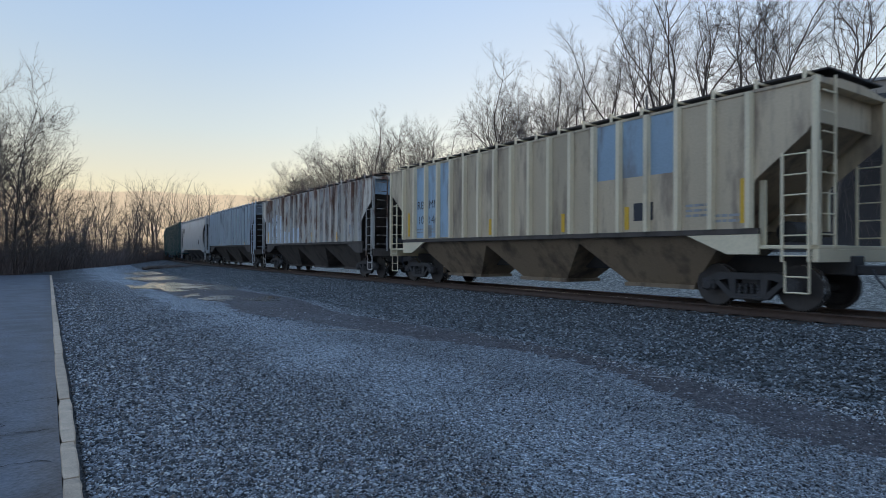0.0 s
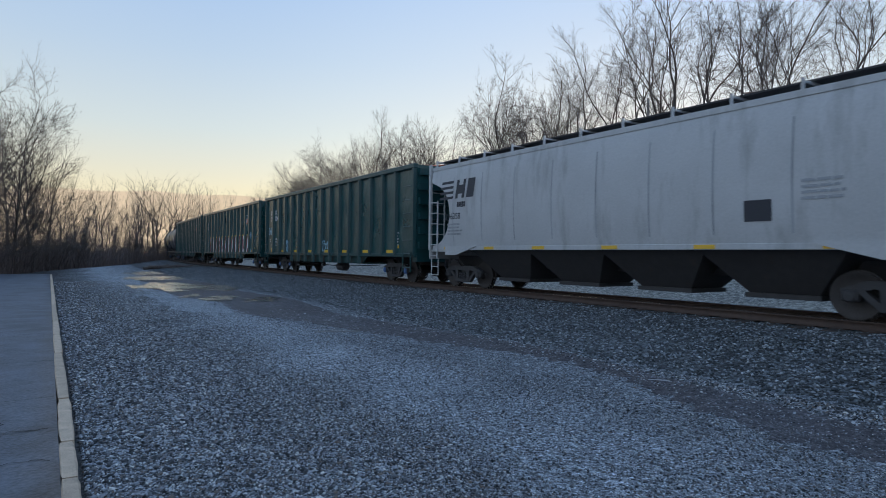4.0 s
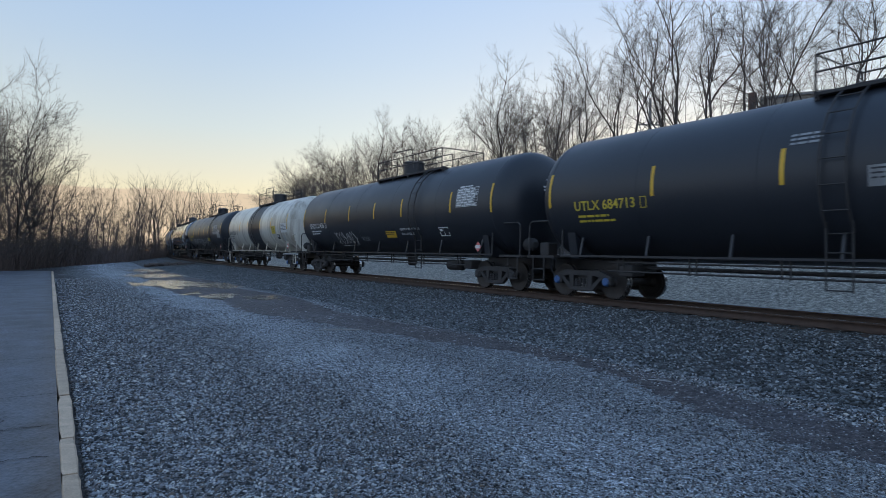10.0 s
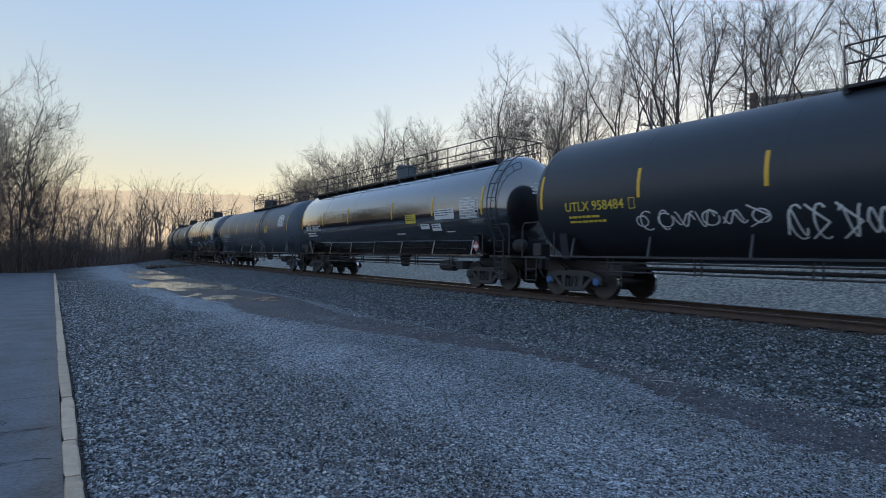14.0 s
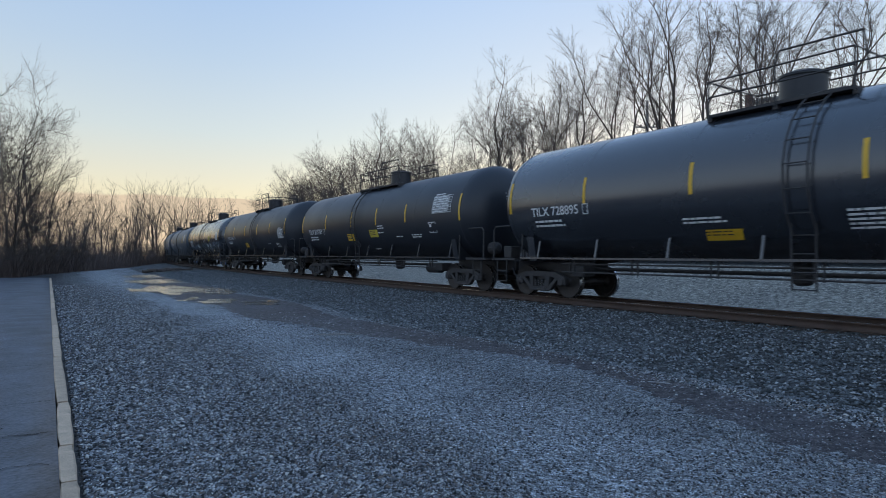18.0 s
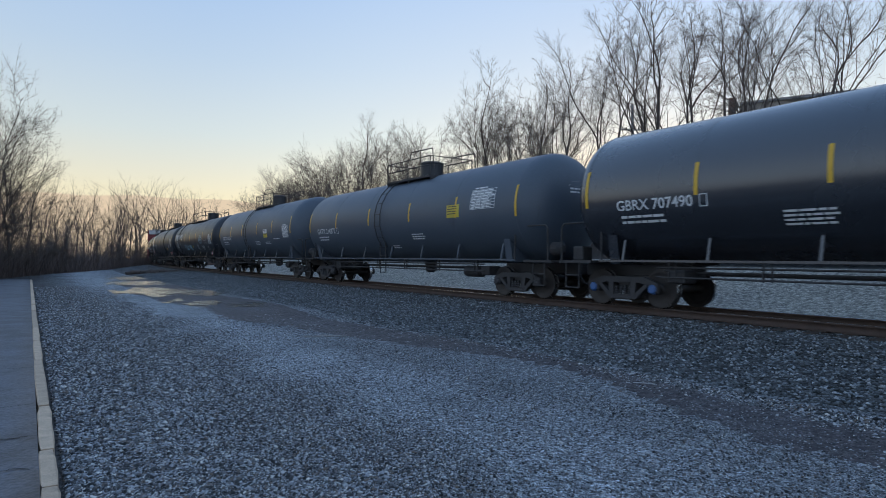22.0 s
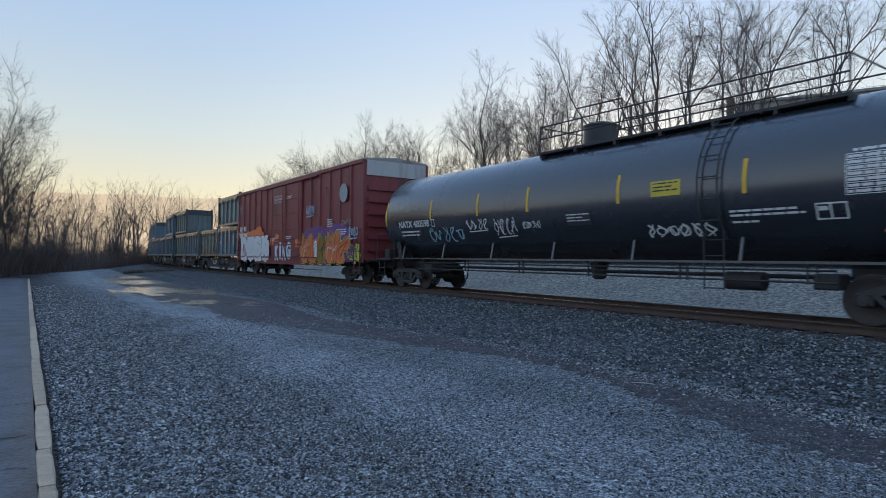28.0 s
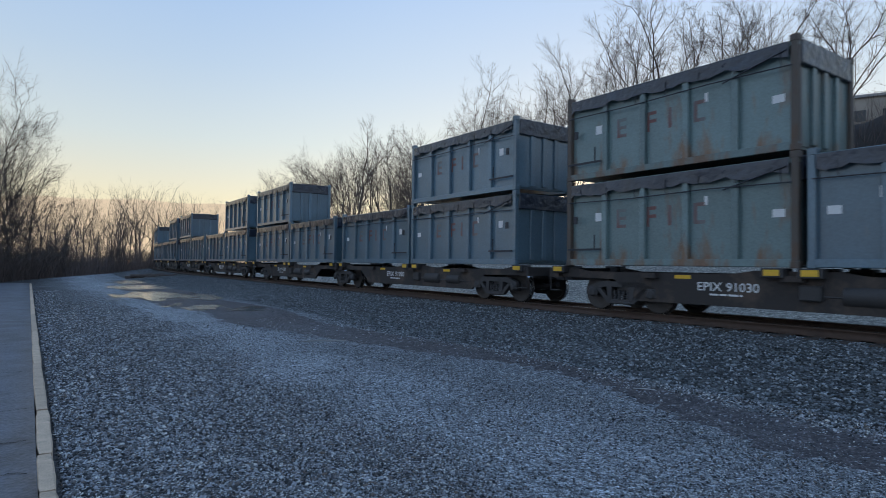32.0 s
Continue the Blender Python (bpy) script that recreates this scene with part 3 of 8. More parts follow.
TARP = paint("black_tarpaulin", (0.020, 0.028, 0.046), 0.30, (0.015, 0.017, 0.022), 0.5, 1, fine=4, bump=0.9, bump_dist=0.06, coat=0.3, coat_rough=0.2)
SKY_PAINT = paint("light_blue_patch_paint", (0.31, 0.42, 0.52), 0.6, (0.24, 0.27, 0.30), 0.50, tint_scale=2.4, obj=0.12)
PATCH_PALE = paint("pale_patch_paint", (0.60, 0.67, 0.74), 0.6, (0.36, 0.38, 0.40), 0.58)
WHITE = paint("white_marking", (0.70, 0.70, 0.69), 0.6, (0.45, 0.45, 0.44), 0.6)
GREY_MARK = paint("worn_grey_marking", (0.32, 0.33, 0.34), 0.6, (0.2, 0.2, 0.2), 0.5)
BLACK_MARK = paint("black_marking", (0.03, 0.032, 0.04), 0.6, (0.06, 0.06, 0.06), 0.6)
YELLOW = paint("yellow_reflector", (0.72, 0.42, 0.03), 0.4, (0.5, 0.3, 0.05), 0.62)
YELLOW_MARK = paint("yellow_marking", (0.62, 0.47, 0.05), 0.5, (0.4, 0.3, 0.05), 0.62)
ORANGE = paint("orange_spray", (0.78, 0.20, 0.06), 0.6, (0.70, 0.27, 0.10), 0.52, 1)
OLIVE = paint("olive_spray", (0.32, 0.18, 0.03), 0.6, (0.42, 0.22, 0.04), 0.5, 1)
PURPLE = paint("purple_spray", (0.17, 0.055, 0.22), 0.6, (0.10, 0.06, 0.13), 0.5, 1)
LIME = paint("lime_spray", (0.50, 0.58, 0.05), 0.6, (0.35, 0.45, 0.05), 0.6, 1)
CYAN = paint("pale_blue_spray", (0.38, 0.62, 0.75), 0.6, (0.25, 0.45, 0.6), 0.6, 1)
MAROON = paint("maroon_spray", (0.16, 0.02, 0.03), 0.6, (0.1, 0.02, 0.03), 0.6, 1)
PINK = paint("red_placard", (0.62, 0.16, 0.15), 0.5, (0.55, 0.3, 0.28), 0.6)
NET = paint("orange_net", (0.72, 0.17, 0.08), 0.7, (0.50, 0.40, 0.34), 0.54, 1)
RUST_PRINT = paint("faded_red_print", (0.20, 0.092, 0.082), 0.7, (0.15, 0.17, 0.17), 0.46, 0.4)
BLUE_CAP = paint("blue_bearing_cap", (0.05, 0.13, 0.32), 0.5, (0.05, 0.08, 0.15), 0.55)


def flat_side(y):
    return lambda u, v: (u, -y, v)


def tank_side(R, zc, e=0.006):
    return lambda u, v: (u, -(R + e) * math.cos((v - zc) / R), zc + (R + e) * math.sin((v - zc) / R))


def patch(mb, side, u0, u1, v0, v1, nu=1, nv=1, skew=0.0):
    vs = [side(u0 + (u1 - u0) * i / nu + skew * j / nv, v0 + (v1 - v0) * j / nv) for j in range(nv + 1) for i in range(nu + 1)]
    fs = [(j * (nu + 1) + i, j * (nu + 1) + i + 1, (j + 1) * (nu + 1) + i + 1, (j + 1) * (nu + 1) + i) for j in range(nv) for i in range(nu)]
    return mb.add(vs, fs)


_LETTERS = {}


def letters(mb, side, text, u, v, size, bold=0.0, width=None, shear=0.0):
    """Adds lettering that starts at u, v on a surface; returns where it ends."""
    key = (text, bold)
    if key not in _LETTERS:
        cu = bpy.data.curves.new("t", "FONT")
        cu.body, cu.size, cu.offset, cu.resolution_u = text, 1.0, bold, 3
        ob = bpy.data.objects.new("t", cu)
        me = bpy.data.meshes.new_from_object(ob)
        _LETTERS[key] = ([tuple(p.co)[:2] for p in me.vertices], [tuple(p.vertices) for p in me.polygons])
        bpy.data.objects.remove(ob), bpy.data.meshes.remove(me), bpy.data.curves.remove(cu)
    pts, fs = _LETTERS[key]
    wmax = max(p[0] for p in pts)
    k = (width / wmax) if width else size
    mb.add([side(u + p[0] * k + shear * p[1] * size, v + p[1] * size) for p in pts], fs)
    return u + wmax * k


def lines(mb, side, u, v, w, rows, h=0.05, gap=0.09, seed=1):
    """Rows of short bars: small print that cannot be read."""
    rnd = random.Random(seed)
    for r in range(rows):
        x, end = u, u + w * rnd.uniform(0.75, 1.0)
        while x < end - 0.03:
            k = min(rnd.uniform(0.08, 0.3), end - x)
            patch(mb, side, x, x + k, v - r * gap - h, v - r * gap)
            x += k + 0.03
    return mb


def lattice(mb, side, u, v, w, h, cols, rows, t):
    """Ruled lines of a table as one connected sheet."""
    us = sorted(x for c in cols for x in (u + c * w - t / 2, u + c * w + t / 2))
    vs = sorted(x for r in rows for x in (v + r * h - t / 2, v + r * h + t / 2))
    n = len(us)
    mb.add([side(x, y) for y in vs for x in us],
           [(j * n + i, j * n + i + 1, (j + 1) * n + i + 1, (j + 1) * n + i) for j in range(len(vs) - 1) for i in range(n - 1) if i % 2 == 0 or j % 2 == 0])
    return mb


def stroke(mb, side, pts, w):
    """A brushed ribbon through points on a surface, with a chisel nib."""
    for i, (a, b) in enumerate(zip(pts[:-1], pts[1:])):
        n = w * 0.5
        mb.add([side(a[0] - n * 0.7, a[1] - n), side(b[0] - n * 0.7, b[1] - n), side(b[0] + n * 0.7, b[1] + n), side(a[0] + n * 0.7, a[1] + n)], [(0, 1, 2, 3)])
        mb.add([side(a[0] - n, a[1] + n * 0.5), side(b[0] - n, b[1] + n * 0.5), side(b[0] + n, b[1] - n * 0.5), side(a[0] + n, a[1] - n * 0.5)], [(0, 1, 2, 3)])


def tag_marks(mb, side, u, v, w, h, n, seed, t=0.035):
    """A sprayed scrawl of n looping signs."""
    rnd = random.Random(seed)
    cw = w / n
    for i in range(2 * n):
        cx = u + cw * (i // 2 + 0.5 + rnd.uniform(-0.12, 0.12))
        kind = rnd.randrange(5)
        pts = []
        ph, fw, fh = rnd.uniform(0, 6.28), rnd.uniform(0.7, 1.1), rnd.uniform(0.6, 1.0)
        for k in range(13):
            q = k / 12
            if kind == 0:
                a = ph + q * 6.0
                pts.append((cx + 0.40 * cw * fw * math.cos(a), v + h * (0.5 + 0.42 * fh * math.sin(a))))
            elif kind == 1:
                pts.append((cx + cw * fw * (-0.5 + q), v + h * (0.5 + 0.4 * fh * math.sin(q * 7 + ph))))
            elif kind == 2:
                pts.append((cx + cw * 0.3 * fw * math.sin(q * 5 + ph), v + h * (0.05 + 0.95 * q)))
            elif kind == 3:
                pts.append((cx + cw * (0.40 - 0.8 * abs(q - 0.5) * 2), v + h * (0.05 + 0.9 * q)))
            else:
                pts.append((cx + cw * fw * (0.35 * math.cos(q * 4.4 + 0.9) + 0.05), v + h * (0.5 + 0.45 * math.sin(q * 4.4 + 0.9))))
        stroke(mb, side, pts, t * 0.75)
    if rnd.random() < 0.6:
        stroke(mb, side, [(u + w * 0.1, v - h * 0.12), (u + w * 0.9, v - h * 0.05)], t)
    return mb


def blob(mb, side, u0, u1, v0, v1, seed, n=48, amp=0.16):
    """A sprayed cloud with a bulging edge."""
    rnd = random.Random(seed)
    ph = [rnd.uniform(0, 6.28) for _ in range(4)]
    pts = []
    for i in range(n):
        a = 2 * math.pi * i / n
        r = 1 + amp * (math.sin(5 * a + ph[0]) + 0.6 * math.sin(9 * a + ph[1]) + 0.4 * math.sin(15 * a + ph[2]))
        c, s = math.cos(a), math.sin(a)
        q = max(abs(c), abs(s)) ** 0.6
        pts.append((max(u0, min(u1, (u0 + u1) / 2 + (u1 - u0) / 2 * r * c / q * 0.86)), max(v0, min(v1, (v0 + v1) / 2 + (v1 - v0) / 2 * r * s / q * 0.86))))
    c = ((u0 + u1) / 2, (v0 + v1) / 2)
    mb.add([side(*c)] + [side(*p) for p in pts], [(0, 1 + i, 1 + (i + 1) % n) for i in range(n)])
    return mb


# ---------------------------------------------------------------- running gear
def make_bogie_meshes():
    M = {}
    # wheelset: axle and two wheels turned in one piece, across the track
    prof = [(-0.98, 0.05), (-0.98, 0.085), (-0.86, 0.085), (-0.82, 0.13), (-0.82, 0.16), (-0.80, 0.36), (-0.82, 0.40), (-0.815, 0.452), (-0.70, 0.457), (-0.695, 0.482), (-0.672, 0.482), (-0.668, 0.40),
            (-0.72, 0.35), (-0.73, 0.16), (-0.66, 0.13), (-0.62, 0.09)]
    prof = prof + [(-a, r) for a, r in prof[::-1]]
    me = MB().lathe(prof, "y", 32).mesh("wheelset", True)
    me.materials.append(WHEEL_STEEL), me.materials.append(TREAD)
    for p in me.polygons:
        c = p.center
        if math.hypot(c.x, c.z) > 0.447 and abs(p.normal.y) < 0.8:
            p.material_index = 1
    M["wheelset"] = me
    sf = MB()
    y0, y1 = -1.10, -0.96
    sf.prism([(-1.02, 0.60), (-0.62, 0.74), (0.62, 0.74), (1.02, 0.60), (1.02, 0.46), (0.80, 0.52), (0.5, 0.60), (-0.5, 0.60), (-0.80, 0.52), (-1.02, 0.46)], "y", y0, y1)
    sf.prism([(-0.78, 0.56), (-0.40, 0.20), (0.40, 0.20), (0.78, 0.56), (0.66, 0.58), (0.34, 0.30), (-0.34, 0.30), (-0.66, 0.58)], "y", y0, y1)
    for s in (-1, 1):
        sf.prism([(s * 0.26, 0.28), (s * 0.38, 0.28), (s * 0.42, 0.62), (s * 0.26, 0.62)], "y", y0 - 0.01, y1)
        sf.box(s * 0.89 - 0.15, s * 0.89 + 0.15, y0 - 0.02, y1, 0.36, 0.60, 0.03)
    sf.box(-0.30, 0.30, y0 - 0.03, y1 + 0.02, 0.18, 0.25, 0.02)
    M["side_frame"] = sf.mesh("side_frame")
    sp = MB()
    for k in range(4):
        sp.lathe([(0.03 * j, 0.038 + 0.014 * (j % 2)) for j in range(10)], "z", 10, (-0.20 + 0.133 * k, -1.05, 0.25))
    M["spring_nest"] = sp.mesh("spring_nest")
    M["bearing_cap"] = MB().lathe([(-0.05, 0.04), (-0.045, 0.085), (-0.02, 0.11), (0.04, 0.12)], "y", 14, (0, -1.11, 0.457)).mesh("bearing_cap", True)
    bo = MB().box(-0.2, 0.2, -1.0, 1.0, 0.44, 0.66, 0.04).box(-0.32, 0.32, -0.3, 0.3, 0.60, 0.78, 0.03)
    bo.box(-0.52, -0.46, -0.85, 0.85, 0.36, 0.46).box(0.46, 0.52, -0.85, 0.85, 0.36, 0.46)
    M["bolster"] = bo.mesh("bolster")
    return M


BM = make_bogie_meshes()


def shared(name, me, mat, parent, m=None, label=""):
    """One more object on a mesh that alike parts share."""
    if not me.materials:
        me.materials.append(mat)
    ob = new(name, me)
    ob.parent = parent
    if m is not None:
        ob.matrix_basis = m
    if label:
        tagged(ob, label)
    return ob


_caps = {}


def bogie(car, x, cap=STEEL_DARK, gear=STEEL_DARK):
    b = shared("bogie", BM["bolster"], STEEL_DARK, car, pose(x, 0, 0))
    for k, s in enumerate((1, -1)):
        w = shared("wheelset", BM["wheelset"], WHEEL_STEEL, b, pose(s * 0.89, 0, 0.457))
        WHEELS[k].append(w)
    if cap.name not in _caps:
        me = BM["bearing_cap"].copy()
        me.materials.clear()
        me.materials.append(cap)
        _caps[cap.name] = me
    for r in (0, 180):
        shared("side_frame", BM["side_frame"], STEEL_DARK, b, pose(0, 0, 0, 0, 0, r))
        shared("spring_nest", BM["spring_nest"], STEEL_DARK, b, pose(0, 0, 0, 0, 0, r))
        for s in (-1, 1):
            shared("bearing_cap", _caps[cap.name], cap, b, pose(s * 0.89, 0, 0, 0, 0, 0) if r == 0 else pose(s * 0.89, 0, 0, 0, 0, 180))
    return b


def coupler_mesh():
    mb = MB().box(-0.5, 0.25, -0.09, 0.09, 0.74, 0.92, 0.02)
    mb.prism([(0.22, -0.14), (0.45, -0.16), (0.55, -0.05), (0.48, 0.04), (0.55, 0.12), (0.42, 0.17), (0.22, 0.14)], "z", 0.70, 0.98)
    return mb.mesh("coupler")


COUPLER = coupler_mesh()
HOSE = MB().pipe([(0, -0.32, 0.85), (0.10, -0.34, 0.66), (0.22, -0.33, 0.50), (0.36, -0.30, 0.45), (0.50, -0.26, 0.52)], 0.022, 6).mesh("brake_hose")


def couplers(car, x_end, gap):
    """Couplers and brake hoses at both ends; x_end is where the end sill stops, gap what is left to the next car's middle line."""
    for s in (1, -1):
        r = 0 if s > 0 else 180
        shared("coupler", COUPLER, STEEL_DARK, car, pose(s * (x_end + gap - 0.48), 0, 0, 0, 0, r))
        shared("brake_hose", HOSE, BLACK_MARK, car, pose(s * (x_end + gap - 0.5), 0, 0, 0, 0, r))


def ladder(mb, x0, x1, y, z0, z1, step=0.40, r=0.018, stiles=True):
    if stiles:
        mb.box(x0 - 0.022, x0 + 0.022, y - 0.02, y + 0.02, z0, z1).box(x1 - 0.022, x1 + 0.022, y - 0.02, y + 0.02, z0, z1)
    z = z0 + 0.12
    while z < z1 - 0.05:
        mb.rod((x0, y, z), (x1, y, z), r, 5)
        z += step
    return mb


def finish_car(car, c, half):
    CARS.append((car, c, half))
    return car


# ---------------------------------------------------------------- tank cars
def tank_car(a, b, label, paint_mat, R=1.70, cap=STEEL_DARK, frame_mat=None, dome=0.0, walk_len=2.6, walk_at=0.0, hoop=1.0, ladder_at=-0.9, band=None, marks=None, mark_mat=WHITE,
             stripe=YELLOW, rail_long=False, data=(), tags=(), words=None, number_v=2.35, number_u=0.9, housing=BLACK_PAINT, end_shield=False, seed=1, stripes=(), emblem=None):
    """A tank car; a and b are the places in the train of its leading and trailing stripe."""
    frame_mat = frame_mat or paint_mat
    c, h = (a + b) / 2, (b - a) / 2
    zc = 1.0 + R
    car = thing("tank_car", label, "tank car", group="tank cars of the train")
    head = 0.86
    prof = [(-h - head * math.sin(t), R * math.cos(t) ** 0.9 if math.cos(t) > 0.02 else 0.03) for t in np.radians((89, 80, 70, 60, 50, 40, 30, 20, 10))]
    prof += [(-h, R), (-h * 0.5, R), (0, R), (h * 0.5, R), (h, R)]
    prof += [(-x, r) for x, r in prof[:9][::-1]]
    tank = part("tank", MB().lathe(prof, "x", 56, (0, 0, zc)), paint_mat, car, smooth=True)
    side = tank_side(R, zc)
    for k, x in enumerate((-h, -h * 0.6, -h * 0.2, h * 0.2, h * 0.6, h)):
        part("weld_band", MB().lathe([(x - 0.02, R - 0.02), (x - 0.012, R + 0.004), (x + 0.012, R + 0.004), (x + 0.02, R - 0.02)], "x", 56, (0, 0, zc), caps=False), paint_mat, tank, smooth=True)
    if band:
        part("painted_band", MB().lathe([(band[0], R - 0.01), (band[0], R + 0.005), (band[1], R + 0.005), (band[1], R - 0.01)], "x", 56, (0, 0, zc), caps=False), BLACK_PAINT, tank, "black band round the middle", smooth=True)
    # underframe: stub sills, saddles, side sill line, end platforms
    for s in (1, -1):
        x = s * (h - 0.6)
        part("stub_sill", MB().box(min(x - s * 1.4, s * (h + 1.28)), max(x - s * 1.4, s * (h + 1.28)), -0.28, 0.28, 0.72, 1.06, 0.02), STEEL_DARK, car)
        part("saddle", MB().prism([(-1.35, 1.05), (1.35, 1.05), (1.48, 1.75), (1.2, 1.5), (0.7, 1.22), (0, 1.12), (-0.7, 1.22), (-1.2, 1.5), (-1.48, 1.75)], "x", x - 0.14, x + 0.14), frame_mat, car)
        part("end_platform", MB().box(s * (h + 0.45) - 0.35, s * (h + 0.45) + 0.75 if s > 0 else s * (h + 0.45) + 0.35, -1.45, 1.45, 1.06, 1.13) if s > 0 else
             MB().box(-(h + 1.2), -(h + 0.1), -1.45, 1.45, 1.06, 1.13), STEEL_DARK, car)
        for y in (-1.46, 1.46):
            hr = MB().pipe([(s * (h - 0.25), y, 1.1), (s * (h - 0.25), y, 2.0), (s * (h - 0.15), y, 2.1), (s * (h + 1.0), y, 2.1), (s * (h + 1.1), y, 2.0), (s * (h + 1.1), y, 1.1)], 0.024, 6)
            part("end_handrail", hr, WHITE_TANK if frame_mat is WHITE_TANK else STEEL_DARK, car)
        st = MB().pipe([(s * (h + 0.95), -1.44, 1.08), (s * (h + 0.95), -1.44, 0.42), (s * (h + 0.50), -1.44, 0.42), (s * (h + 0.50), -1.44, 1.08)], 0.02, 5)
        st.rod((s * (h + 0.95), -1.44, 0.74), (s * (h + 0.50), -1.44, 0.74), 0.02, 5)
        part("step", st, frame_mat if frame_mat is WHITE_TANK else STEEL_DARK, car)
        part("valve_box", MB().box(x - s * 1.5 - 0.22, x - s * 1.5 + 0.22, -1.1, -0.6, 0.62, 0.92, 0.03), STEEL_DARK, car)
        brake = MB().lathe([(-0.2, 0.12), (-0.16, 0.2), (0.12, 0.2), (0.2, 0.1)], "x", 14, (s * (h + 0.8), -0.75, 1.45)) if s > 0 else MB().box(-h - 0.95, -h - 0.6, -1.2, -0.8, 1.12, 1.5, 0.03)
        part("brake_gear", brake, STEEL_DARK, car)
        bogie(car, x, cap)
    sill = MB()
    for y in (-1.47, 1.47):
        sill.box(-h + 0.2, h - 0.2, y - 0.03, y + 0.03, 1.10, 1.15)
    for k in range(7):
        x = -h + 0.9 + (2 * h - 1.8) * k / 6
        sill.prism([(-1.47, 1.1), (-1.42, 1.1), (-1.30, 1.62), (-1.36, 1.62)], "x", x - 0.03, x + 0.03)
    part("side_sill", sill, frame_mat, car)
    rail = MB()
    for z in (0.98, 0.76):
        rail.rod((-h + 1.8, -1.38, z), (h - 1.8, -1.38, z), 0.022, 5)
    for k in range(6):
        x = -h + 2.2 + (2 * h - 4.4) * k / 5
        rail.box(x - 0.10, x - 0.07, -1.40, -1.36, 0.72, 1.12).box(x + 0.07, x + 0.10, -1.40, -1.36, 0.72, 1.12)
    part("safety_rail", rail, STEEL_DARK, car)
    pipes = MB().rod((-h + 1.4, -0.5, 0.86), (h - 1.4, -0.5, 0.86), 0.03, 6).rod((-h + 1.4, 0.3, 0.8), (h - 1.4, 0.3, 0.8), 0.025, 6)
    part("brake_pipe", pipes, STEEL_DARK, car)
    part("outlet_valve", MB().lathe([(0.60, 0.12), (0.66, 0.2), (0.9, 0.22), (1.1, 0.3)], "z", 14, (dome, 0, 0)), STEEL_DARK, car)
    part("air_reservoir", MB().lathe([(-0.45, 0.1), (-0.4, 0.2), (0.4, 0.2), (0.45, 0.1)], "x", 14, (h * 0.55, -0.45, 0.72)), STEEL_DARK, car, smooth=True)
    # top: manway housing, walkway, rails
    zt = zc + R
    d = part("manway_housing", MB().lathe([(-0.15, 0.50), (0.05, 0.50), (0.06, 0.46), (0.50, 0.46), (0.51, 0.49), (0.56, 0.49), (0.58, 0.44)], "z", 24, (dome, 0, zt)), housing, car, smooth=True)
    part("hatch_lid", MB().lathe([(0.56, 0.38), (0.62, 0.36), (0.64, 0.1)], "z", 20, (dome, 0, zt)), housing, d)
    w0, w1 = walk_at - walk_len / 2, walk_at + walk_len / 2
    wk = MB()
    for y in (-0.95, 0.62):
        wk.box(w0, w1, y, y + 0.33, zt - 0.16, zt - 0.10)
    for k in range(int(walk_len / 1.3) + 1):
        x = w0 + walk_len * k / max(1, int(walk_len / 1.3))
        wk.box(x - 0.04, x + 0.04, -0.95, 0.95, zt - 0.26, zt - 0.16)
    part("walkway", wk, STEEL_DARK, car)
    rl = MB()
    n = max(2, int(walk_len / 1.35))
    for y in (-0.97, 0.97):
        for k in range(n + 1):
            x = w0 + walk_len * k / n
            rl.rod((x, y, zt - 0.2), (x, y, zt + 0.62), 0.022, 5)
        for z in (0.28, 0.62):
            rl.rod((w0, y, zt + z), (w1, y, zt + z), 0.02, 5)
    if hoop:
        for y in (-0.97, 0.97):
            rl.pipe([(dome - 0.1, y, zt + 0.62), (dome, y, zt + 0.62 + 0.28 * hoop), (dome + 1.5, y, zt + 0.62 + 0.25 * hoop), (dome + 1.6, y, zt + 0.1)], 0.022, 5)
    rl.rod((w0, -0.97, zt + 0.62), (w0, 0.97, zt + 0.62), 0.02, 5).rod((w1, -0.97, zt + 0.62), (w1, 0.97, zt + 0.62), 0.02, 5)
    part("guard_rail", rl, STEEL_DARK, car)
    # ladder that follows the shell
    ld = MB()
    prev = None
    for k in range(9):
        ang = radians(-38 + 118 * k / 8)
        y, z = -(R + 0.10) * math.cos(ang), zc + (R + 0.10) * math.sin(ang)
        for dx in (-0.22, 0.22):
            if prev:
                ld.rod((ladder_at + dx, *prev), (ladder_at + dx, y, z), 0.02, 5)
        ld.rod((ladder_at - 0.22, y, z), (ladder_at + 0.22, y, z), 0.014, 5)
        prev = (y, z)
    for dx in (-0.22, 0.22):
        ld.rod((ladder_at + dx, -1.46, 0.55), (ladder_at + dx, -1.50, zc - 0.9), 0.02, 5)
    for z in (0.58, 0.9, 1.25):
        ld.rod((ladder_at - 0.22, -1.47, z), (ladder_at + 0.22, -1.47, z), 0.014, 5)
    part("ladder", ld, STEEL_DARK, car)
    # markings
    for x in (-h, *stripes, h):
        big = abs(x) == h
        part("reflector_strip", patch(MB(), side, x - 0.045, x + 0.045, zc - 0.30 + (0 if big else 0.1), zc + (0.75 if big else 0.62) - 0.12, 1, 8), stripe, tank)
    if marks:
        t = MB()
        e = letters(t, side, marks, -h + number_u, zc - 0.42, 0.34, 0.012)
        lines(t, side, -h + number_u + 0.1, zc - 0.55, 1.3, 2, 0.06, 0.13, seed)
        patch(t, side, e + 0.15, e + 0.17, zc - 0.45, zc - 0.18), patch(t, side, e + 0.31, e + 0.33, zc - 0.45, zc - 0.18)
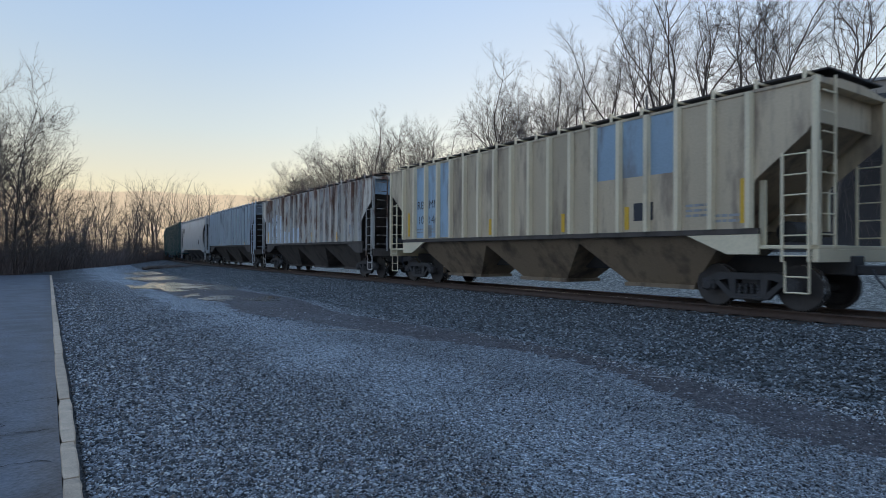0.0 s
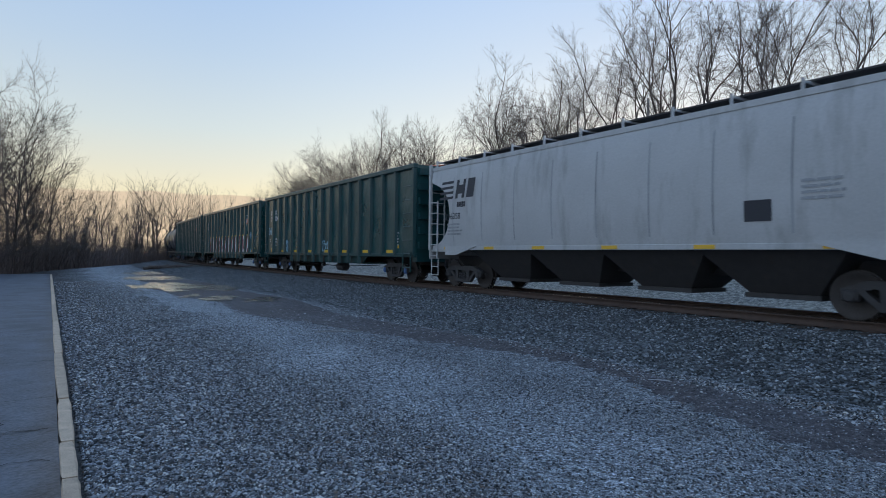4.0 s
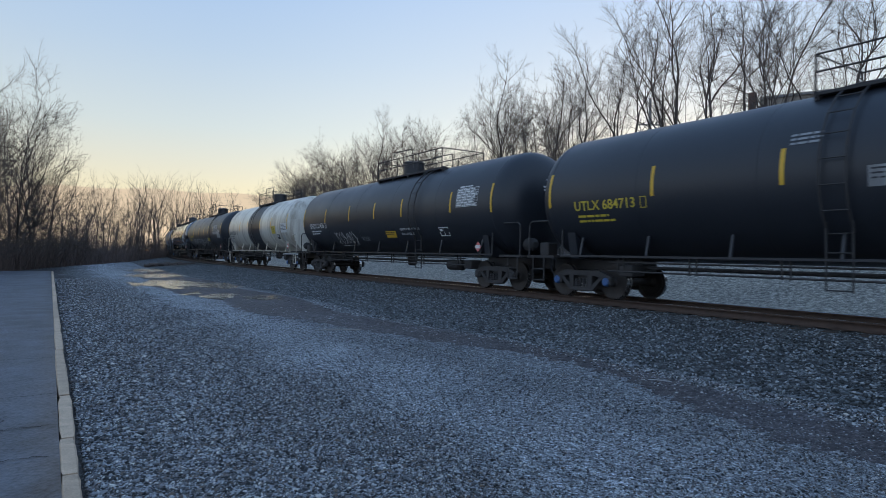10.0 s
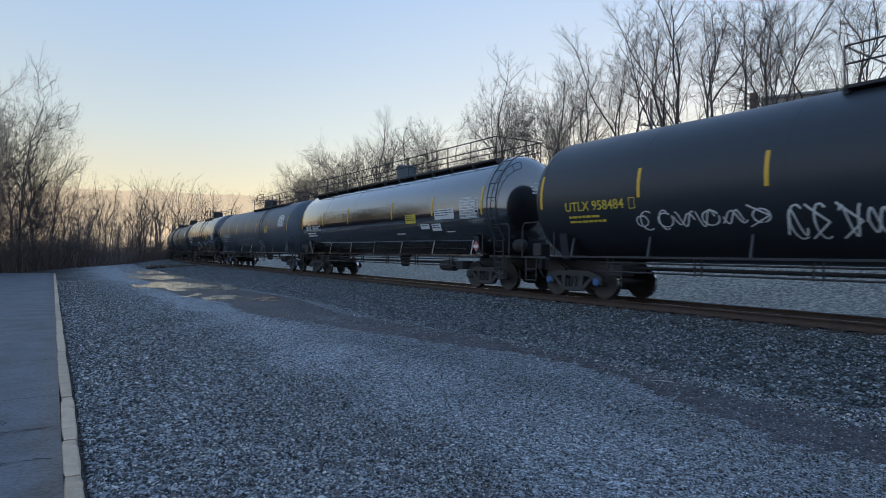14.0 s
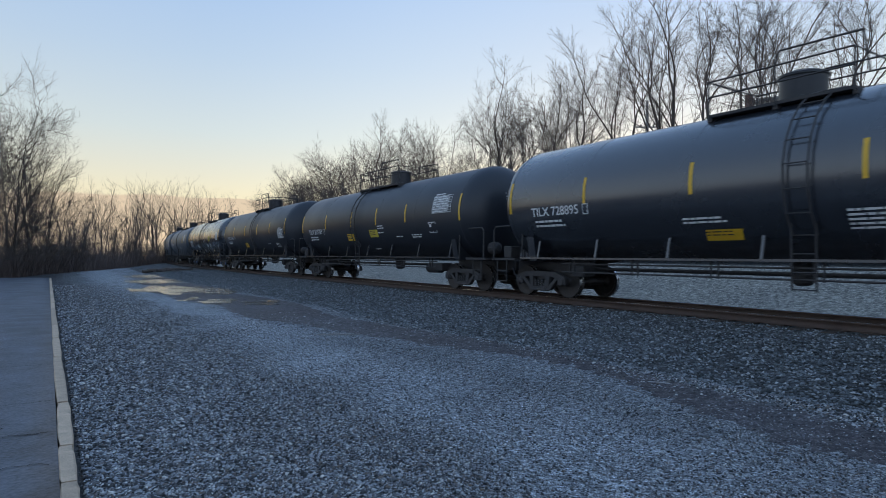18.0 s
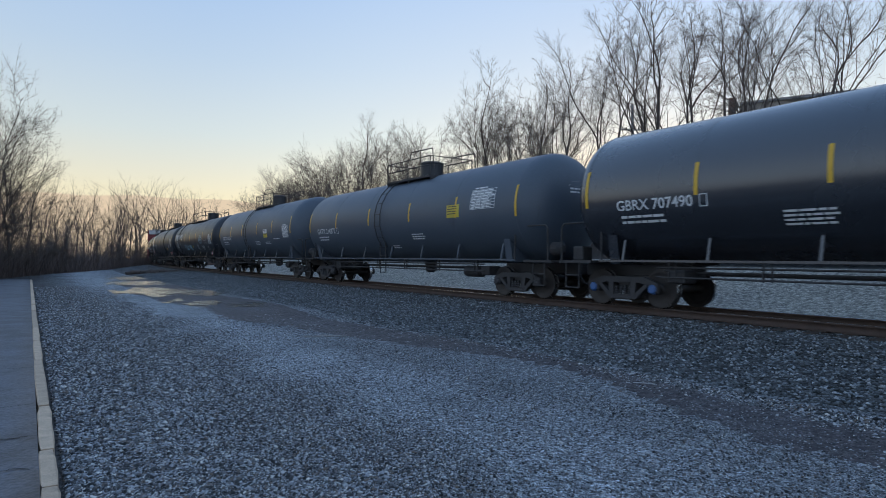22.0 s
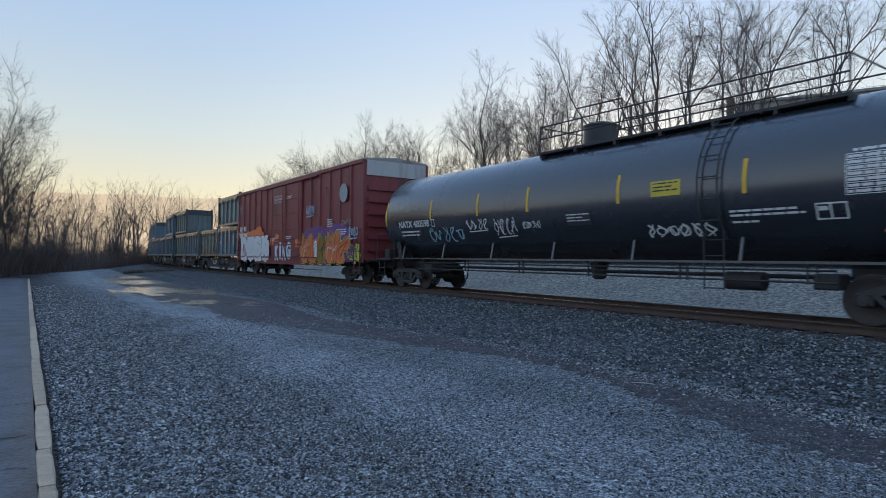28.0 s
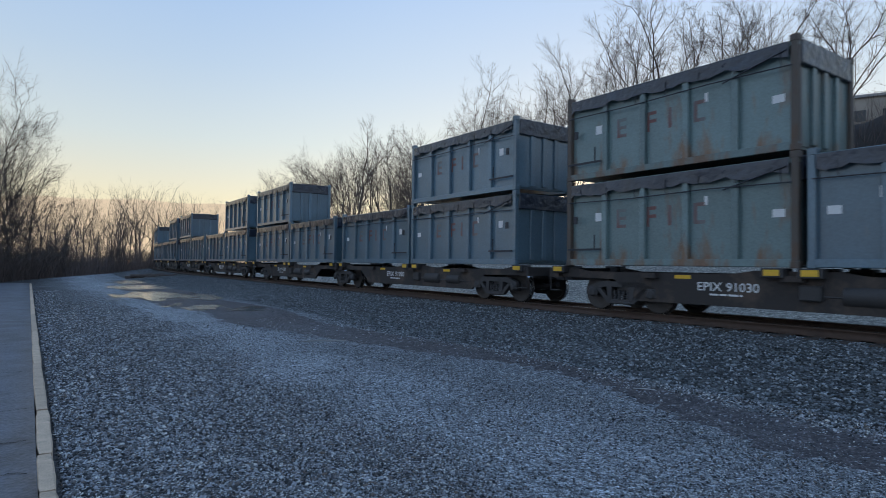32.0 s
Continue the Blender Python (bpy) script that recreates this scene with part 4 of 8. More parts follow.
        patch(t, side, e + 0.15, e + 0.33, zc - 0.45, zc - 0.43), patch(t, side, e + 0.15, e + 0.33, zc - 0.20, zc - 0.18)
        part("stencil_lettering", t, mark_mat, tank)
        t = MB()
        hd = lambda u, v: (h + 0.012 + head * math.sin(math.acos(min(0.999, math.hypot(u, v - zc) / R))), u, v)
        letters(t, hd, marks, -0.35, zc + 0.75, 0.16, 0.01)
        lines(t, hd, -0.3, zc + 0.66, 0.7, 3, 0.05, 0.1, seed + 3)
        part("head_lettering", t, mark_mat, tank)
    for kind, u, v, w, hh in data:
        mb = MB()
        if kind == "table":
            lattice(mb, side, u, v, w, hh, (0.0, 0.40, 0.55, 0.70, 0.85, 1.0), [k / 7 for k in range(8)], 0.014)
            part("data_table", mb, WHITE, tank, "white ruled data table")
            for r in range(7):
                row = MB()
                lines(row, side, u + 0.03, v + hh * (r + 0.75) / 7, w * 1.02 - 0.06, 1, hh * 0.07, 0.1, r + seed)
                part("table_print", row, WHITE, tank)
            lines(mb := MB(), side, u + 0.1, v + hh + 0.09, w * 0.6, 1, 0.05, 0.1, seed)
            part("table_heading", mb, WHITE, tank)
        elif kind == "lines":
            lines(mb, side, u, v + hh, w, max(1, int(hh / 0.09)), 0.045, 0.09, int(u * 10) + seed)
            part("small_print", mb, mark_mat if mark_mat is not YELLOW_MARK else GREY_MARK, tank)
        elif kind in ("yellow", "white", "orange", "grey", "black"):
            patch(mb, side, u, u + w, v, v + hh, 1, 3, 0.06 if kind == "orange" else 0)
            part("sign_panel", mb, {"yellow": YELLOW_MARK, "white": WHITE, "orange": YELLOW, "grey": GREY_MARK, "black": BLACK_MARK}[kind], tank)
            mb = MB()
            lines(mb, tank_side(R, zc, 0.010), u + 0.05, v + hh - 0.04, w - 0.1, max(1, int(hh / 0.1)), 0.03, 0.08, seed)
            part("panel_print", mb, BLACK_MARK if kind != "black" else WHITE, tank)
        elif kind == "placard":
            y = -1.53
            mb.add([(u, y, v), (u + 0.17, y, v + 0.17), (u, y, v + 0.34), (u - 0.17, y, v + 0.17), (u, y + 0.012, v), (u + 0.17, y + 0.012, v + 0.17), (u, y + 0.012, v + 0.34), (u - 0.17, y + 0.012, v + 0.17)],
                   [(0, 1, 2, 3), (7, 6, 5, 4), (0, 4, 5, 1), (1, 5, 6, 2), (2, 6, 7, 3), (3, 7, 4, 0)])
            pl = part("placard", mb, PINK, car, "red and white diamond placard")
            part("placard_band", MB().box(u - 0.12, u + 0.12, y - 0.006, y - 0.002, v + 0.12, v + 0.22), WHITE, pl)
            part("placard_holder", MB().rod((u, y + 0.03, v + 0.02), (u, y + 0.03, 1.1), 0.02, 5), STEEL_DARK, car)
        elif kind == "box":
            for q in ((0, 0, w, 0.03), (0, hh - 0.03, w, 0.03), (0, 0, 0.03, hh), (w - 0.03, 0, 0.03, hh), (w * 0.45, 0, 0.03, hh), (w * 0.1, hh * 0.55, w * 0.3, hh * 0.25)):
                patch(mb, side, u + q[0], u + q[0] + q[2], v + q[1], v + q[1] + q[3])
            part("outlined_sign", mb, WHITE, tank)
    if emblem:
        u0, u1, v0, v1 = emblem
        w = (u1 - u0) / 6
        for k in range(6):
            mb, x = MB(), u0 + k * w
            for q in ((0, 0, 0.26, 1), (0.26, 0.76, 0.6, 0.24), (0.58, 0.3, 0.26, 0.5)) if k % 2 == 0 else ((0, 0.1, 0.25, 0.8), (0.2, 0.78, 0.5, 0.22), (0.2, 0, 0.5, 0.22), (0.6, 0.1, 0.24, 0.8)):
                patch(mb, side, x + q[0] * w, x + (q[0] + q[2]) * w, v0 + q[1] * (v1 - v0), v0 + (q[1] + q[3]) * (v1 - v0), 1, 2, 0.04)
            part("emblem_block", mb, WHITE, tank, "white block of a lettered emblem")
    for text, u, v, size, mat in (words or ()):
        part("stencil_lettering", (lambda mb: (letters(mb, side, text, u, v, size, 0.01), mb)[1])(MB()), mat, tank)
    for (u, v, w, hh, n, sd, mat, tk) in tags:
        part("graffiti", tag_marks(MB(), tank_side(R, zc, 0.008), u, v, w, hh, n, sd, tk), mat, tank, "sprayed scrawl")
    if end_shield:
        for s in (-1, 1):
            # half shield bent round the lower part of the tank end
            sh, n = MB(), 14
            for off in (0.08, 0.05):
                for z, wide in ((1.15, 34), (1.75, 50), (zc + 0.25, 62)):
                    for i in range(n + 1):
                        a = radians(wide * (2 * i / n - 1))
                        sh.v.append((s * (h + (head + off) * math.cos(a)), (R + off) * math.sin(a), z))
            m = n + 1
            for i in range(n):
                sh.f += [(o + i, o + i + 1, o + m + i + 1, o + m + i) for o in (0, m, 3 * m, 4 * m)]
                sh.f += [(2 * m + i, 2 * m + i + 1, 5 * m + i + 1, 5 * m + i), (i, i + 1, 3 * m + i + 1, 3 * m + i)]
            for i in (0, n):
                sh.f += [(k * m + i, (k + 1) * m + i, (k + 4) * m + i, (k + 3) * m + i) for k in (0, 1)]
            part("head_shield", sh, WHITE_TANK, car, "white plate shield bent round the tank end")
        for s in (-1, 1):
            g = MB()
            patch(g, tank_side(R, zc, 0.03), s * (h - 0.75) - 0.22, s * (h - 0.75) + 0.22, 1.35, 2.05, 3, 6)
            part("saddle_pad", g, PALE_GREY, tank, "pale curved saddle plate")
    couplers(car, h + 1.28, 0.42)
    return finish_car(car, c, h - 0.6)

# ---------------------------------------------------------------- covered hoppers
def sheet(mb, xl, xr, yf, z0, z1, nz, nx=1, flip=1):
    """A side sheet whose ends and bulge follow the height."""
    vs = []
    for j in range(nz + 1):
        z = z0 + (z1 - z0) * j / nz
        for i in range(nx + 1):
            vs.append((xl(z) + (xr(z) - xl(z)) * i / nx, -flip * yf(z), z))
    fs = [(j * (nx + 1) + i, j * (nx + 1) + i + 1, (j + 1) * (nx + 1) + i + 1, (j + 1) * (nx + 1) + i) for j in range(nz) for i in range(nx)]
    return mb.add(vs, fs)


def hopper_bay(x, z0, z1, wt, wb, yt, yb):
    mb = MB()
    vs = []
    for z, w, y in ((z1, wt, yt), (z0, wb, yb)):
        vs += [(x - w, -y, z), (x + w, -y, z), (x + w, y, z), (x - w, y, z)]
    mb.add(vs, [(0, 1, 5, 4), (1, 2, 6, 5), (2, 3, 7, 6), (3, 0, 4, 7), (4, 5, 6, 7), (3, 2, 1, 0)])
    mb.box(x - wb - 0.06, x + wb + 0.06, -yb - 0.08, yb + 0.08, z0 - 0.10, z0)
    return mb


def hopper_end(car, s, xe, mat, ladder_mat, deck=1.30):
    """Open end: deck, centre sill, corner posts, ladders, slope braces."""
    lo, hi = sorted((s * (xe - 1.9), s * xe))
    part("end_deck", MB().box(lo, hi, -1.48, 1.48, deck - 0.07, deck, 0.01), mat, car)
    part("end_sill", MB().box(min(s * (xe - 0.12), s * xe), max(s * (xe - 0.12), s * xe), -1.5, 1.5, 0.98, deck - 0.07, 0.01), mat, car)
    for y in (-1.5, 1.5):
        part("corner_post", MB().box(min(s * (xe - 0.1), s * xe), max(s * (xe - 0.1), s * xe), y - 0.05, y + 0.05, deck, 4.4), ladder_mat, car)
        ld = ladder(MB(), s * (xe - 0.62), s * (xe - 0.14), y + (-0.06 if y < 0 else 0.06), 0.98, 3.05, 0.38, 0.016)
        part("side_ladder", ld, ladder_mat, car)
    part("end_ladder", (lambda mb: ([mb.rod((s * xe, -1.35, 1.5 + 0.38 * k), (s * xe, -0.85, 1.5 + 0.38 * k), 0.016, 5) for k in range(8)], mb.box(s * xe - 0.02, s * xe + 0.02, -0.88, -0.84, 1.2, 4.5), mb)[2])(MB()), ladder_mat, car)
    st = MB().pipe([(s * (xe - 0.60), -1.5, 1.0), (s * (xe - 0.60), -1.5, 0.40), (s * (xe - 0.16), -1.5, 0.40), (s * (xe - 0.16), -1.5, 1.0)], 0.02, 5).rod((s * (xe - 0.6), -1.5, 0.7), (s * (xe - 0.16), -1.5, 0.7), 0.018, 5)
    part("step", st, ladder_mat, car)
    part("vertical_brace", MB().box(s * (xe - 1.15) - 0.05, s * (xe - 1.15) + 0.05, -1.30, -1.20, deck, 2.6).box(s * (xe - 0.5) - 0.05, s * (xe - 0.5) + 0.05, -0.5, -0.4, deck, 3.4), mat, car)
    part("brake_reservoir", MB().lathe([(-0.5, 0.1), (-0.45, 0.22), (0.45, 0.22), (0.5, 0.1)], "y", 14, (s * (xe - 1.2), 0.2, deck + 0.3)), STEEL_DARK, car, smooth=True)


def hopper_car(a, b, label, side_mat, post_mat, n_posts=15, curved=False, patches=(), marks=(), tags=(), end_mat=None, roof_mat=STEEL_DARK, bays=(-4.1, 0.0, 4.1), under=UNDER, top=4.38, strips=(), frame_mat=None, top_mat=None):
    c, h = (a + b) / 2, (b - a) / 2
    frame_mat = frame_mat or post_mat
    car = thing("hopper_car", label, "hopper car", group="hopper cars of the train")
    yb = 1.52
    if curved:
        cutx = lambda z: 0.05 + 1.25 * math.sqrt(max(0.0, 1 - ((z - 2.55) / 1.12) ** 2)) if abs(z - 2.55) < 1.12 else 0.05
        yf = lambda z: 1.30 + 0.27 * math.sqrt(max(0, 1 - ((z - 2.7) / 1.75) ** 2))
        ex = lambda z: h - 0.08 - cutx(z)
        nz = 26
    else:
        ex = lambda z: h - 1.22 if z < 2.55 else min(h - 0.06, h - 1.22 + (z - 2.55) * 1.22)
        yf = lambda z: yb
        nz = 14
    z0 = 1.62 if not curved else 1.42
    body = None
    for flip in (1, -1):
        p = part("side_sheet", sheet(MB(), lambda z: -ex(z), ex, yf, z0, top, nz, 24, flip), side_mat, car, smooth=curved)
        body = body or p
    core = MB()
    q = h - 2.1
    core.prism([(-q + 0.5, z0), (q - 0.5, z0), (h - 0.35, 3.7), (h - 0.35, top - 0.02), (-h + 0.35, top - 0.02), (-h + 0.35, 3.7)], "y", -yb + 0.28, yb - 0.28)
    # dark colour carries the shade inside the open car ends
    part("slope_sheet", core, under if not curved else STEEL_DARK, car)
    part("roof", MB().prism([(-yf(top) - 0.03, top - 0.06), (yf(top) + 0.03, top - 0.06), (yf(top) + 0.03, top), (0.5, top + 0.12), (-0.5, top + 0.12), (-yf(top) - 0.03, top)], "x", -h + 0.05, h - 0.05), side_mat, car)
    for k in range(5):
        x = -h + 1.0 + (2 * h - 2.0) * (k + 0.5) / 5
        part("hatch_cover", MB().box(x - (2 * h - 2) / 10 + 0.1, x + (2 * h - 2) / 10 - 0.1, -0.32, 0.32, top + 0.12, top + 0.22, 0.03), roof_mat, car)
    rb = MB()
    for y in (-1.12, 0.62):
        rb.box(-h + 0.02, h - 0.02, y, y + 0.5, top + 0.20, top + 0.235)
    rb.box(-h - 0.02, -h + 0.4, -1.12, 1.12, top + 0.20, top + 0.235).box(h - 0.4, h + 0.02, -1.12, 1.12, top + 0.20, top + 0.235)
    part("running_board", rb, STEEL_DARK, car, "dark open-grid walkway along the roof")
    for k in range(n_posts):
        x = -h + 0.3 + (2 * h - 0.6) * k / (n_posts - 1)
        part("board_bracket", MB().box(x - 0.025, x + 0.025, -1.42, -1.36, top - 0.02, top + 0.24).box(x - 0.02, x + 0.02, -1.40, -0.7, top + 0.16, top + 0.20), post_mat, car)
    if not curved:
        n = n_posts
        gap = 2 * (h - 1.25) / (n - 1)
        for k in range(n - 1):
            x = -(h - 1.25) + gap * k
            part("side_panel", MB().box(x + 0.03, x + gap - 0.03, -yb - 0.005, -yb + 0.02, z0, top - 0.03), side_mat, car)
        for k in range(n):
            x = -(h - 1.25) + (2 * (h - 1.25)) * k / (n - 1)
            for y in (-yb, yb):
                s = -1 if y < 0 else 1
                mb = MB().prism([(x - 0.065, y), (x + 0.065, y), (x + 0.05, y + s * 0.14), (x - 0.05, y + s * 0.14)], "z", z0 + 0.02, top - 0.04)
                part("side_post", mb, post_mat, car)
    else:
        for k in range(9):
            x = -(h - 1.6) + 2 * (h - 1.6) * k / 8
            mb = MB()
            sheet(mb, lambda z: x - 0.02, lambda z: x + 0.02, lambda z: yf(z) + 0.006, 1.6, 3.8, 12)
            part("weld_seam", mb, GREY_MARK, body)
        part("eave_strip", MB().box(-h + 0.1, h - 0.1, -yf(top) - 0.06, -yf(top) + 0.02, top - 0.14, top - 0.04), side_mat, car)
    for y in (-1, 1):
        ys = 1.55 if not curved else 1.50
        part("side_sill", MB().box(-h + (1.1 if not curved else 0.2), h - (1.1 if not curved else 0.2), min(y * (ys - 0.13), y * ys), max(y * (ys - 0.13), y * ys), z0 - (0.13 if curved else 0.10), z0 + (0.0 if curved else 0.02), 0.01), frame_mat if curved else UNDER, car)
    part("centre_sill", MB().box(-h - 0.05, h + 0.05, -0.25, 0.25, 0.72, 1.10, 0.02), STEEL_DARK, car)
    for x in bays:
        part("hopper_bay", hopper_bay(x, 0.40, z0, 2.3 if len(bays) == 3 else 1.6, 0.95 if len(bays) == 3 else 0.7, 1.42, 0.62), under, car)
    for s in (1, -1):
        part("end_top_sheet", MB().box(min(s * (h - 0.34), s * (h - 0.30)), max(s * (h - 0.34), s * (h - 0.30)), -1.46, 1.46, 3.68, top - 0.02), top_mat or side_mat, car)
        hopper_end(car, s, h, end_mat or frame_mat, post_mat if not curved else PALE_GREY)
        pl = MB().prism([(s * (h - 2.9), z0), (s * (h - 1.1), z0), (s * (h - 1.1), 1.12), (s * (h - 1.75), 1.12)], "y", -1.54, -1.46)
        part("bolster_web", pl, end_mat or frame_mat, car)
        bogie(car, s * (h - 1.55))
    side = flat_side(yb + 0.009) if not curved else (lambda u, v: (u, -yf(v) - 0.008, v))
    for (u0, u1, v0, v1, mat) in patches:
        part("painted_patch", patch(MB(), side, u0, u1, v0, v1, 1, 8), mat, body, "repainted patch")
    for text, u, v, size, mat in marks:
        mb = MB()
        side2 = flat_side(yb + 0.014) if not curved else (lambda u, v: (u, -yf(v) - 0.012, v))
        if text.startswith("#"):
            lines(mb, side2, u, v, size, int(text[1:]), 0.055, 0.11, int(abs(u) * 7))
        elif text == "box":
            for q in ((0, 0, 0.5, 0.4),):
                patch(mb, side2, u, u + 0.55, v, v + 0.42)
        elif text == "bars":
            for r in range(4):
                patch(mb, side2, u + r * 0.03, u + size * 0.55, v + r * size * 0.12, v + r * size * 0.12 + size * 0.06, 1, 1, size * 0.03)
            patch(mb, side2, u + size * 0.65, u + size * 0.75, v, v + size * 0.42, 1, 1, 0.08), patch(mb, side2, u + size * 0.9, u + size * 1.0, v, v + size * 0.42, 1, 1, 0.08)
            patch(mb, side2, u + size * 0.70, u + size * 0.95, v + size * 0.1, v + size * 0.3, 1, 1, 0.08), patch(mb, side2, u + size * 1.08, u + size * 1.35, v, v + size * 0.42, 1, 1, 0.08)
        elif text == "rows":
            for q, f in enumerate((1.0, 0.45, 1.05)):
                x0 = u
                while x0 < u + size * f - 0.05:
                    patch(mb, side2, x0, x0 + 0.11, v + 0.36 * q, v + 0.36 * q + 0.22)
                    x0 += 0.16
        elif text == "blocks":
            for q in range(5):
                patch(mb, side2, u + q * size * 0.55, u + q * size * 0.55 + size * 0.42, v, v + size)
        else:
            letters(mb, side2, text, u, v, size, 0.0)
        part("stencil_lettering", mb, mat, body)
    for (u, v, hh) in strips:
        part("reflector_strip", MB().box(u - 0.06, u + 0.06, -yb - 0.024, -yb - 0.010, v, v + hh) if not curved else MB().box(u - 0.25, u + 0.25, -1.515, -1.505, z0 - 0.11, z0 - 0.02), YELLOW, body)
    for (u, v, w, hh, n, sd, mat, tk) in tags:
        part("graffiti", tag_marks(MB(), flat_side(yb + 0.012), u, v, w, hh, n, sd, tk), mat, body, "sprayed scrawl")
    couplers(car, h + 0.05, 0.85)
    return finish_car(car, c, h - 1.55)


# ---------------------------------------------------------------- high-sided gondolas
GREEN_BLUE = paint("faint_blue_spray", (0.05, 0.12, 0.17), 0.5, (0.03, 0.08, 0.10), 0.5, 1)
def gondola_car(a, b, label, number, n_ribs=17, tags=(), word=None, shield=True, seed=1):
    c, h = (a + b) / 2, (b - a) / 2
    car = thing("gondola_car", label, "gondola car", group="green gondolas of the train")
    y, z0, z1 = 1.55, 1.10, 4.55
    body = None
    pitch = (2 * h - 3.1) / (n_ribs - 3)

    def rib_x(k):
        return (-h + 0.10, h - 0.10)[k > 0] if k in (0, n_ribs - 1) else -h + 1.55 + pitch * (k - 1)

    for s in (-1, 1):
        mb = MB()
        xs = np.linspace(-h + 0.05, h - 0.05, 120)
        zs = np.linspace(z0, z1, 22)
        rnd = np.random.RandomState(seed + s)
        vs = []
        dents = [(rnd.uniform(-h, h), rnd.uniform(z0 + 0.5, z1 - 0.5), rnd.uniform(0.22, 0.5), rnd.uniform(-0.035, 0.05)) for _ in range(46)]
        for z in zs:
            for x in xs:
                inset = abs(math.sin(math.pi * (x + h - 1.55) / pitch)) * math.sin(math.pi * (z - z0) / (z1 - z0))
                dent = 0.018 * inset + rnd.uniform(-0.004, 0.004) * inset + min(1.0, 2 * inset) * sum(d * math.exp(-((x - p) ** 2 + (z - q) ** 2) / r ** 2) for p, q, r, d in dents)
                vs.append((x, s * (y - 0.02 - dent), z))
        fs = [(j * 120 + i, j * 120 + i + 1, (j + 1) * 120 + i + 1, (j + 1) * 120 + i) for j in range(21) for i in range(119)]
        p = part("side_sheet", mb.add(vs, fs), GREEN, car, "dented dark green steel side", smooth=True)
        body = p if s < 0 else body
        part("inner_lining", MB().box(-h + 0.06, h - 0.06, min(s * 1.42, s * 1.46), max(s * 1.42, s * 1.46), z0, z1 - 0.05), GREEN_RIB, car)
        part("top_chord", MB().box(-h, h, min(s * (y - 0.10), s * (y + 0.11)), max(s * (y - 0.10), s * (y + 0.11)), z1 - 0.14, z1 + 0.04, 0.02), GREEN_RIB, car)
        part("bottom_sill", MB().box(-h, h, min(s * (y - 0.10), s * (y + 0.05)), max(s * (y - 0.10), s * (y + 0.05)), z0 - 0.08, z0 + 0.06, 0.01), GREEN_RIB, car)
        for k in range(n_ribs):
            x = rib_x(k)
            low = 0.68 if abs(x) < h - 4.0 else z0
            w = 0.11 if 0 < k < n_ribs - 1 else 0.08
            part("side_rib", MB().prism([(x - w, s * (y - 0.03)), (x + w, s * (y - 0.03)), (x + w * 0.65, s * (y + 0.10)), (x - w * 0.65, s * (y + 0.10))], "z", low, z1 - 0.1), GREEN_RIB, car)
        part("tub_side", MB().prism([(-h + 4.3, z0), (h - 4.3, z0), (h - 4.9, 0.70), (-h + 4.9, 0.70)], "y", min(s * 1.36, s * 1.42), max(s * 1.36, s * 1.42)), GREEN_RIB, car)
    for s in (1, -1):
        part("end_sheet", MB().box(min(s * (h - 0.08), s * (h - 0.02)), max(s * (h - 0.08), s * (h - 0.02)), -1.5, 1.5, z0, z1), GREEN, car)
        for k in range(6):
            z = z0 + 0.25 + 0.56 * k
            part("end_rib", MB().prism([(-1.45, z), (1.45, z), (1.45, z + 0.26), (-1.45, z + 0.26)], "x", min(s * (h - 0.03), s * (h + 0.13)), max(s * (h - 0.03), s * (h + 0.13))), GREEN_RIB, car)
        ld = ladder(MB(), s * (h - 0.75), s * (h - 0.15), -y - 0.14, 0.5, 4.3 if s > 0 else 2.6, 0.52, 0.018, stiles=False)
        ld.box(s * (h - 0.15) - 0.02, s * (h - 0.15) + 0.02, -y - 0.15, -y - 0.11, 0.45, z0 + 0.1).box(s * (h - 0.75) - 0.02, s * (h - 0.75) + 0.02, -y - 0.15, -y - 0.11, 0.45, z0 + 0.1)
        part("ladder", ld, GREEN_RIB, car)
        part("end_sill", MB().box(min(s * (h - 0.3), s * (h + 0.05)), max(s * (h - 0.3), s * (h + 0.05)), -1.5, 1.5, 0.85, z0), GREEN_RIB, car)
        bogie(car, s * (h - 2.4), BLUE_CAP)
    part("floor", MB().box(-h + 0.1, h - 0.1, -1.42, 1.42, z0, z0 + 0.1), GREEN_RIB, car)
    part("tub_floor", MB().box(-h + 4.8, h - 4.8, -1.42, 1.42, 0.68, 0.74), GREEN_RIB, car)
    part("centre_sill", MB().box(-h - 0.1, h + 0.1, -0.25, 0.25, 0.70, 1.06, 0.02), STEEL_DARK, car)
    part("brake_cylinder", MB().lathe([(-0.4, 0.1), (-0.35, 0.22), (0.35, 0.22), (0.4, 0.1)], "x", 14, (1.2, -0.9, 0.50)), STEEL_DARK, car, smooth=True)
    part("brake_rod", MB().rod((-h + 4, -1.0, 0.62), (1, -0.9, 0.5), 0.02, 5).rod((1, -0.9, 0.5), (h - 4, -1.0, 0.64), 0.02, 5), STEEL_DARK, car)
    # load: rubble under an orange net, heaped just over the rim
    rnd = np.random.RandomState(seed)
    nx, ny = 60, 8
    hz = rnd.uniform(-0.14, 0.16, (nx, ny)) + 0.10 * np.sin(np.linspace(0, 21 + seed, nx))[:, None]
    vs = [(-h + 0.1 + (2 * h - 0.2) * i / (nx - 1), -1.4 + 2.8 * j / (ny - 1), z1 - 0.02 + hz[i, j] * 0.55 + 0.10 * math.sin(math.pi * j / (ny - 1))) for i in range(nx) for j in range(ny)]
    fs = [(i * ny + j, (i + 1) * ny + j, (i + 1) * ny + j + 1, i * ny + j + 1) for i in range(nx - 1) for j in range(ny - 1)]
    part("netted_load", MB().add(vs, fs), NET, car, "rubble load under orange netting")
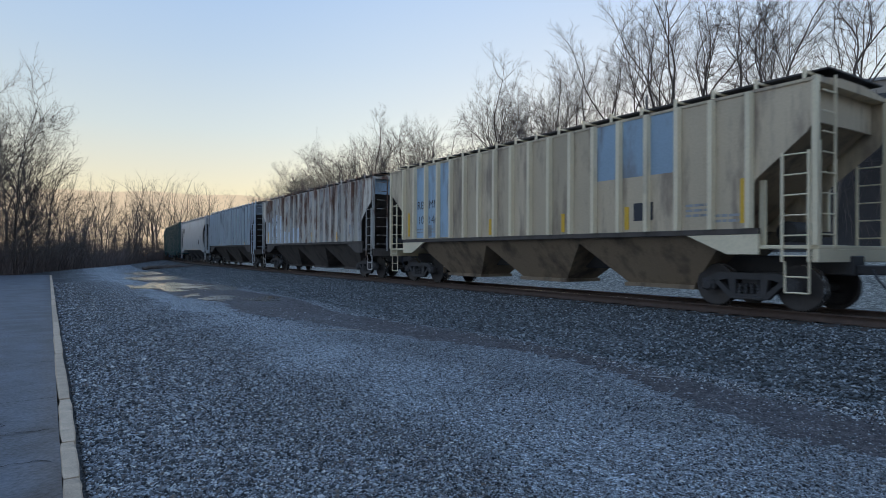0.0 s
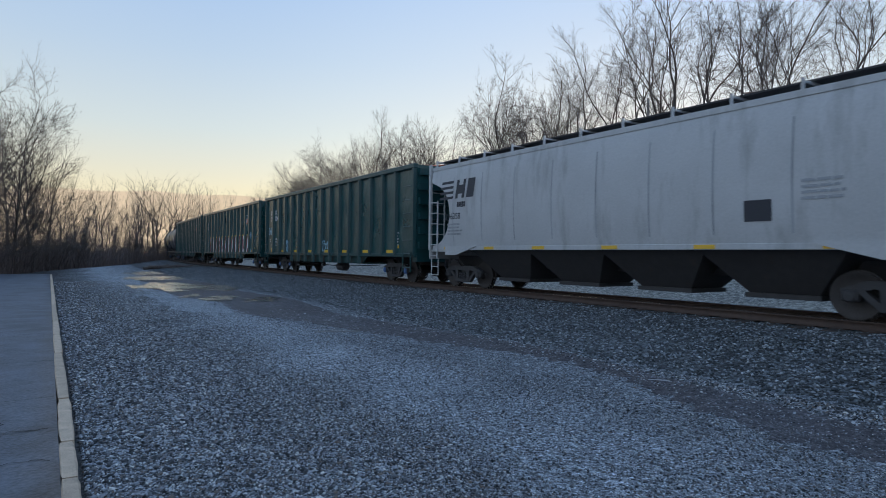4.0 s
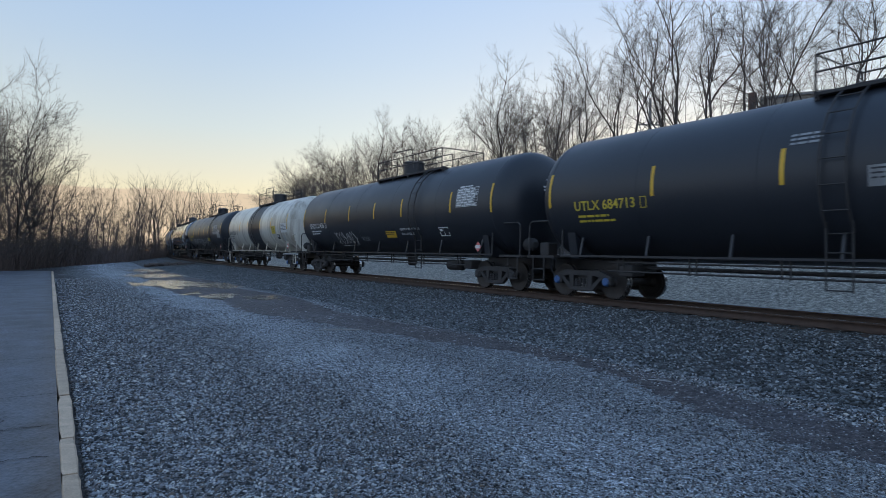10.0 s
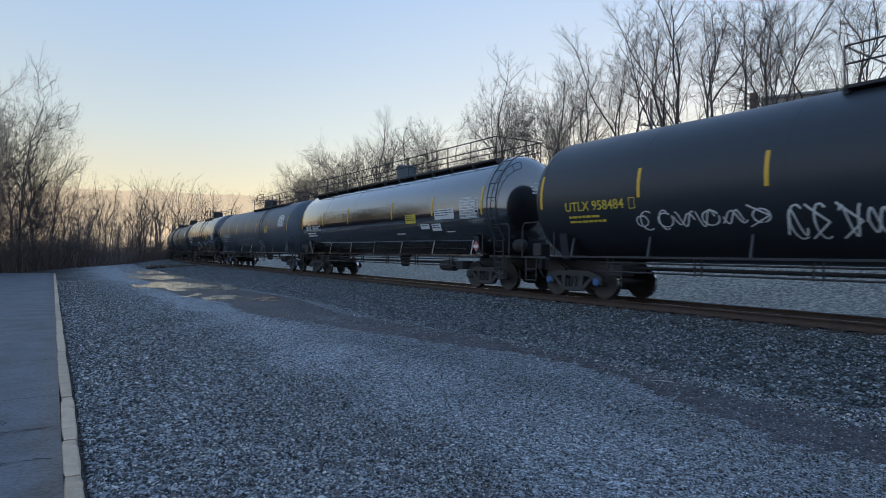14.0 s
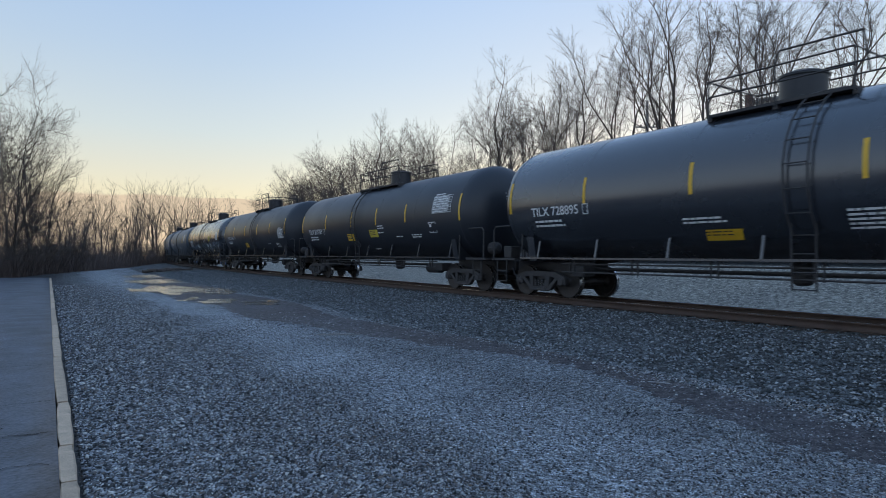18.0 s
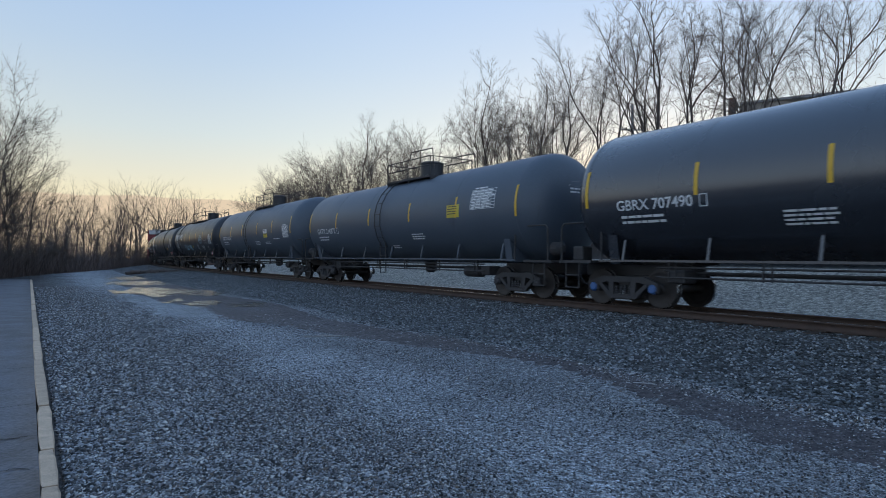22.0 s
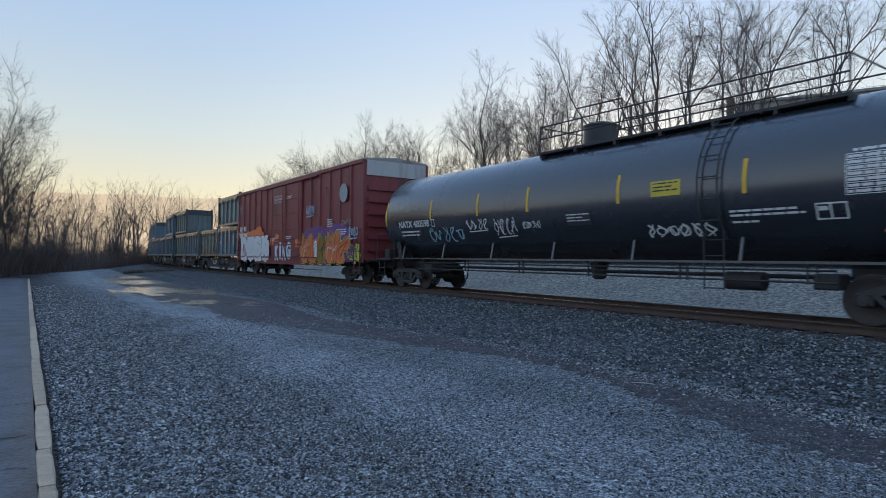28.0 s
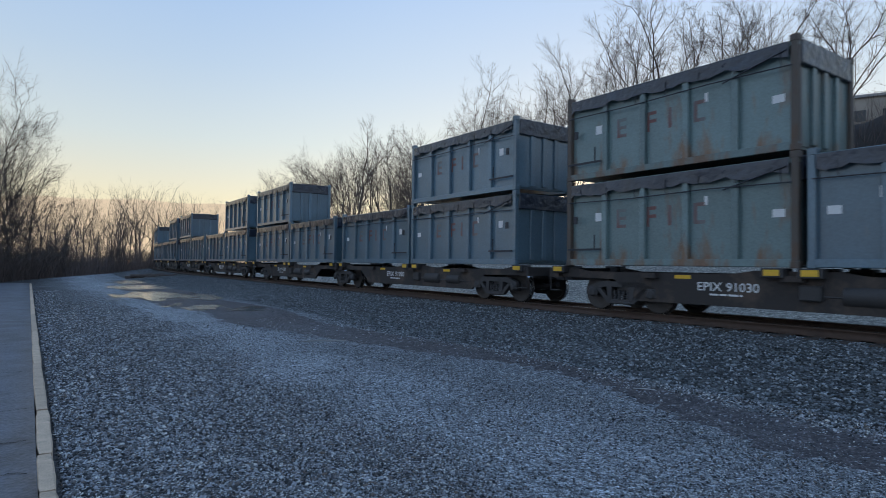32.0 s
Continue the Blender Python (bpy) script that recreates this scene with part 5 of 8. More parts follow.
    side = flat_side(y - 0.008)
    t = MB()
    letters(t, side, number[0], -h + 0.92, 3.45, 0.40, 0.022, 0.36), letters(t, side, number[1], -h + 1.69, 3.45, 0.40, 0.022, 0.41)
    letters(t, side, number[2], -h + 0.92, 3.10, 0.40, 0.022, 0.34), letters(t, side, number[3], -h + 1.69, 3.10, 0.40, 0.022, 0.82)
    for k, (p, q) in enumerate((("LD LM", number[4]), ("LT WT", number[5]), ("CU FT", "6400"))):
        letters(t, side, p, -h + 1.06, 1.92 - 0.19 * k, 0.14, 0.014, 0.34), letters(t, side, q, -h + 1.76, 1.92 - 0.19 * k, 0.14, 0.014, 0.42 if k < 2 else 0.32)
    for k in range(24):
        p, q = 2 * math.pi * k / 24, 2 * math.pi * (k + 1) / 24
        t.add([side(-h + 0.80 + r * math.cos(e), 1.9 + r * math.sin(e)) for r, e in ((0.075, p), (0.10, p), (0.10, q), (0.075, q))], [(0, 1, 2, 3)])
    lines(t, side, h - 1.72, 2.0, 0.42, 5, 0.05, 0.12, seed)
    part("stencil_lettering", t, WHITE, body)
    for z in (z0 + 0.08, z0 + 0.22):
        part("reflector_strip", patch(MB(), side, -h + 1.04, -h + 1.40, z, z + 0.115), YELLOW, body)
    for k in range(2 if not word else 14, n_ribs - 1, 2):
        x = rib_x(k) + pitch / 2
        part("reflector_strip", patch(MB(), side, x - 0.28, x + 0.28, z0 + 0.07, z0 + 0.20), YELLOW, body)
    part("reflector_strip", patch(MB(), side, h - 1.75, h - 1.30, z0 + 0.26, z0 + 0.38), YELLOW, body)
    if shield:
        u, v = h - 3.55, 3.05
        part("shield_emblem", MB().add([side(u + p, v + q) for p, q in ((0, 0), (0.22, 0.18), (0.27, 0.45), (0.22, 0.70), (0.1, 0.74), (0, 0.70), (-0.1, 0.74), (-0.22, 0.70), (-0.27, 0.45), (-0.22, 0.18))], [tuple(range(10))]), WHITE, body, "shield emblem in white, green and orange")
        s2 = flat_side(y - 0.003)
        part("shield_field", MB().add([s2(u + p, v + q) for p, q in ((0, 0.05), (0.18, 0.2), (0.22, 0.44), (-0.22, 0.44), (-0.18, 0.2))], [(0, 1, 2, 3, 4)]), ORANGE, body)
        part("shield_field", MB().add([s2(u + p, v + q) for p, q in ((0.22, 0.48), (0.18, 0.67), (-0.18, 0.67), (-0.22, 0.48))], [(0, 1, 2, 3)]), GREEN_RIB, body)
        t = MB()
        for q in range(3):
            patch(t, flat_side(y + 0.002), u - 0.13 + 0.1 * q, u - 0.06 + 0.1 * q, v + 0.2, v + 0.38)
        part("shield_bars", t, WHITE, body)
    if word:
        text, bay, v, hh = word
        for k, ch in enumerate(text):
            f = 0.4 if ch == "I" else 1.0
            u = rib_x(k + bay) + 0.28 + (0.2 if ch == "I" else 0)
            w = 0.72 * f
            r, o, t = MB(), MB(), MB()
            for q in range(5):
                letters(o, flat_side(y - 0.010 + 0.0006 * q), ch, u - 0.05 - 0.07 * q, v - 0.01, hh * 1.38, 0.075, w + 0.06, 0.10)
                letters(r, flat_side(y - 0.004 + 0.0006 * q), ch, u - 0.03 - 0.07 * q, v, hh * 1.34, 0.04, w, 0.10)
            letters(t, flat_side(y + 0.003), ch, u, v + 0.02, hh * 1.33, 0.04, w, 0.10)
            part("graffiti", r, MAROON, body, "maroon block shadow of a sprayed letter")
            part("graffiti", o, YELLOW_MARK, body, "yellow outline of a sprayed letter")
            part("graffiti", t, WHITE, body, "white sprayed block letter")
        rnd2 = random.Random(4)
        bub = MB()
        for k in range(26):
            u0, v0, r0 = rnd2.uniform(-h + 2.0, h - 2), v + rnd2.uniform(0.05, 0.9), rnd2.uniform(0.06, 0.16)
            bub.add([flat_side(y - 0.012)(u0 + r0 * math.cos(a), v0 + r0 * math.sin(a)) for a in [0.35 * q for q in range(18)]], [tuple(range(18))])
        part("graffiti", bub, GREEN_BLUE, body, "faint blue sprayed bubbles")
    for (u, v, w, hh, n, sd, mat, tk) in tags:
        part("graffiti", tag_marks(MB(), flat_side(y + 0.014), u, v, w, hh, n, sd, mat and tk), mat, body, "sprayed scrawl")
    couplers(car, h + 0.1, 0.55)
    return finish_car(car, c, h - 2.4)


# ---------------------------------------------------------------- boxcar
def box_car(a, b):
    c, h = (a + b) / 2, (b - a) / 2
    car = thing("boxcar", "oxide red high-roofed boxcar covered with graffiti along its lower side", "boxcar")
    y, z0, z1 = 1.55, 0.95, 5.25
    body = None
    for s in (-1, 1):
        p = part("side_wall", MB().box(-h, h, min(s * (y - 0.06), s * y), max(s * (y - 0.06), s * y), z0 + 0.1, z1), OXIDE, car)
        body = p if s < 0 else body
        for k in range(17):
            x = -h + 0.06 + (2 * h - 0.12) * k / 16
            if abs(x + 0.05) < 2.35 and s < 0:
                continue
            part("side_post", MB().prism([(x - 0.07, s * y), (x + 0.07, s * y), (x + 0.05, s * (y + 0.07)), (x - 0.05, s * (y + 0.07))], "z", z0 + 0.1, z1 - 0.06), OXIDE, car)
        part("top_chord", MB().box(-h, h, min(s * (y - 0.05), s * (y + 0.09)), max(s * (y - 0.05), s * (y + 0.09)), z1 - 0.10, z1 + 0.06, 0.01), OXIDE, car)
        part("bottom_sill", MB().prism([(-h, z0 + 0.12), (h, z0 + 0.12), (h, z0 - 0.02), (h - 3.6, z0 - 0.02), (h - 4.2, z0 - 0.22), (-h + 4.2, z0 - 0.22), (-h + 3.6, z0 - 0.02), (-h, z0 - 0.02)], "y", min(s * (y - 0.02), s * (y + 0.06)), max(s * (y - 0.02), s * (y + 0.06))), OXIDE, car)
    for x0, x1 in ((-2.35, -0.13), (-0.07, 2.25)):
        d = part("plug_door", MB().box(x0, x1, -y - 0.10, -y - 0.005, z0 + 0.22, z1 - 0.22, 0.015), OXIDE, car, "steel plug door with cross bars")
        for z in (1.75, 2.6, 3.45, 4.2):
            part("door_bar", MB().box(x0 + 0.04, x1 - 0.04, -y - 0.125, -y - 0.09, z, z + 0.07, 0.01), OXIDE, d)
        for x in (x0 + 0.25, x1 - 0.25):
            part("lock_rod", MB().rod((x, -y - 0.15, z0 + 0.2), (x, -y - 0.15, z1 - 0.25), 0.02, 6), OXIDE, d)
        part("door_handle", MB().box((x0 + x1) / 2 - 0.3, (x0 + x1) / 2 + 0.3, -y - 0.17, -y - 0.14, 2.05, 2.10), STEEL_DARK, d)
    for z in (z0 + 0.14, z1 - 0.18):
        part("door_track", MB().box(-4.0, 4.3, -y - 0.16, -y - 0.06, z, z + 0.06), OXIDE, car)
    for x in (-5.9, 5.2):
        part("hatch_frame", MB().box(x - 0.45, x + 0.45, -y - 0.03, -y, 4.15, 4.62).box(x - 0.08, x + 0.08, -y - 0.06, -y - 0.03, 4.36, 4.46), OXIDE, car)
    part("roof", MB().prism([(-y - 0.06, z1 + 0.02), (y + 0.06, z1 + 0.02), (y, z1 + 0.10), (0, z1 + 0.22), (-y, z1 + 0.10)], "x", -h - 0.03, h + 0.03), OXIDE_ROOF, car)
    for s in (1, -1):
        part("end_wall", MB().box(min(s * (h - 0.06), s * (h - 0.005)), max(s * (h - 0.06), s * (h - 0.005)), -1.48, 1.48, z0 + 0.1, z1), OXIDE, car)
        for k in range(6):
            z = z0 + 0.45 + 0.52 * k
            part("end_rib", MB().prism([(-1.4, z), (1.4, z), (1.4, z + 0.2), (-1.4, z + 0.2)], "x", min(s * h, s * (h + 0.1)), max(s * h, s * (h + 0.1))), OXIDE, car)
        part("end_panel", MB().box(min(s * h, s * (h + 0.05)), max(s * h, s * (h + 0.05)), -1.46, 1.46, z1 - 0.62, z1 + 0.02), PALE_GREY, car, "pale panel across the top of the end")
        ld = ladder(MB(), s * (h - 0.7), s * (h - 0.15), -y - 0.11, 0.45, 2.2, 0.42, 0.018)
        part("ladder", ld, OXIDE, car)
        part("end_platform", MB().box(min(s * h, s * (h + 0.4)), max(s * h, s * (h + 0.4)), -1.2, 1.2, 1.02, 1.08), STEEL_DARK, car)
        bogie(car, s * (h - 2.05))
    part("centre_sill", MB().box(-h - 0.25, h + 0.25, -0.25, 0.25, 0.70, 1.02, 0.02), STEEL_DARK, car)
    part("floor", MB().box(-h, h, -1.45, 1.45, z0, z0 + 0.1), STEEL_DARK, car)
    part("brake_cylinder", MB().lathe([(-0.4, 0.1), (-0.35, 0.2), (0.35, 0.2), (0.4, 0.1)], "x", 14, (-2.2, -0.9, 0.62)), STEEL_DARK, car, smooth=True)
    part("underfloor_rod", MB().rod((-4.5, -1.2, 0.55), (4.0, -1.2, 0.5), 0.02, 5), STEEL_DARK, car)
    f0, f1, f2, f3 = (flat_side(y + k) for k in (0.100, 0.105, 0.112, 0.119))
    # sprayed pieces along the bottom
    part("graffiti", blob(MB(), f0, -8.85, -2.5, 0.9, 2.95, 3), ORANGE, body, "orange sprayed cloud")
    for k, ch in enumerate("DESK"):
        mb = MB()
        letters(mb, f3, ch, -8.2 + 1.4 * k, 1.30, 1.35, 0.12, 1.36)
        base, rim = MB(), MB()
        blob(base, f1, -8.4 + 1.4 * k, -6.75 + 1.4 * k, 0.75, 2.0 + 0.25 * (k % 2), 60 + k, 40, 0.06)
        letters(rim, f2, ch, -8.22 + 1.4 * k, 1.28, 1.38, 0.15, 1.40)
        part("graffiti", base, WHITE, body, "white sprayed fill")
        part("graffiti", rim, RED_LINE, body, "red outline of a sprayed letter")
        part("graffiti", mb, WHITE, body, "white sprayed bubble letter")
    part("graffiti", tag_marks(MB(), flat_side(y + 0.126), -7.85, 1.15, 0.75, 0.6, 4, 12, 0.03), RED_LINE, body, "small red scrawl")
    for k, ch in enumerate("KING"):
        mb = MB()
        letters(mb, f3, ch, (-1.66, -0.92, -0.52, 0.2)[k], 1.0 + 0.08 * (k % 2), 1.15, 0.06, (0.66, 0.32, 0.66, 0.66)[k])
        part("graffiti", mb, PATCH_PALE, body, "pale sprayed bubble letter")
    for k, (u, v) in enumerate(((-1.7, 1.95), (1.4, 1.6), (-2.5, 1.7))):
        part("graffiti", blob(MB(), f1, u, u + 0.7, v, v + 0.5, 20 + k), ORANGE, body, "orange sprayed cloud")
    part("graffiti", blob(MB(), f1, 2.35, 8.6, 0.73, 2.75, 11, amp=0.09), PURPLE, body, "purple sprayed cloud")
    # five interlocked letters of thick sprayed strokes with lime edges
    rnd = random.Random(5)
    for k in range(5):
        u, main = 2.45 + 1.05 * k, (ORANGE, ORANGE, OLIVE, ORANGE, ORANGE)[k]
        paths = []
        for q in range(4):
            x0, x1 = u + rnd.uniform(-0.15, 0.5), u + rnd.uniform(0.5, 1.35)
            paths.append([(x0, rnd.uniform(0.95, 1.25)), (x0 + 0.1, rnd.uniform(1.3, 1.7)), (x1 - 0.2, rnd.uniform(1.5, 2.0)), (x1, rnd.uniform(1.1, 2.3))])
        paths.append([(u, 1.0), (u + 0.25, 2.25)])
        paths.append([(u + 0.1, 1.0), (u + 0.6, 0.95), (u + 0.75, 1.3)])
        for lift, wide, mat, what in ((0.113, 0.40, LIME, "lime edge of a sprayed letter"), (0.1155, 0.32, BLACK_MARK, "dark edge of a sprayed letter"), (0.118, 0.25, main, "orange sprayed letter strokes")):
            mb = MB()
            for n, p in enumerate(paths):
                stroke(mb, flat_side(y + lift + 0.0003 * n + 0.00005 * k), p, wide)
            part("graffiti", mb, mat, body, what)
        mb = MB()
        for p in paths[:3]:
            stroke(mb, flat_side(y + 0.122), [(a + 0.08, b - 0.06) for a, b in p[:3]], 0.03)
        part("graffiti", mb, (WHITE, MAROON, BLACK_MARK, WHITE, MAROON)[k], body, "thin highlight strokes")
    part("graffiti", blob(MB(), flat_side(y + 0.1205), 4.0, 4.45, 1.05, 2.0, 31, amp=0.05), WHITE, body, "white sprayed can shape")
    part("graffiti", blob(MB(), f1, 7.85, 9.05, 0.85, 1.75, 9), LIME, body, "lime sprayed cloud")
    part("graffiti", tag_marks(MB(), f3, 7.7, 1.05, 1.1, 0.6, 4, 6, 0.07), PURPLE, body, "sprayed scrawl")
    part("graffiti", tag_marks(MB(), f3, 2.9, 3.2, 1.1, 0.5, 4, 2, 0.05), CYAN, body, "sprayed scrawl")
    part("graffiti", tag_marks(MB(), f3, 7.9, 2.0, 0.9, 0.5, 4, 7, 0.05), CYAN, body, "sprayed scrawl")
    part("graffiti", tag_marks(MB(), f3, -8.6, 3.8, 0.6, 0.7, 4, 12, 0.035), GREY_MARK, body, "sprayed scrawl")
    part("graffiti", tag_marks(MB(), f3, 7.1, 2.55, 1.0, 0.25, 5, 3, 0.03), GREY_MARK, body, "sprayed scrawl")
    t = MB()
    for k in range(2):
        patch(t, f2, -8.55 + 0.3 * k, -8.33 + 0.3 * k, 2.75, 3.05), patch(t, f2, -7.7 + 0.3 * k, -7.48 + 0.3 * k, 2.75, 3.05)
        for q in range(3):
            patch(t, f2, -8.55 + 0.26 * q + 0.85 * k, -8.36 + 0.26 * q + 0.85 * k, 2.35, 2.62)
    part("stencil_lettering", t, WHITE, body)
    t = MB()
    for k, w in enumerate(("CLOSE AND LOCK", "BOTH DOORS BEFORE", "MOVING CAR.")):
        letters(t, flat_side(y + 0.128), w, -1.9 + 0.08 * k, 4.45 - 0.16 * k, 0.15, 0.004, 1.45 - 0.2 * k)
    lines(t, flat_side(y + 0.128), 0.1, 4.4, 1.0, 2, 0.04, 0.09, 3), lines(t, flat_side(y + 0.128), -2.4, 2.2, 0.9, 2, 0.05, 0.09, 5), lines(t, flat_side(y + 0.128), 0.0, 2.25, 1.0, 2, 0.05, 0.09, 6)
    lines(t, f2, 6.6, 2.4, 1.2, 3, 0.05, 0.1, 7), lines(t, f2, 5.6, 2.9, 0.7, 4, 0.05, 0.1, 8), lines(t, f2, 6.9, 1.9, 0.7, 3, 0.05, 0.1, 9)
    part("stencil_lettering", t, WHITE, body)
    n = 28
    part("round_emblem", MB().add([f2(7.3 + 0.42 * math.cos(2 * math.pi * i / n), 4.0 + 0.42 * math.sin(2 * math.pi * i / n)) for i in range(n)], [tuple(range(n))]), GREY_MARK, body, "faded pale round emblem")
    part("reflector_strip", patch(MB(), f2, 6.9, 7.8, 1.42, 1.50), YELLOW, body)
    couplers(car, h + 0.25, 0.5)
    return finish_car(car, c, h - 2.05)


# ---------------------------------------------------------------- container flats and the open-topped containers on them
def container(label, mat, post_mat, seed, print_mat=MAROON):
    """A 20-foot open-topped waste container under a tied black sheet; its base is at z = 0, its middle at x = 0."""
    L, y, H = 2.97, 1.22, 2.12
    rnd = random.Random(seed)
    ob = thing("waste_container", label, "container", group="containers on the train")
    body = None
    for s in (-1, 1):
        p = part("side_panel", MB().box(-L + 0.1, L - 0.1, min(s * (y - 0.15), s * (y - 0.11)), max(s * (y - 0.15), s * (y - 0.11)), 0.12, H), mat, ob)
        body = p if s < 0 else body
        for k in range(6):
            x = -L + 0.12 + (2 * L - 0.24) * k / 5
            if 0 < k < 5:
                part("side_rib", MB().box(x - 0.075, x + 0.075, min(s * (y - 0.12), s * y), max(s * (y - 0.12), s * y), 0.16, H - 0.1, 0.015), mat, ob)
        part("bottom_rail", MB().box(-L, L, min(s * (y - 0.12), s * (y + 0.0)), max(s * (y - 0.12), s * (y + 0.0)), 0.02, 0.18, 0.01), mat, ob)
        part("top_rail", MB().box(-L, L, min(s * (y - 0.12), s * (y - 0.01)), max(s * (y - 0.12), s * (y - 0.01)), H - 0.10, H + 0.02, 0.01), mat, ob)
    for s in (-1, 1):
        part("end_panel", MB().box(min(s * (L - 0.12), s * (L - 0.07)), max(s * (L - 0.12), s * (L - 0.07)), -1.1, 1.1, 0.12, H), mat, ob)
        for yy in (-0.5, 0.0, 0.5):
            part("end_rib", MB().box(min(s * (L - 0.08), s * (L - 0.01)), max(s * (L - 0.08), s * (L - 0.01)), yy - 0.08, yy + 0.08, 0.16, H - 0.15, 0.012), mat, ob)
        for yy in (-1, 1):
            post = part("corner_post", MB().box(min(s * (L - 0.14), s * L), max(s * (L - 0.14), s * L), min(yy * (y - 0.14), yy * (y + 0.005)), max(yy * (y - 0.14), yy * (y + 0.005)), 0.0, H + 0.12, 0.012), post_mat, ob)
            for z in (0.06, H + 0.05):
                part("corner_casting", MB().box(min(s * (L - 0.16), s * (L + 0.012)), max(s * (L - 0.16), s * (L + 0.012)), min(yy * (y - 0.16), yy * (y + 0.012)), max(yy * (y - 0.16), yy * (y + 0.012)), z - 0.06, z + 0.08, 0.015), post_mat, post)
    part("floor", MB().box(-L + 0.1, L - 0.1, -1.1, 1.1, 0.06, 0.14), mat, ob)
    # sheet over the top with a sagging, scalloped hem
    n = 40
    sh = MB()
    for i in range(n + 1):
        x = -L + 0.16 + (2 * L - 0.32) * i / n
        hem = H - 0.20 - 0.07 * abs(math.sin(i * 0.45 + seed)) - rnd.uniform(0, 0.07)
        crown = H + 0.10 + 0.03 * math.sin(i * 0.5 + seed)
        w = rnd.uniform(-0.018, 0.018)
        sh.v += [(x, -y - 0.03 + w, hem), (x, -y - 0.026, H + 0.0), (x, -y * 0.8, H + 0.06), (x, 0, crown), (x, y * 0.8, H + 0.06), (x, y + 0.026, H), (x, y + 0.022, hem)]
    sh.f += [(i * 7 + j, (i + 1) * 7 + j, (i + 1) * 7 + j + 1, i * 7 + j + 1) for i in range(n) for j in range(6)]
    part("tarpaulin", sh, TARP, ob, "black sheet tied over the top", smooth=True)
    for s in (-1, 1):
        part("tarpaulin_end", MB().box(min(s * (L - 0.05), s * (L + 0.015)), max(s * (L - 0.05), s * (L + 0.015)), -1.07, 1.07, H - 0.42, H + 0.06, 0.02), TARP, ob)
    rp = MB().pipe([(-L + 0.1, -y - 0.03, H - 0.45), (-L * 0.3, -y - 0.03, H - 0.48), (L * 0.4, -y - 0.03, H - 0.44), (L - 0.1, -y - 0.03, H - 0.47)], 0.014, 5)
    for k in range(7):
        x = -L + 0.5 + 0.85 * k
        rp.rod((x, -y - 0.03, H - 0.12), (x + rnd.uniform(-0.06, 0.06), -y - 0.03, H - 0.46 + rnd.uniform(-0.05, 0.2)), 0.010, 4)
    rp.rod((L - 1.5, -y - 0.03, H - 0.5), (L - 0.2, -y - 0.035, H - 0.15), 0.016, 5)
    part("tie_rope", rp, BLACK_MARK, ob)
    door_end = 1 if seed % 2 else -1
    lk = MB().box(min(door_end * (L - 1.2), door_end * (L - 0.1)), max(door_end * (L - 1.2), door_end * (L - 0.1)), -y - 0.06, -y - 0.03, 0.40, 0.45).rod((door_end * (L - 1.0), -y - 0.05, 0.42), (door_end * (L - 1.0), -y - 0.05, 0.80), 0.02, 5)
    part("lock_plate", MB().box(door_end * (L - 0.35) - 0.06, door_end * (L - 0.35) + 0.06, -y - 0.05, -y - 0.02, 1.1, 1.3), BLACK_MARK, ob)
    part("door_latch", lk, BLACK_MARK, ob)
    side = flat_side(y - 0.104)
    for k, x in enumerate((-1.38, -0.52, 0.08, 0.72)):
        mb = MB()
        patch(mb, side, x, x + 0.09, 0.95, 1.42)
        for z in ((0.95, 1.15, 1.34), (1.15, 1.34), (), (0.95, 1.34))[k]:
            patch(mb, side, x + 0.09, x + 0.28, z, z + 0.08)
        part("faded_lettering", mb, RUST_PRINT, body, "faded red letter shapes")
    for x, z, w, hh in ((-L * 0.62, 1.25, 0.08, 0.2), (L * 0.33, 1.35, 0.08, 0.2), (-L * 0.9 if door_end > 0 else L * 0.82, 1.0, 0.24, 0.16), (door_end * (L - 0.9), 1.15, 0.2, 0.22)):
        part("sticker", patch(MB(), side, x, x + w, z, z + hh), WHITE, body)
    return ob


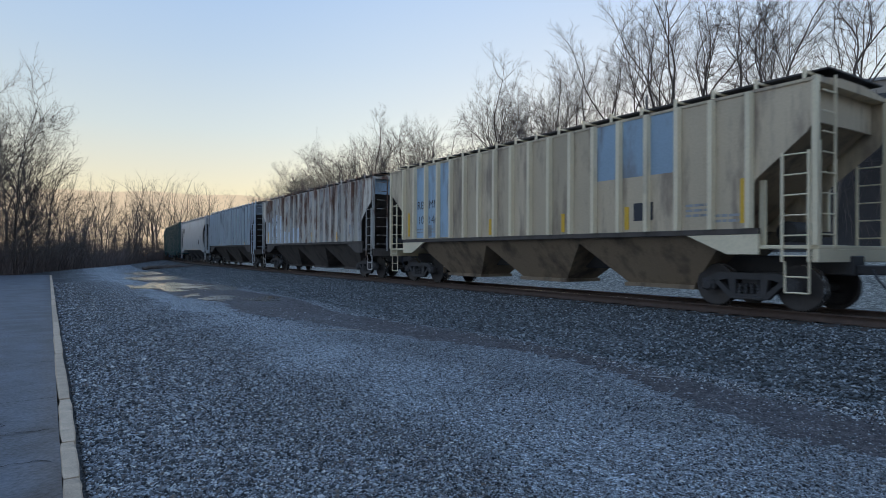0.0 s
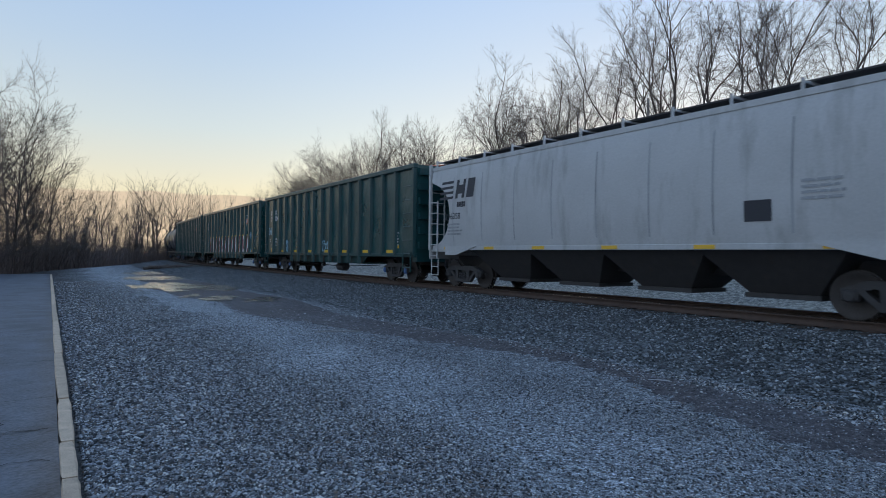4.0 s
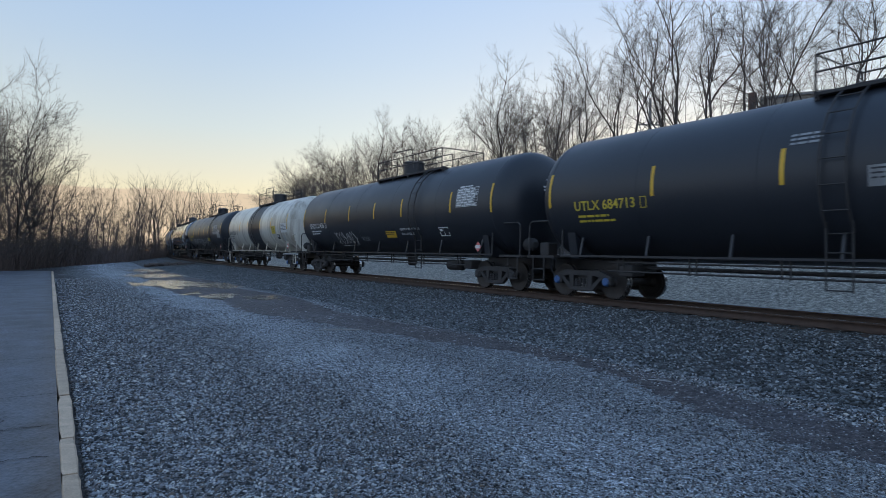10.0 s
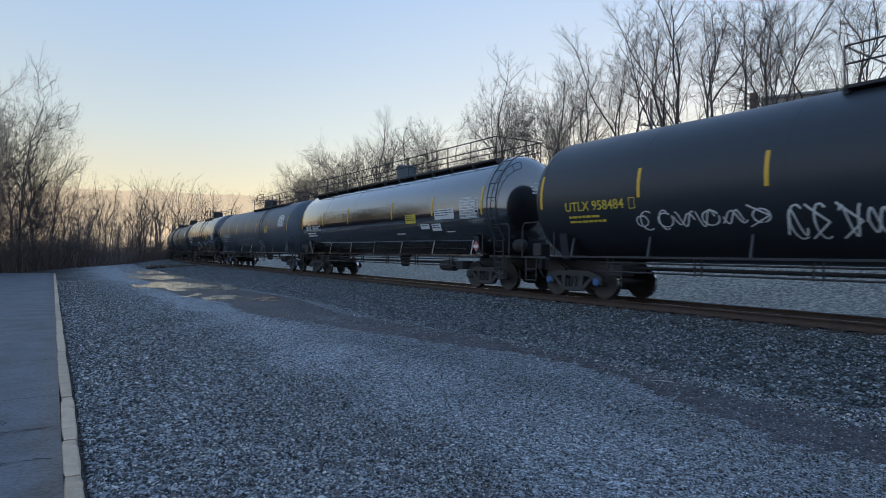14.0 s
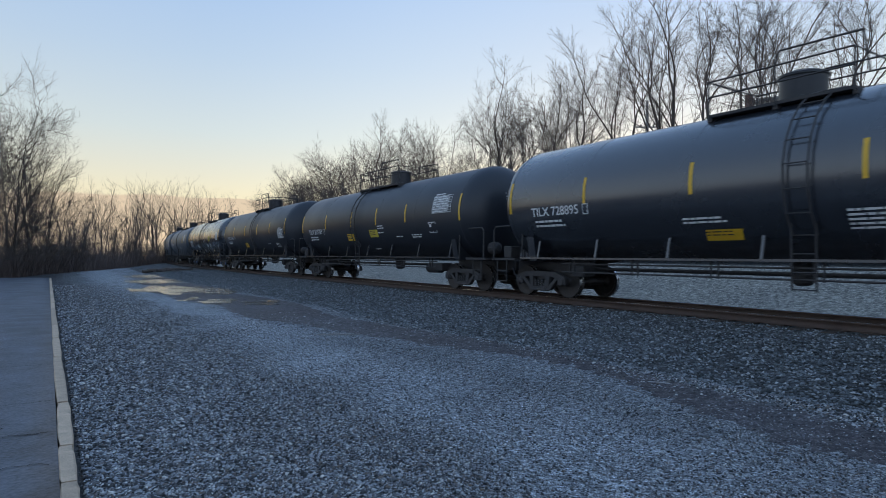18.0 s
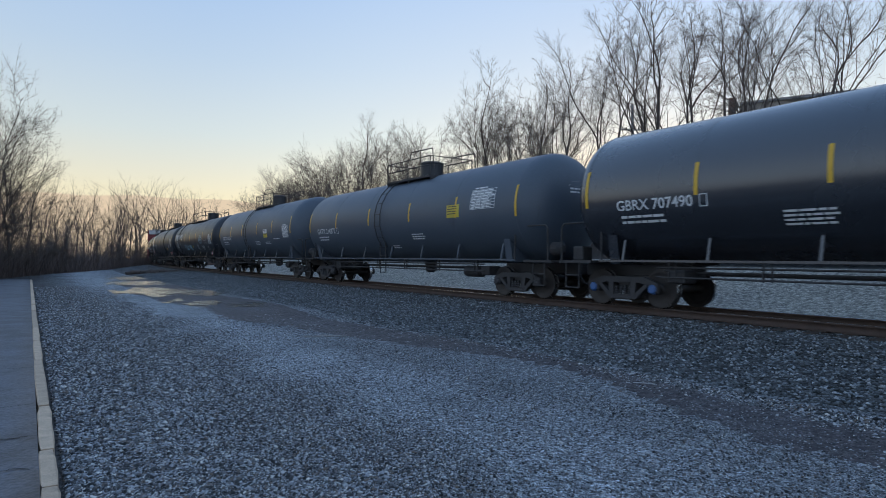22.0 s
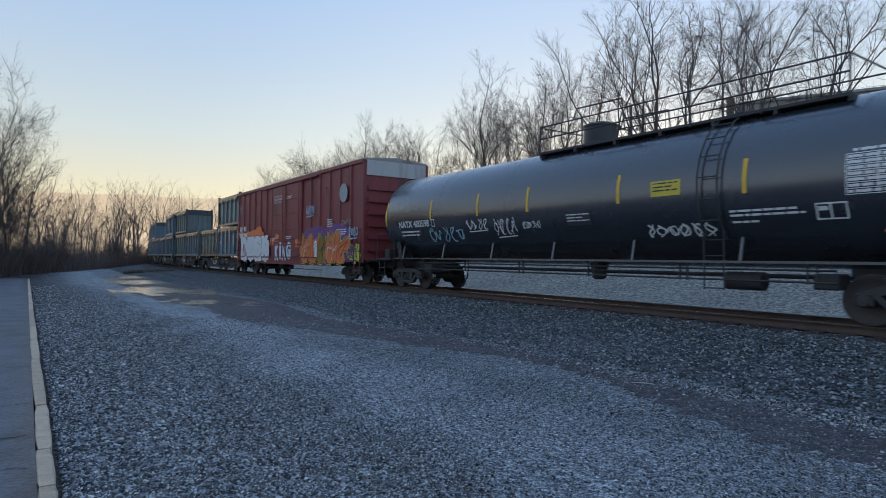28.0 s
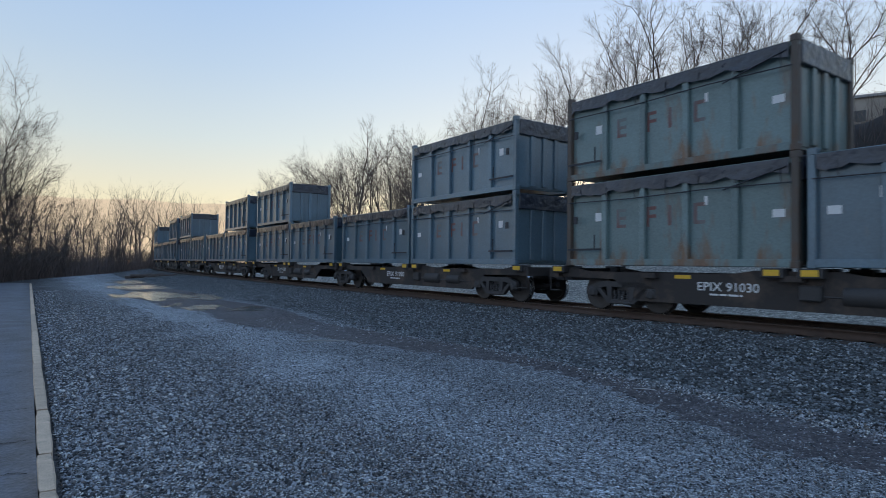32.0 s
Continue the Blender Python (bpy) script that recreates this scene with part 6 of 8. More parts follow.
def flat_car(a, b, lead):
    c, h = (a + b) / 2, (b - a) / 2
    car = thing("container_flat_car", "rusty dark brown flat car that carries containers, with yellow corner brackets", "flat car", group="container flats of the train")
    part("centre_sill", MB().prism([(-h - 0.2, 0.72), (-h + 3.0, 0.72), (-h + 3.8, 0.40), (h - 3.8, 0.40), (h - 3.0, 0.72), (h + 0.2, 0.72), (h + 0.2, 0.96), (-h - 0.2, 0.96)], "y", -0.32, 0.32), UNDER_DARK, car)
    for s in (-1, 1):
        part("side_beam", MB().prism([(-h + 1.9, 0.80), (-h + 2.6, 0.30), (h - 2.6, 0.30), (h - 1.9, 0.80), (h, 0.82), (h, 1.06), (h - 0.6, 1.06), (h - 1.1, 0.98), (1.3, 0.98), (0.8, 1.06), (-0.8, 1.06), (-1.3, 0.98), (-h + 1.1, 0.98), (-h + 0.6, 1.06), (-h, 1.06), (-h, 0.82)], "y", min(s * 1.02, s * 1.10), max(s * 1.02, s * 1.10)), UNDER_DARK, car)
    for x in (-h + 0.15, -0.35, 0.35, h - 0.15):
        for s in (-1, 1):
            br = part("corner_bracket", MB().box(x - 0.22, x + 0.22, min(s * 0.9, s * 1.30), max(s * 0.9, s * 1.30), 0.93, 1.12, 0.015), STEEL_DARK, car)
            part("yellow_plate", MB().box(x - 0.15, x + 0.15, min(s * 1.302, s * 1.312), max(s * 1.302, s * 1.312), 0.97, 1.09), YELLOW, br)
    for x in (-2.4, 2.2):
        part("reflector_strip", MB().box(x - 0.2, x + 0.2, -1.112, -1.102, 0.86, 0.94), YELLOW, car)
    for x in (-h + 3.0, 0, h - 3.0):
        part("cross_beam", MB().box(x - 0.2, x + 0.2, -1.25, 1.25, 0.86, 0.965), UNDER_DARK, car)
    part("air_tank", MB().lathe([(-0.5, 0.1), (-0.45, 0.2), (0.45, 0.2), (0.5, 0.1)], "x", 14, (1.3, -1.0, 0.62)), STEEL_DARK, car, smooth=True)
    part("air_tank", MB().lathe([(-0.4, 0.1), (-0.35, 0.18), (0.35, 0.18), (0.4, 0.1)], "x", 14, (2.6, -1.0, 0.60)), STEEL_DARK, car, smooth=True)
    part("valve_gear", MB().box(0.1, 0.5, -1.2, -0.8, 0.5, 0.8, 0.03).rod((0.5, -1.1, 0.6), (3.6, -1.1, 0.55), 0.02, 5), STEEL_DARK, car)
    t = MB()
    letters(t, flat_side(1.108), "EPIX", -2.05, 0.62, 0.26, 0.010, 0.58), letters(t, flat_side(1.108), "91030", -1.38, 0.62, 0.26, 0.010, 0.70)
    lines(t, flat_side(1.108), -1.75, 0.56, 0.9, 1, 0.04, 0.08, 3)
    part("stencil_lettering", t, WHITE, car)
    for s in (1, -1):
        part("end_sill", MB().box(min(s * (h - 0.1), s * (h + 0.25)), max(s * (h - 0.1), s * (h + 0.25)), -1.2, 1.2, 0.80, 1.06), UNDER_DARK, car)
        part("end_grip", MB().pipe([(s * (h + 0.2), -1.2, 1.06), (s * (h + 0.2), -1.2, 0.45), (s * (h - 0.2), -1.2, 0.45)], 0.016, 5), STEEL_DARK, car)
    # pairs share the bogie between them: the leading unit carries it
    if lead:
        bogie(car, h - 1.4), bogie(car, -h + 0.05)
    else:
        bogie(car, -h + 2.1)
    shared("coupler", COUPLER, STEEL_DARK, car, pose((1 if lead else -1) * (h + 0.52), 0, 0, 0, 0, 0 if lead else 180))
    return finish_car(car, c, h - 0.95)


UNDER_DARK = paint("flat_car_brown", (0.038, 0.032, 0.030), 0.8, (0.09, 0.065, 0.05), 0.5, 1)


# ---------------------------------------------------------------- the train, from the front
hopper_car(1.0, 16.4, "beige covered hopper with end slopes coloured dark for shade", BEIGE, BEIGE_POST, strips=((-4, 1.75, 0.7),))
hopper_car(18.2, 34.5, "weathered beige covered hopper with light blue repainted patches", BEIGE, BEIGE_POST, 18, under=UNDER_BEIGE,
           patches=((-6.05, -3.69, 1.68, 4.3, SKY_PAINT), (2.90, 5.22, 2.95, 4.32, SKY_PAINT)),
           marks=(("RB", -5.98, 2.75, 0.42, BLACK_MARK), ("MN", -5.17, 2.75, 0.42, BLACK_MARK), ("10", -5.92, 2.2, 0.42, BLACK_MARK), ("146", -5.19, 2.2, 0.40, BLACK_MARK), ("#2", -5.98, 2.02, 0.6, GREY_MARK), ("#2", -5.17, 2.02, 0.6, GREY_MARK),
                  ("box", 4.05, 1.9, 0.5, BLACK_MARK), ("#3", 5.45, 2.2, 0.6, GREY_MARK), ("#2", 6.0, 1.95, 0.8, GREY_MARK), ("box", -5.5, 1.72, 0.4, GREY_MARK)),
           strips=((3.85, 1.70, 0.55), (6.75, 1.75, 0.9), (1.7, 1.70, 0.5), (-1.5, 1.70, 0.5), (-6.6, 1.75, 0.9)))
hopper_car(36.0, 52.15, "rust-streaked pale covered hopper with whitewashed lower patches", RUSTY_WHITE, RUSTY_POST, 19, end_mat=UNDER, top_mat=SKY_PAINT,
           patches=((-6.75, -6.12, 1.68, 3.0, PATCH_PALE), (-6.0, -5.36, 1.68, 3.25, PATCH_PALE), (-5.24, -4.61, 1.68, 3.4, PATCH_PALE), (-4.48, -3.85, 1.68, 3.3, PATCH_PALE), (-3.72, -3.09, 1.68, 2.35, PATCH_PALE), (-2.96, -2.33, 1.68, 2.3, PATCH_PALE), (-2.2, -1.57, 1.68, 2.5, PATCH_PALE), (-1.45, -0.82, 1.68, 2.5, PATCH_PALE)),
           marks=(("RB", -5.97, 2.75, 0.38, BLACK_MARK), ("MN", -5.21, 2.75, 0.38, BLACK_MARK), ("10", -5.92, 2.3, 0.34, BLACK_MARK), ("04", -5.18, 2.3, 0.34, BLACK_MARK), ("3", -4.40, 2.3, 0.34, BLACK_MARK), ("#2", -5.97, 2.05, 0.55, GREY_MARK), ("#2", -5.21, 2.05, 0.5, GREY_MARK), ("box", 5.6, 2.0, 0.5, GREY_MARK)),
           strips=((-6.75, 1.70, 0.7), (-2.6, 1.70, 0.45), (0.8, 1.70, 0.5), (4.2, 1.7, 0.4)))
hopper_car(54.0, 69.4, "faded blue-grey covered hopper with grime and dark lettering", SLATE, SLATE_POST, 17,
           end_mat=UNDER, patches=((2.9, 3.3, 1.66, 1.80, YELLOW), (4.9, 5.3, 1.66, 1.80, YELLOW), (6.0, 6.22, 2.15, 2.28, YELLOW), (6.0, 6.22, 1.82, 2.13, WHITE), (6.0, 6.22, 1.66, 1.80, YELLOW), (0.8, 1.15, 1.66, 1.78, YELLOW), (-1.2, -0.9, 1.66, 1.78, YELLOW), (-3.2, -2.9, 1.66, 1.78, YELLOW), (-5.2, -5.0, 3.2, 4.0, BLACK_MARK), (-4.3, -4.1, 3.2, 4.0, BLACK_MARK)),
           marks=(("rows", 1.25, 2.05, 1.15, BLACK_MARK), ("17", -5.4, 2.75, 0.36, BLACK_MARK), ("89", -4.3, 2.75, 0.36, BLACK_MARK), ("#2", -1.6, 2.0, 0.7, BLACK_MARK)),
           tags=((-1.9, 1.8, 1.0, 0.6, 4, 6, BLACK_MARK, 0.06),),
           strips=((-6.0, 1.68, 0.6), (-2.4, 1.66, 0.14), (1.2, 1.66, 0.14)))
hopper_car(70.8, 86.9, "pale grey round-sided covered hopper with yellow sill marks", PALE_GREY, PALE_GREY, 12, curved=True, bays=(-4.2, -1.4, 1.4, 4.2), under=STEEL_DARK,
           marks=(("bars", -7.3, 3.05, 1.5, BLACK_MARK), ("blocks", -6.2, 2.75, 0.18, BLACK_MARK), ("296358", -6.9, 2.35, 0.3, BLACK_MARK), ("#4", -6.8, 2.2, 0.9, GREY_MARK), ("box", 3.9, 1.85, 0.5, BLACK_MARK), ("#4", 5.0, 2.6, 0.8, GREY_MARK)),
           strips=((-6.8, 0, 0), (-4.5, 0, 0), (-2.2, 0, 0), (0.4, 0, 0), (3.0, 0, 0), (5.6, 0, 0)), top=4.30)
gondola_car(87.8, 106.65, "dark green high-sided gondola with small pale scrawls", ("IW", "XX", "22", "0048", "213600", "72400"), seed=2,
            tags=((-8.9, 2.2, 0.6, 0.5, 4, 3, CYAN, 0.05), (-6.0, 1.15, 0.9, 0.8, 4, 8, CYAN, 0.06), (-0.3, 1.2, 1.3, 0.6, 4, 5, CYAN, 0.06)), shield=False)
gondola_car(108.0, 127.05, "dark green high-sided gondola with large white and maroon graffiti letters", ("IW", "XX", "22", "0041", "213100", "72900"), seed=5, word=("THATSALAKIDA", 2, 1.15, 1.22),
            tags=((6.45, 2.05, 0.9, 0.5, 4, 3, CYAN, 0.05), (6.7, 1.15, 0.6, 0.25, 4, 8, CYAN, 0.04)))
gondola_car(128.12, 147.16, "dark green high-sided gondola with dented panels", ("IW", "XX", "22", "0056", "213100", "72900"), seed=9, tags=((8.0, 1.4, 0.5, 0.3, 3, 3, GREY_MARK, 0.03), (-3.6, 2.3, 0.1, 1.6, 1, 4, GREY_MARK, 0.03)))
tank_car(149.05, 163.42, "black tank car with yellow reflector strips", BLACK_PAINT, 1.72, BLUE_CAP, dome=1.27, walk_len=4.2, walk_at=1.4, ladder_at=-0.03, marks="UTLX 684713", mark_mat=YELLOW_MARK, stripes=(-3.84, -0.93, 1.54, 4.39,),
         data=(("table", 5.94, 1.88, 1.21, 0.90), ("yellow", 1.82, 2.35, 0.82, 0.35), ("lines", 1.54, 2.12, 1.73, 0.15), ("lines", 1.55, 1.66, 1.61, 0.38), ("grey", 0.49, 2.37, 0.69, 0.36), ("lines", -0.83, 3.19, 0.68, 0.30),), seed=1)
tank_car(166.03, 182.48, "black tank car with pale stencilled lines", BLACK_PAINT, 1.74, STEEL_DARK, dome=0.49, walk_len=5.2, walk_at=1.6, ladder_at=3.43, marks="SHQX 51436", mark_mat=WHITE, stripes=(-5.26, -2.43, 0.13, 2.50, 5.94),
         data=(("orange", 0.88, 1.69, 0.84, 0.30), ("table", 6.3, 2.7, 1.2, 0.62), ("placard", 7.3, 1.2, 0, 0), ("box", 5.0, 1.7, 0.6, 0.35),), words=(("LIQUEFIED PETROLEUM GAS", 2.17, 2.00, 0.12, WHITE), ("NON-ODORIZED", 2.23, 1.80, 0.13, WHITE),),
         tags=((-4.34, 1.36, 2.30, 0.70, 6, 21, WHITE, 0.030), (-1.60, 1.59, 0.82, 0.20, 5, 5, GREY_MARK, 0.020),), seed=2)
tank_car(185.47, 199.50, "dirty white tank car with a broad black band round the middle", WHITE_TANK, 1.72, BLUE_CAP, dome=0.33, walk_len=3.2, walk_at=0.2, ladder_at=-0.34, marks="DPRX 259635", mark_mat=BLACK_MARK, stripes=(-3.78, -1.67, 1.43, 3.89),
         data=(("white", 5.90, 2.22, 1.07, 0.55), ("yellow", 4.04, 2.19, 0.74, 0.46), ("black", 4.92, 1.82, 0.51, 0.30), ("placard", 6.78, 1.25, 0, 0), ("lines", 0.59, 1.45, 0.82, 0.32),), band=(-1.49, 1.38), frame_mat=WHITE_TANK, end_shield=True, number_u=0.2, seed=3)
tank_car(202.62, 219.31, "black tank car with long white graffiti low on its side", BLACK_PAINT, 1.73, BLUE_CAP, dome=0.53, walk_len=5.2, walk_at=1.6, ladder_at=4.03, marks="UTLX 958484", mark_mat=YELLOW_MARK, stripes=(-5.03, -2.02, 0.66, 2.8, 4.91,),
         data=(("table", 6.84, 2.15, 1.14, 0.59), ("grey", 5.00, 2.46, 1.79, 0.78), ("yellow", 2.20, 1.87, 0.91, 0.34), ("placard", 7.67, 1.25, 0, 0),),
         tags=((-5.23, 1.69, 3.24, 0.53, 6, 31, WHITE, 0.040), (-1.84, 1.35, 1.87, 0.83, 4, 33, WHITE, 0.050), (0.16, 1.54, 1.28, 0.59, 3, 34, WHITE, 0.030), (1.68, 1.53, 0.84, 0.68, 2, 35, WHITE, 0.030),), seed=4)
tank_car(222.13, 238.56, "glossy black tank car with a railed walkway along its whole top", GLOSS_BLACK, 1.72, STEEL_DARK, dome=0.29, walk_len=16.0, walk_at=0.0, ladder_at=8.84, marks="IARX 58631", mark_mat=WHITE, stripes=(-5.22, -2.19, 2.15, 5.23,),
         data=(("table", 6.98, 2.34, 1.05, 0.61), ("yellow", 3.26, 2.30, 0.78, 0.34), ("white", 5.39, 2.37, 1.24, 0.36), ("white", 4.32, 2.05, 0.60, 0.19), ("white", 5.10, 1.96, 0.59, 0.27), ("lines", 2.33, 1.82, 0.85, 0.10), ("lines", 5.99, 1.82, 0.59, 0.11), ("placard", 7.70, 1.25, 0, 0),), hoop=0.0, number_u=0.6, housing=GREY_PAINT, seed=5)
tank_car(241.36, 259.05, "blue-grey tank car with grey shaded graffiti", GREY_PAINT, 1.66, BLUE_CAP, dome=-0.10, walk_len=7.6, walk_at=2.8, ladder_at=3.51, marks="GATX 215548", mark_mat=WHITE, stripes=(-6.01, -3.32, -0.69, 2.13,),
         data=(("table", 7.0, 2.7, 1.2, 0.62), ("yellow", 4.2, 2.4, 0.5, 0.4),),
         tags=((-3.47, 1.42, 4.94, 0.78, 8, 41, GREY_MARK, 0.080), (2.17, 1.44, 1.03, 0.47, 5, 42, PATCH_PALE, 0.040),), seed=6)
tank_car(261.86, 276.60, "black tank car with white stencilled data panels", SATIN_BLACK, 1.72, STEEL_DARK, dome=0.09, walk_len=2.9, walk_at=0.0, ladder_at=0.81, marks="TILX 728895", mark_mat=WHITE, stripes=(-4.45, -1.39, 1.91, 4.33,),
         data=(("table", 6.12, 2.19, 1.04, 0.61), ("yellow", 3.21, 2.26, 0.78, 0.32), ("orange", -1.27, 1.42, 0.82, 0.29), ("lines", -1.68, 1.77, 1.04, 0.24), ("lines", 1.57, 1.57, 1.01, 0.45), ("lines", 3.35, 1.76, 0.75, 0.22), ("lines", 4.66, 1.90, 0.80, 0.15), ("box", 5.81, 1.69, 0.56, 0.33),), seed=7)
tank_car(279.34, 294.18, "black tank car with two orange panels on its side", BLACK_PAINT, 1.67, STEEL_DARK, dome=0.45, walk_len=3.6, walk_at=0.1, ladder_at=-0.89, marks="TILX 255783", mark_mat=WHITE, stripes=(-4.25, -1.25, 1.25, 3.75,),
         data=(("yellow", 0.54, 1.94, 0.76, 0.33), ("orange", -1.85, 1.81, 0.72, 0.34), ("lines", 1.35, 2.21, 0.66, 0.22), ("lines", 1.35, 2.03, 0.62, 0.12), ("lines", 2.82, 1.85, 0.62, 0.09), ("lines", 4.05, 1.77, 0.82, 0.21), ("lines", 0.34, 1.23, 0.60, 0.13), ("table", 5.7, 2.7, 1.2, 0.62), ("box", 5.4, 2.0, 0.5, 0.4),), seed=8)
tank_car(297.15, 311.88, "black tank car with a white data table and outlined sign", BLACK_PAINT, 1.72, STEEL_DARK, dome=0.13, walk_len=3.2, walk_at=0.2, ladder_at=0.46, marks="SHPX 213431", mark_mat=WHITE, stripes=(-4.55, -1.49, 1.6, 4.39,),
         data=(("table", 6.06, 2.19, 1.04, 0.53), ("orange", -1.87, 1.64, 0.73, 0.36), ("box", 5.29, 1.60, 0.59, 0.28), ("lines", 3.61, 1.77, 0.61, 0.11),), seed=9)
tank_car(314.50, 329.45, "satin black tank car with many white stencils", SATIN_BLACK, 1.72, BLUE_CAP, dome=1.12, walk_len=3.0, walk_at=0.6, ladder_at=-0.44, marks="GBRX 707490", mark_mat=WHITE, stripes=(-4.49, -1.92, 1.3, 4.32,),
         data=(("table", 6.14, 2.39, 1.11, 0.55), ("yellow", 3.10, 2.38, 0.69, 0.43), ("lines", 0.57, 2.18, 0.70, 0.26), ("lines", 1.96, 1.74, 0.76, 0.35), ("lines", 3.27, 1.61, 0.82, 0.49), ("lines", 4.98, 1.85, 0.74, 0.15), ("box", 6.34, 1.42, 0.61, 0.56), ("lines", -2.77, 1.67, 1.03, 0.42),), seed=10)
tank_car(332.17, 347.50, "blue-grey tank car with a plain side and white stencils", GREY_PAINT, 1.68, STEEL_DARK, dome=0.75, walk_len=3.2, walk_at=0.5, ladder_at=-0.51, marks="GATX 216872", mark_mat=WHITE, stripes=(-4.61, -1.44, 1.76, 4.70),
         data=(("lines", 1.79, 1.70, 1.00, 0.33), ("lines", 0.03, 1.36, 0.64, 0.21), ("table", 5.5, 2.7, 1.2, 0.62), ("yellow", 4.2, 2.5, 0.7, 0.42),), seed=11)
tank_car(350.14, 364.94, "blue-grey tank car with a white and yellow sign", GREY_PAINT, 1.74, STEEL_DARK, dome=0.68, walk_len=3.0, walk_at=0.3, ladder_at=-0.76, marks="GATX 216526", mark_mat=WHITE, stripes=(-4.41, -1.72, 1.46, 4.31,),
         data=(("white", 2.76, 2.55, 0.71, 0.23), ("yellow", 2.77, 2.30, 0.71, 0.23), ("table", 6.11, 2.23, 0.99, 0.62), ("lines", 4.40, 2.04, 1.15, 0.17), ("lines", 0.95, 1.81, 1.05, 0.29), ("lines", 2.88, 1.82, 1.01, 0.22),), seed=12)
tank_car(367.61, 384.30, "black tank car with pale graffiti and a white block emblem", BLACK_PAINT, 1.73, STEEL_DARK, dome=0.76, walk_len=5.4, walk_at=-0.6, ladder_at=-5.59, marks="PROX 36821", mark_mat=WHITE, stripes=(-5.05, -2.93, -0.67, 1.94, 4.84),
         data=(("table", 6.94, 2.17, 1.08, 0.64), ("box", 6.26, 1.68, 0.44, 0.31), ("yellow", 0.10, 1.90, 0.50, 0.19), ("placard", 7.74, 1.25, 0, 0),), words=(("LIQUEFIED PETROLEUM GAS", 5.17, 2.43, 0.09, WHITE), ("NON-ODORIZED", 5.44, 2.23, 0.11, WHITE),),
         tags=((-3.61, 1.76, 1.96, 0.47, 5, 51, CYAN, 0.060), (-1.34, 1.73, 1.22, 0.44, 4, 52, CYAN, 0.060), (2.14, 1.70, 0.84, 0.55, 3, 53, WHITE, 0.035), (3.28, 2.18, 1.28, 0.80, 5, 54, CYAN, 0.040), (3.90, 1.73, 1.14, 0.32, 4, 55, WHITE, 0.035),), emblem=(-8.01, -4.40, 2.68, 3.23), seed=13)
tank_car(387.02, 404.12, "black tank car with white lettering and a long railed walkway", BLACK_PAINT, 1.73, STEEL_DARK, dome=0.04, walk_len=8.0, walk_at=3.2, ladder_at=2.65, marks="DBUX 340144", mark_mat=WHITE, stripes=(-5.39, -2.09, 1.21, 3.03, 5.32,),
         data=(("table", 7.08, 2.20, 1.19, 0.73), ("orange", 3.39, 1.77, 1.04, 0.27), ("lines", 5.33, 2.04, 1.05, 0.27), ("placard", 7.75, 1.25, 0, 0),), seed=14)
tank_car(405.60, 423.10, "black tank car with white scrawls and a yellow panel", SATIN_BLACK, 1.67, STEEL_DARK, dome=0.40, walk_len=8.0, walk_at=3.0, ladder_at=4.69, marks="NATX 400598", mark_mat=WHITE, stripes=(-5.67, -3.05, -0.78, 2.37, 5.43,),
         data=(("yellow", 3.28, 2.56, 0.75, 0.34), ("black", 0.63, 2.00, 0.87, 0.35), ("lines", 5.08, 1.94, 1.57, 0.21), ("lines", 5.11, 1.81, 0.68, 0.11), ("box", 6.68, 1.87, 0.52, 0.32), ("table", 7.2, 2.3, 1.2, 0.7), ("placard", 7.9, 1.5, 0, 0),),
         tags=((-5.95, 1.62, 2.11, 0.57, 5, 61, CYAN, 0.035), (-3.69, 2.02, 1.16, 0.35, 4, 62, WHITE, 0.035), (-2.33, 1.81, 1.03, 0.53, 4, 63, WHITE, 0.035), (-1.06, 1.99, 0.78, 0.21, 4, 64, WHITE, 0.030), (3.02, 1.59, 1.70, 0.33, 6, 65, WHITE, 0.050),), seed=15)
box_car(425.21, 443.45)

BOXES = [container("blue-grey open-topped waste container under a tied black sheet", BOX_GREY, BOX_GREY, 1),
         container("grey-green open-topped waste container under a tied black sheet", BOX_GREEN, BOX_CORNER, 2),
         container("rust-stained open-topped waste container under a tied black sheet", BOX_RUST, BOX_CORNER, 3)]
_used = set()


def load_container(kind, c, z, half, at):
    """Puts a container on a flat car whose middle is at c, at metres forward of that middle."""
    ob = BOXES[kind] if kind not in _used else copy_thing(BOXES[kind], Matrix())
    _used.add(kind)
    LOADS.append((ob, c, half, Matrix.Translation((at, 0, z))))


LOADS = []
for _i in range(8):
    _a = (444.5 if _i % 2 == 0 else 457.7) + 27.03 * (_i // 2)
    flat_car(_a, _a + 12.45, _i % 2 == 0)
    _c, _half = _a + 6.225, 5.0
    _kinds = ((0, 1, 2), (0, 1, 1), (0, 0, 0), (0, 0, 0))[_i % 4] if _i < 4 else (0, 0, 0)
    if _i % 2 == 0:
        load_container(_kinds[0], _c, 1.12, _half, 2.95), load_container(_kinds[1], _c, 3.375, _half, 2.95), load_container(_kinds[2], _c, 1.12, _half, -3.15)
    else:
        load_container(_kinds[0], _c, 1.12, _half, 3.25), load_container(_kinds[1], _c, 1.12, _half, -2.85), load_container(_kinds[2], _c, 3.375, _half, -2.85)

# ---------------------------------------------------------------- yard: asphalt, kerb, puddles, damp strip
_E, _M = Vector((math.cos(radians(123.6)), math.sin(radians(123.6)), 0)), Vector((-math.sin(radians(123.6)), math.cos(radians(123.6)), 0))


def yard(a, k, z=0.0):
    """A point a metres along the kerb from the camera's foot and k metres to its asphalt side."""
    p = _E * float(a) + _M * float(k)
    return (p.x, p.y, z)


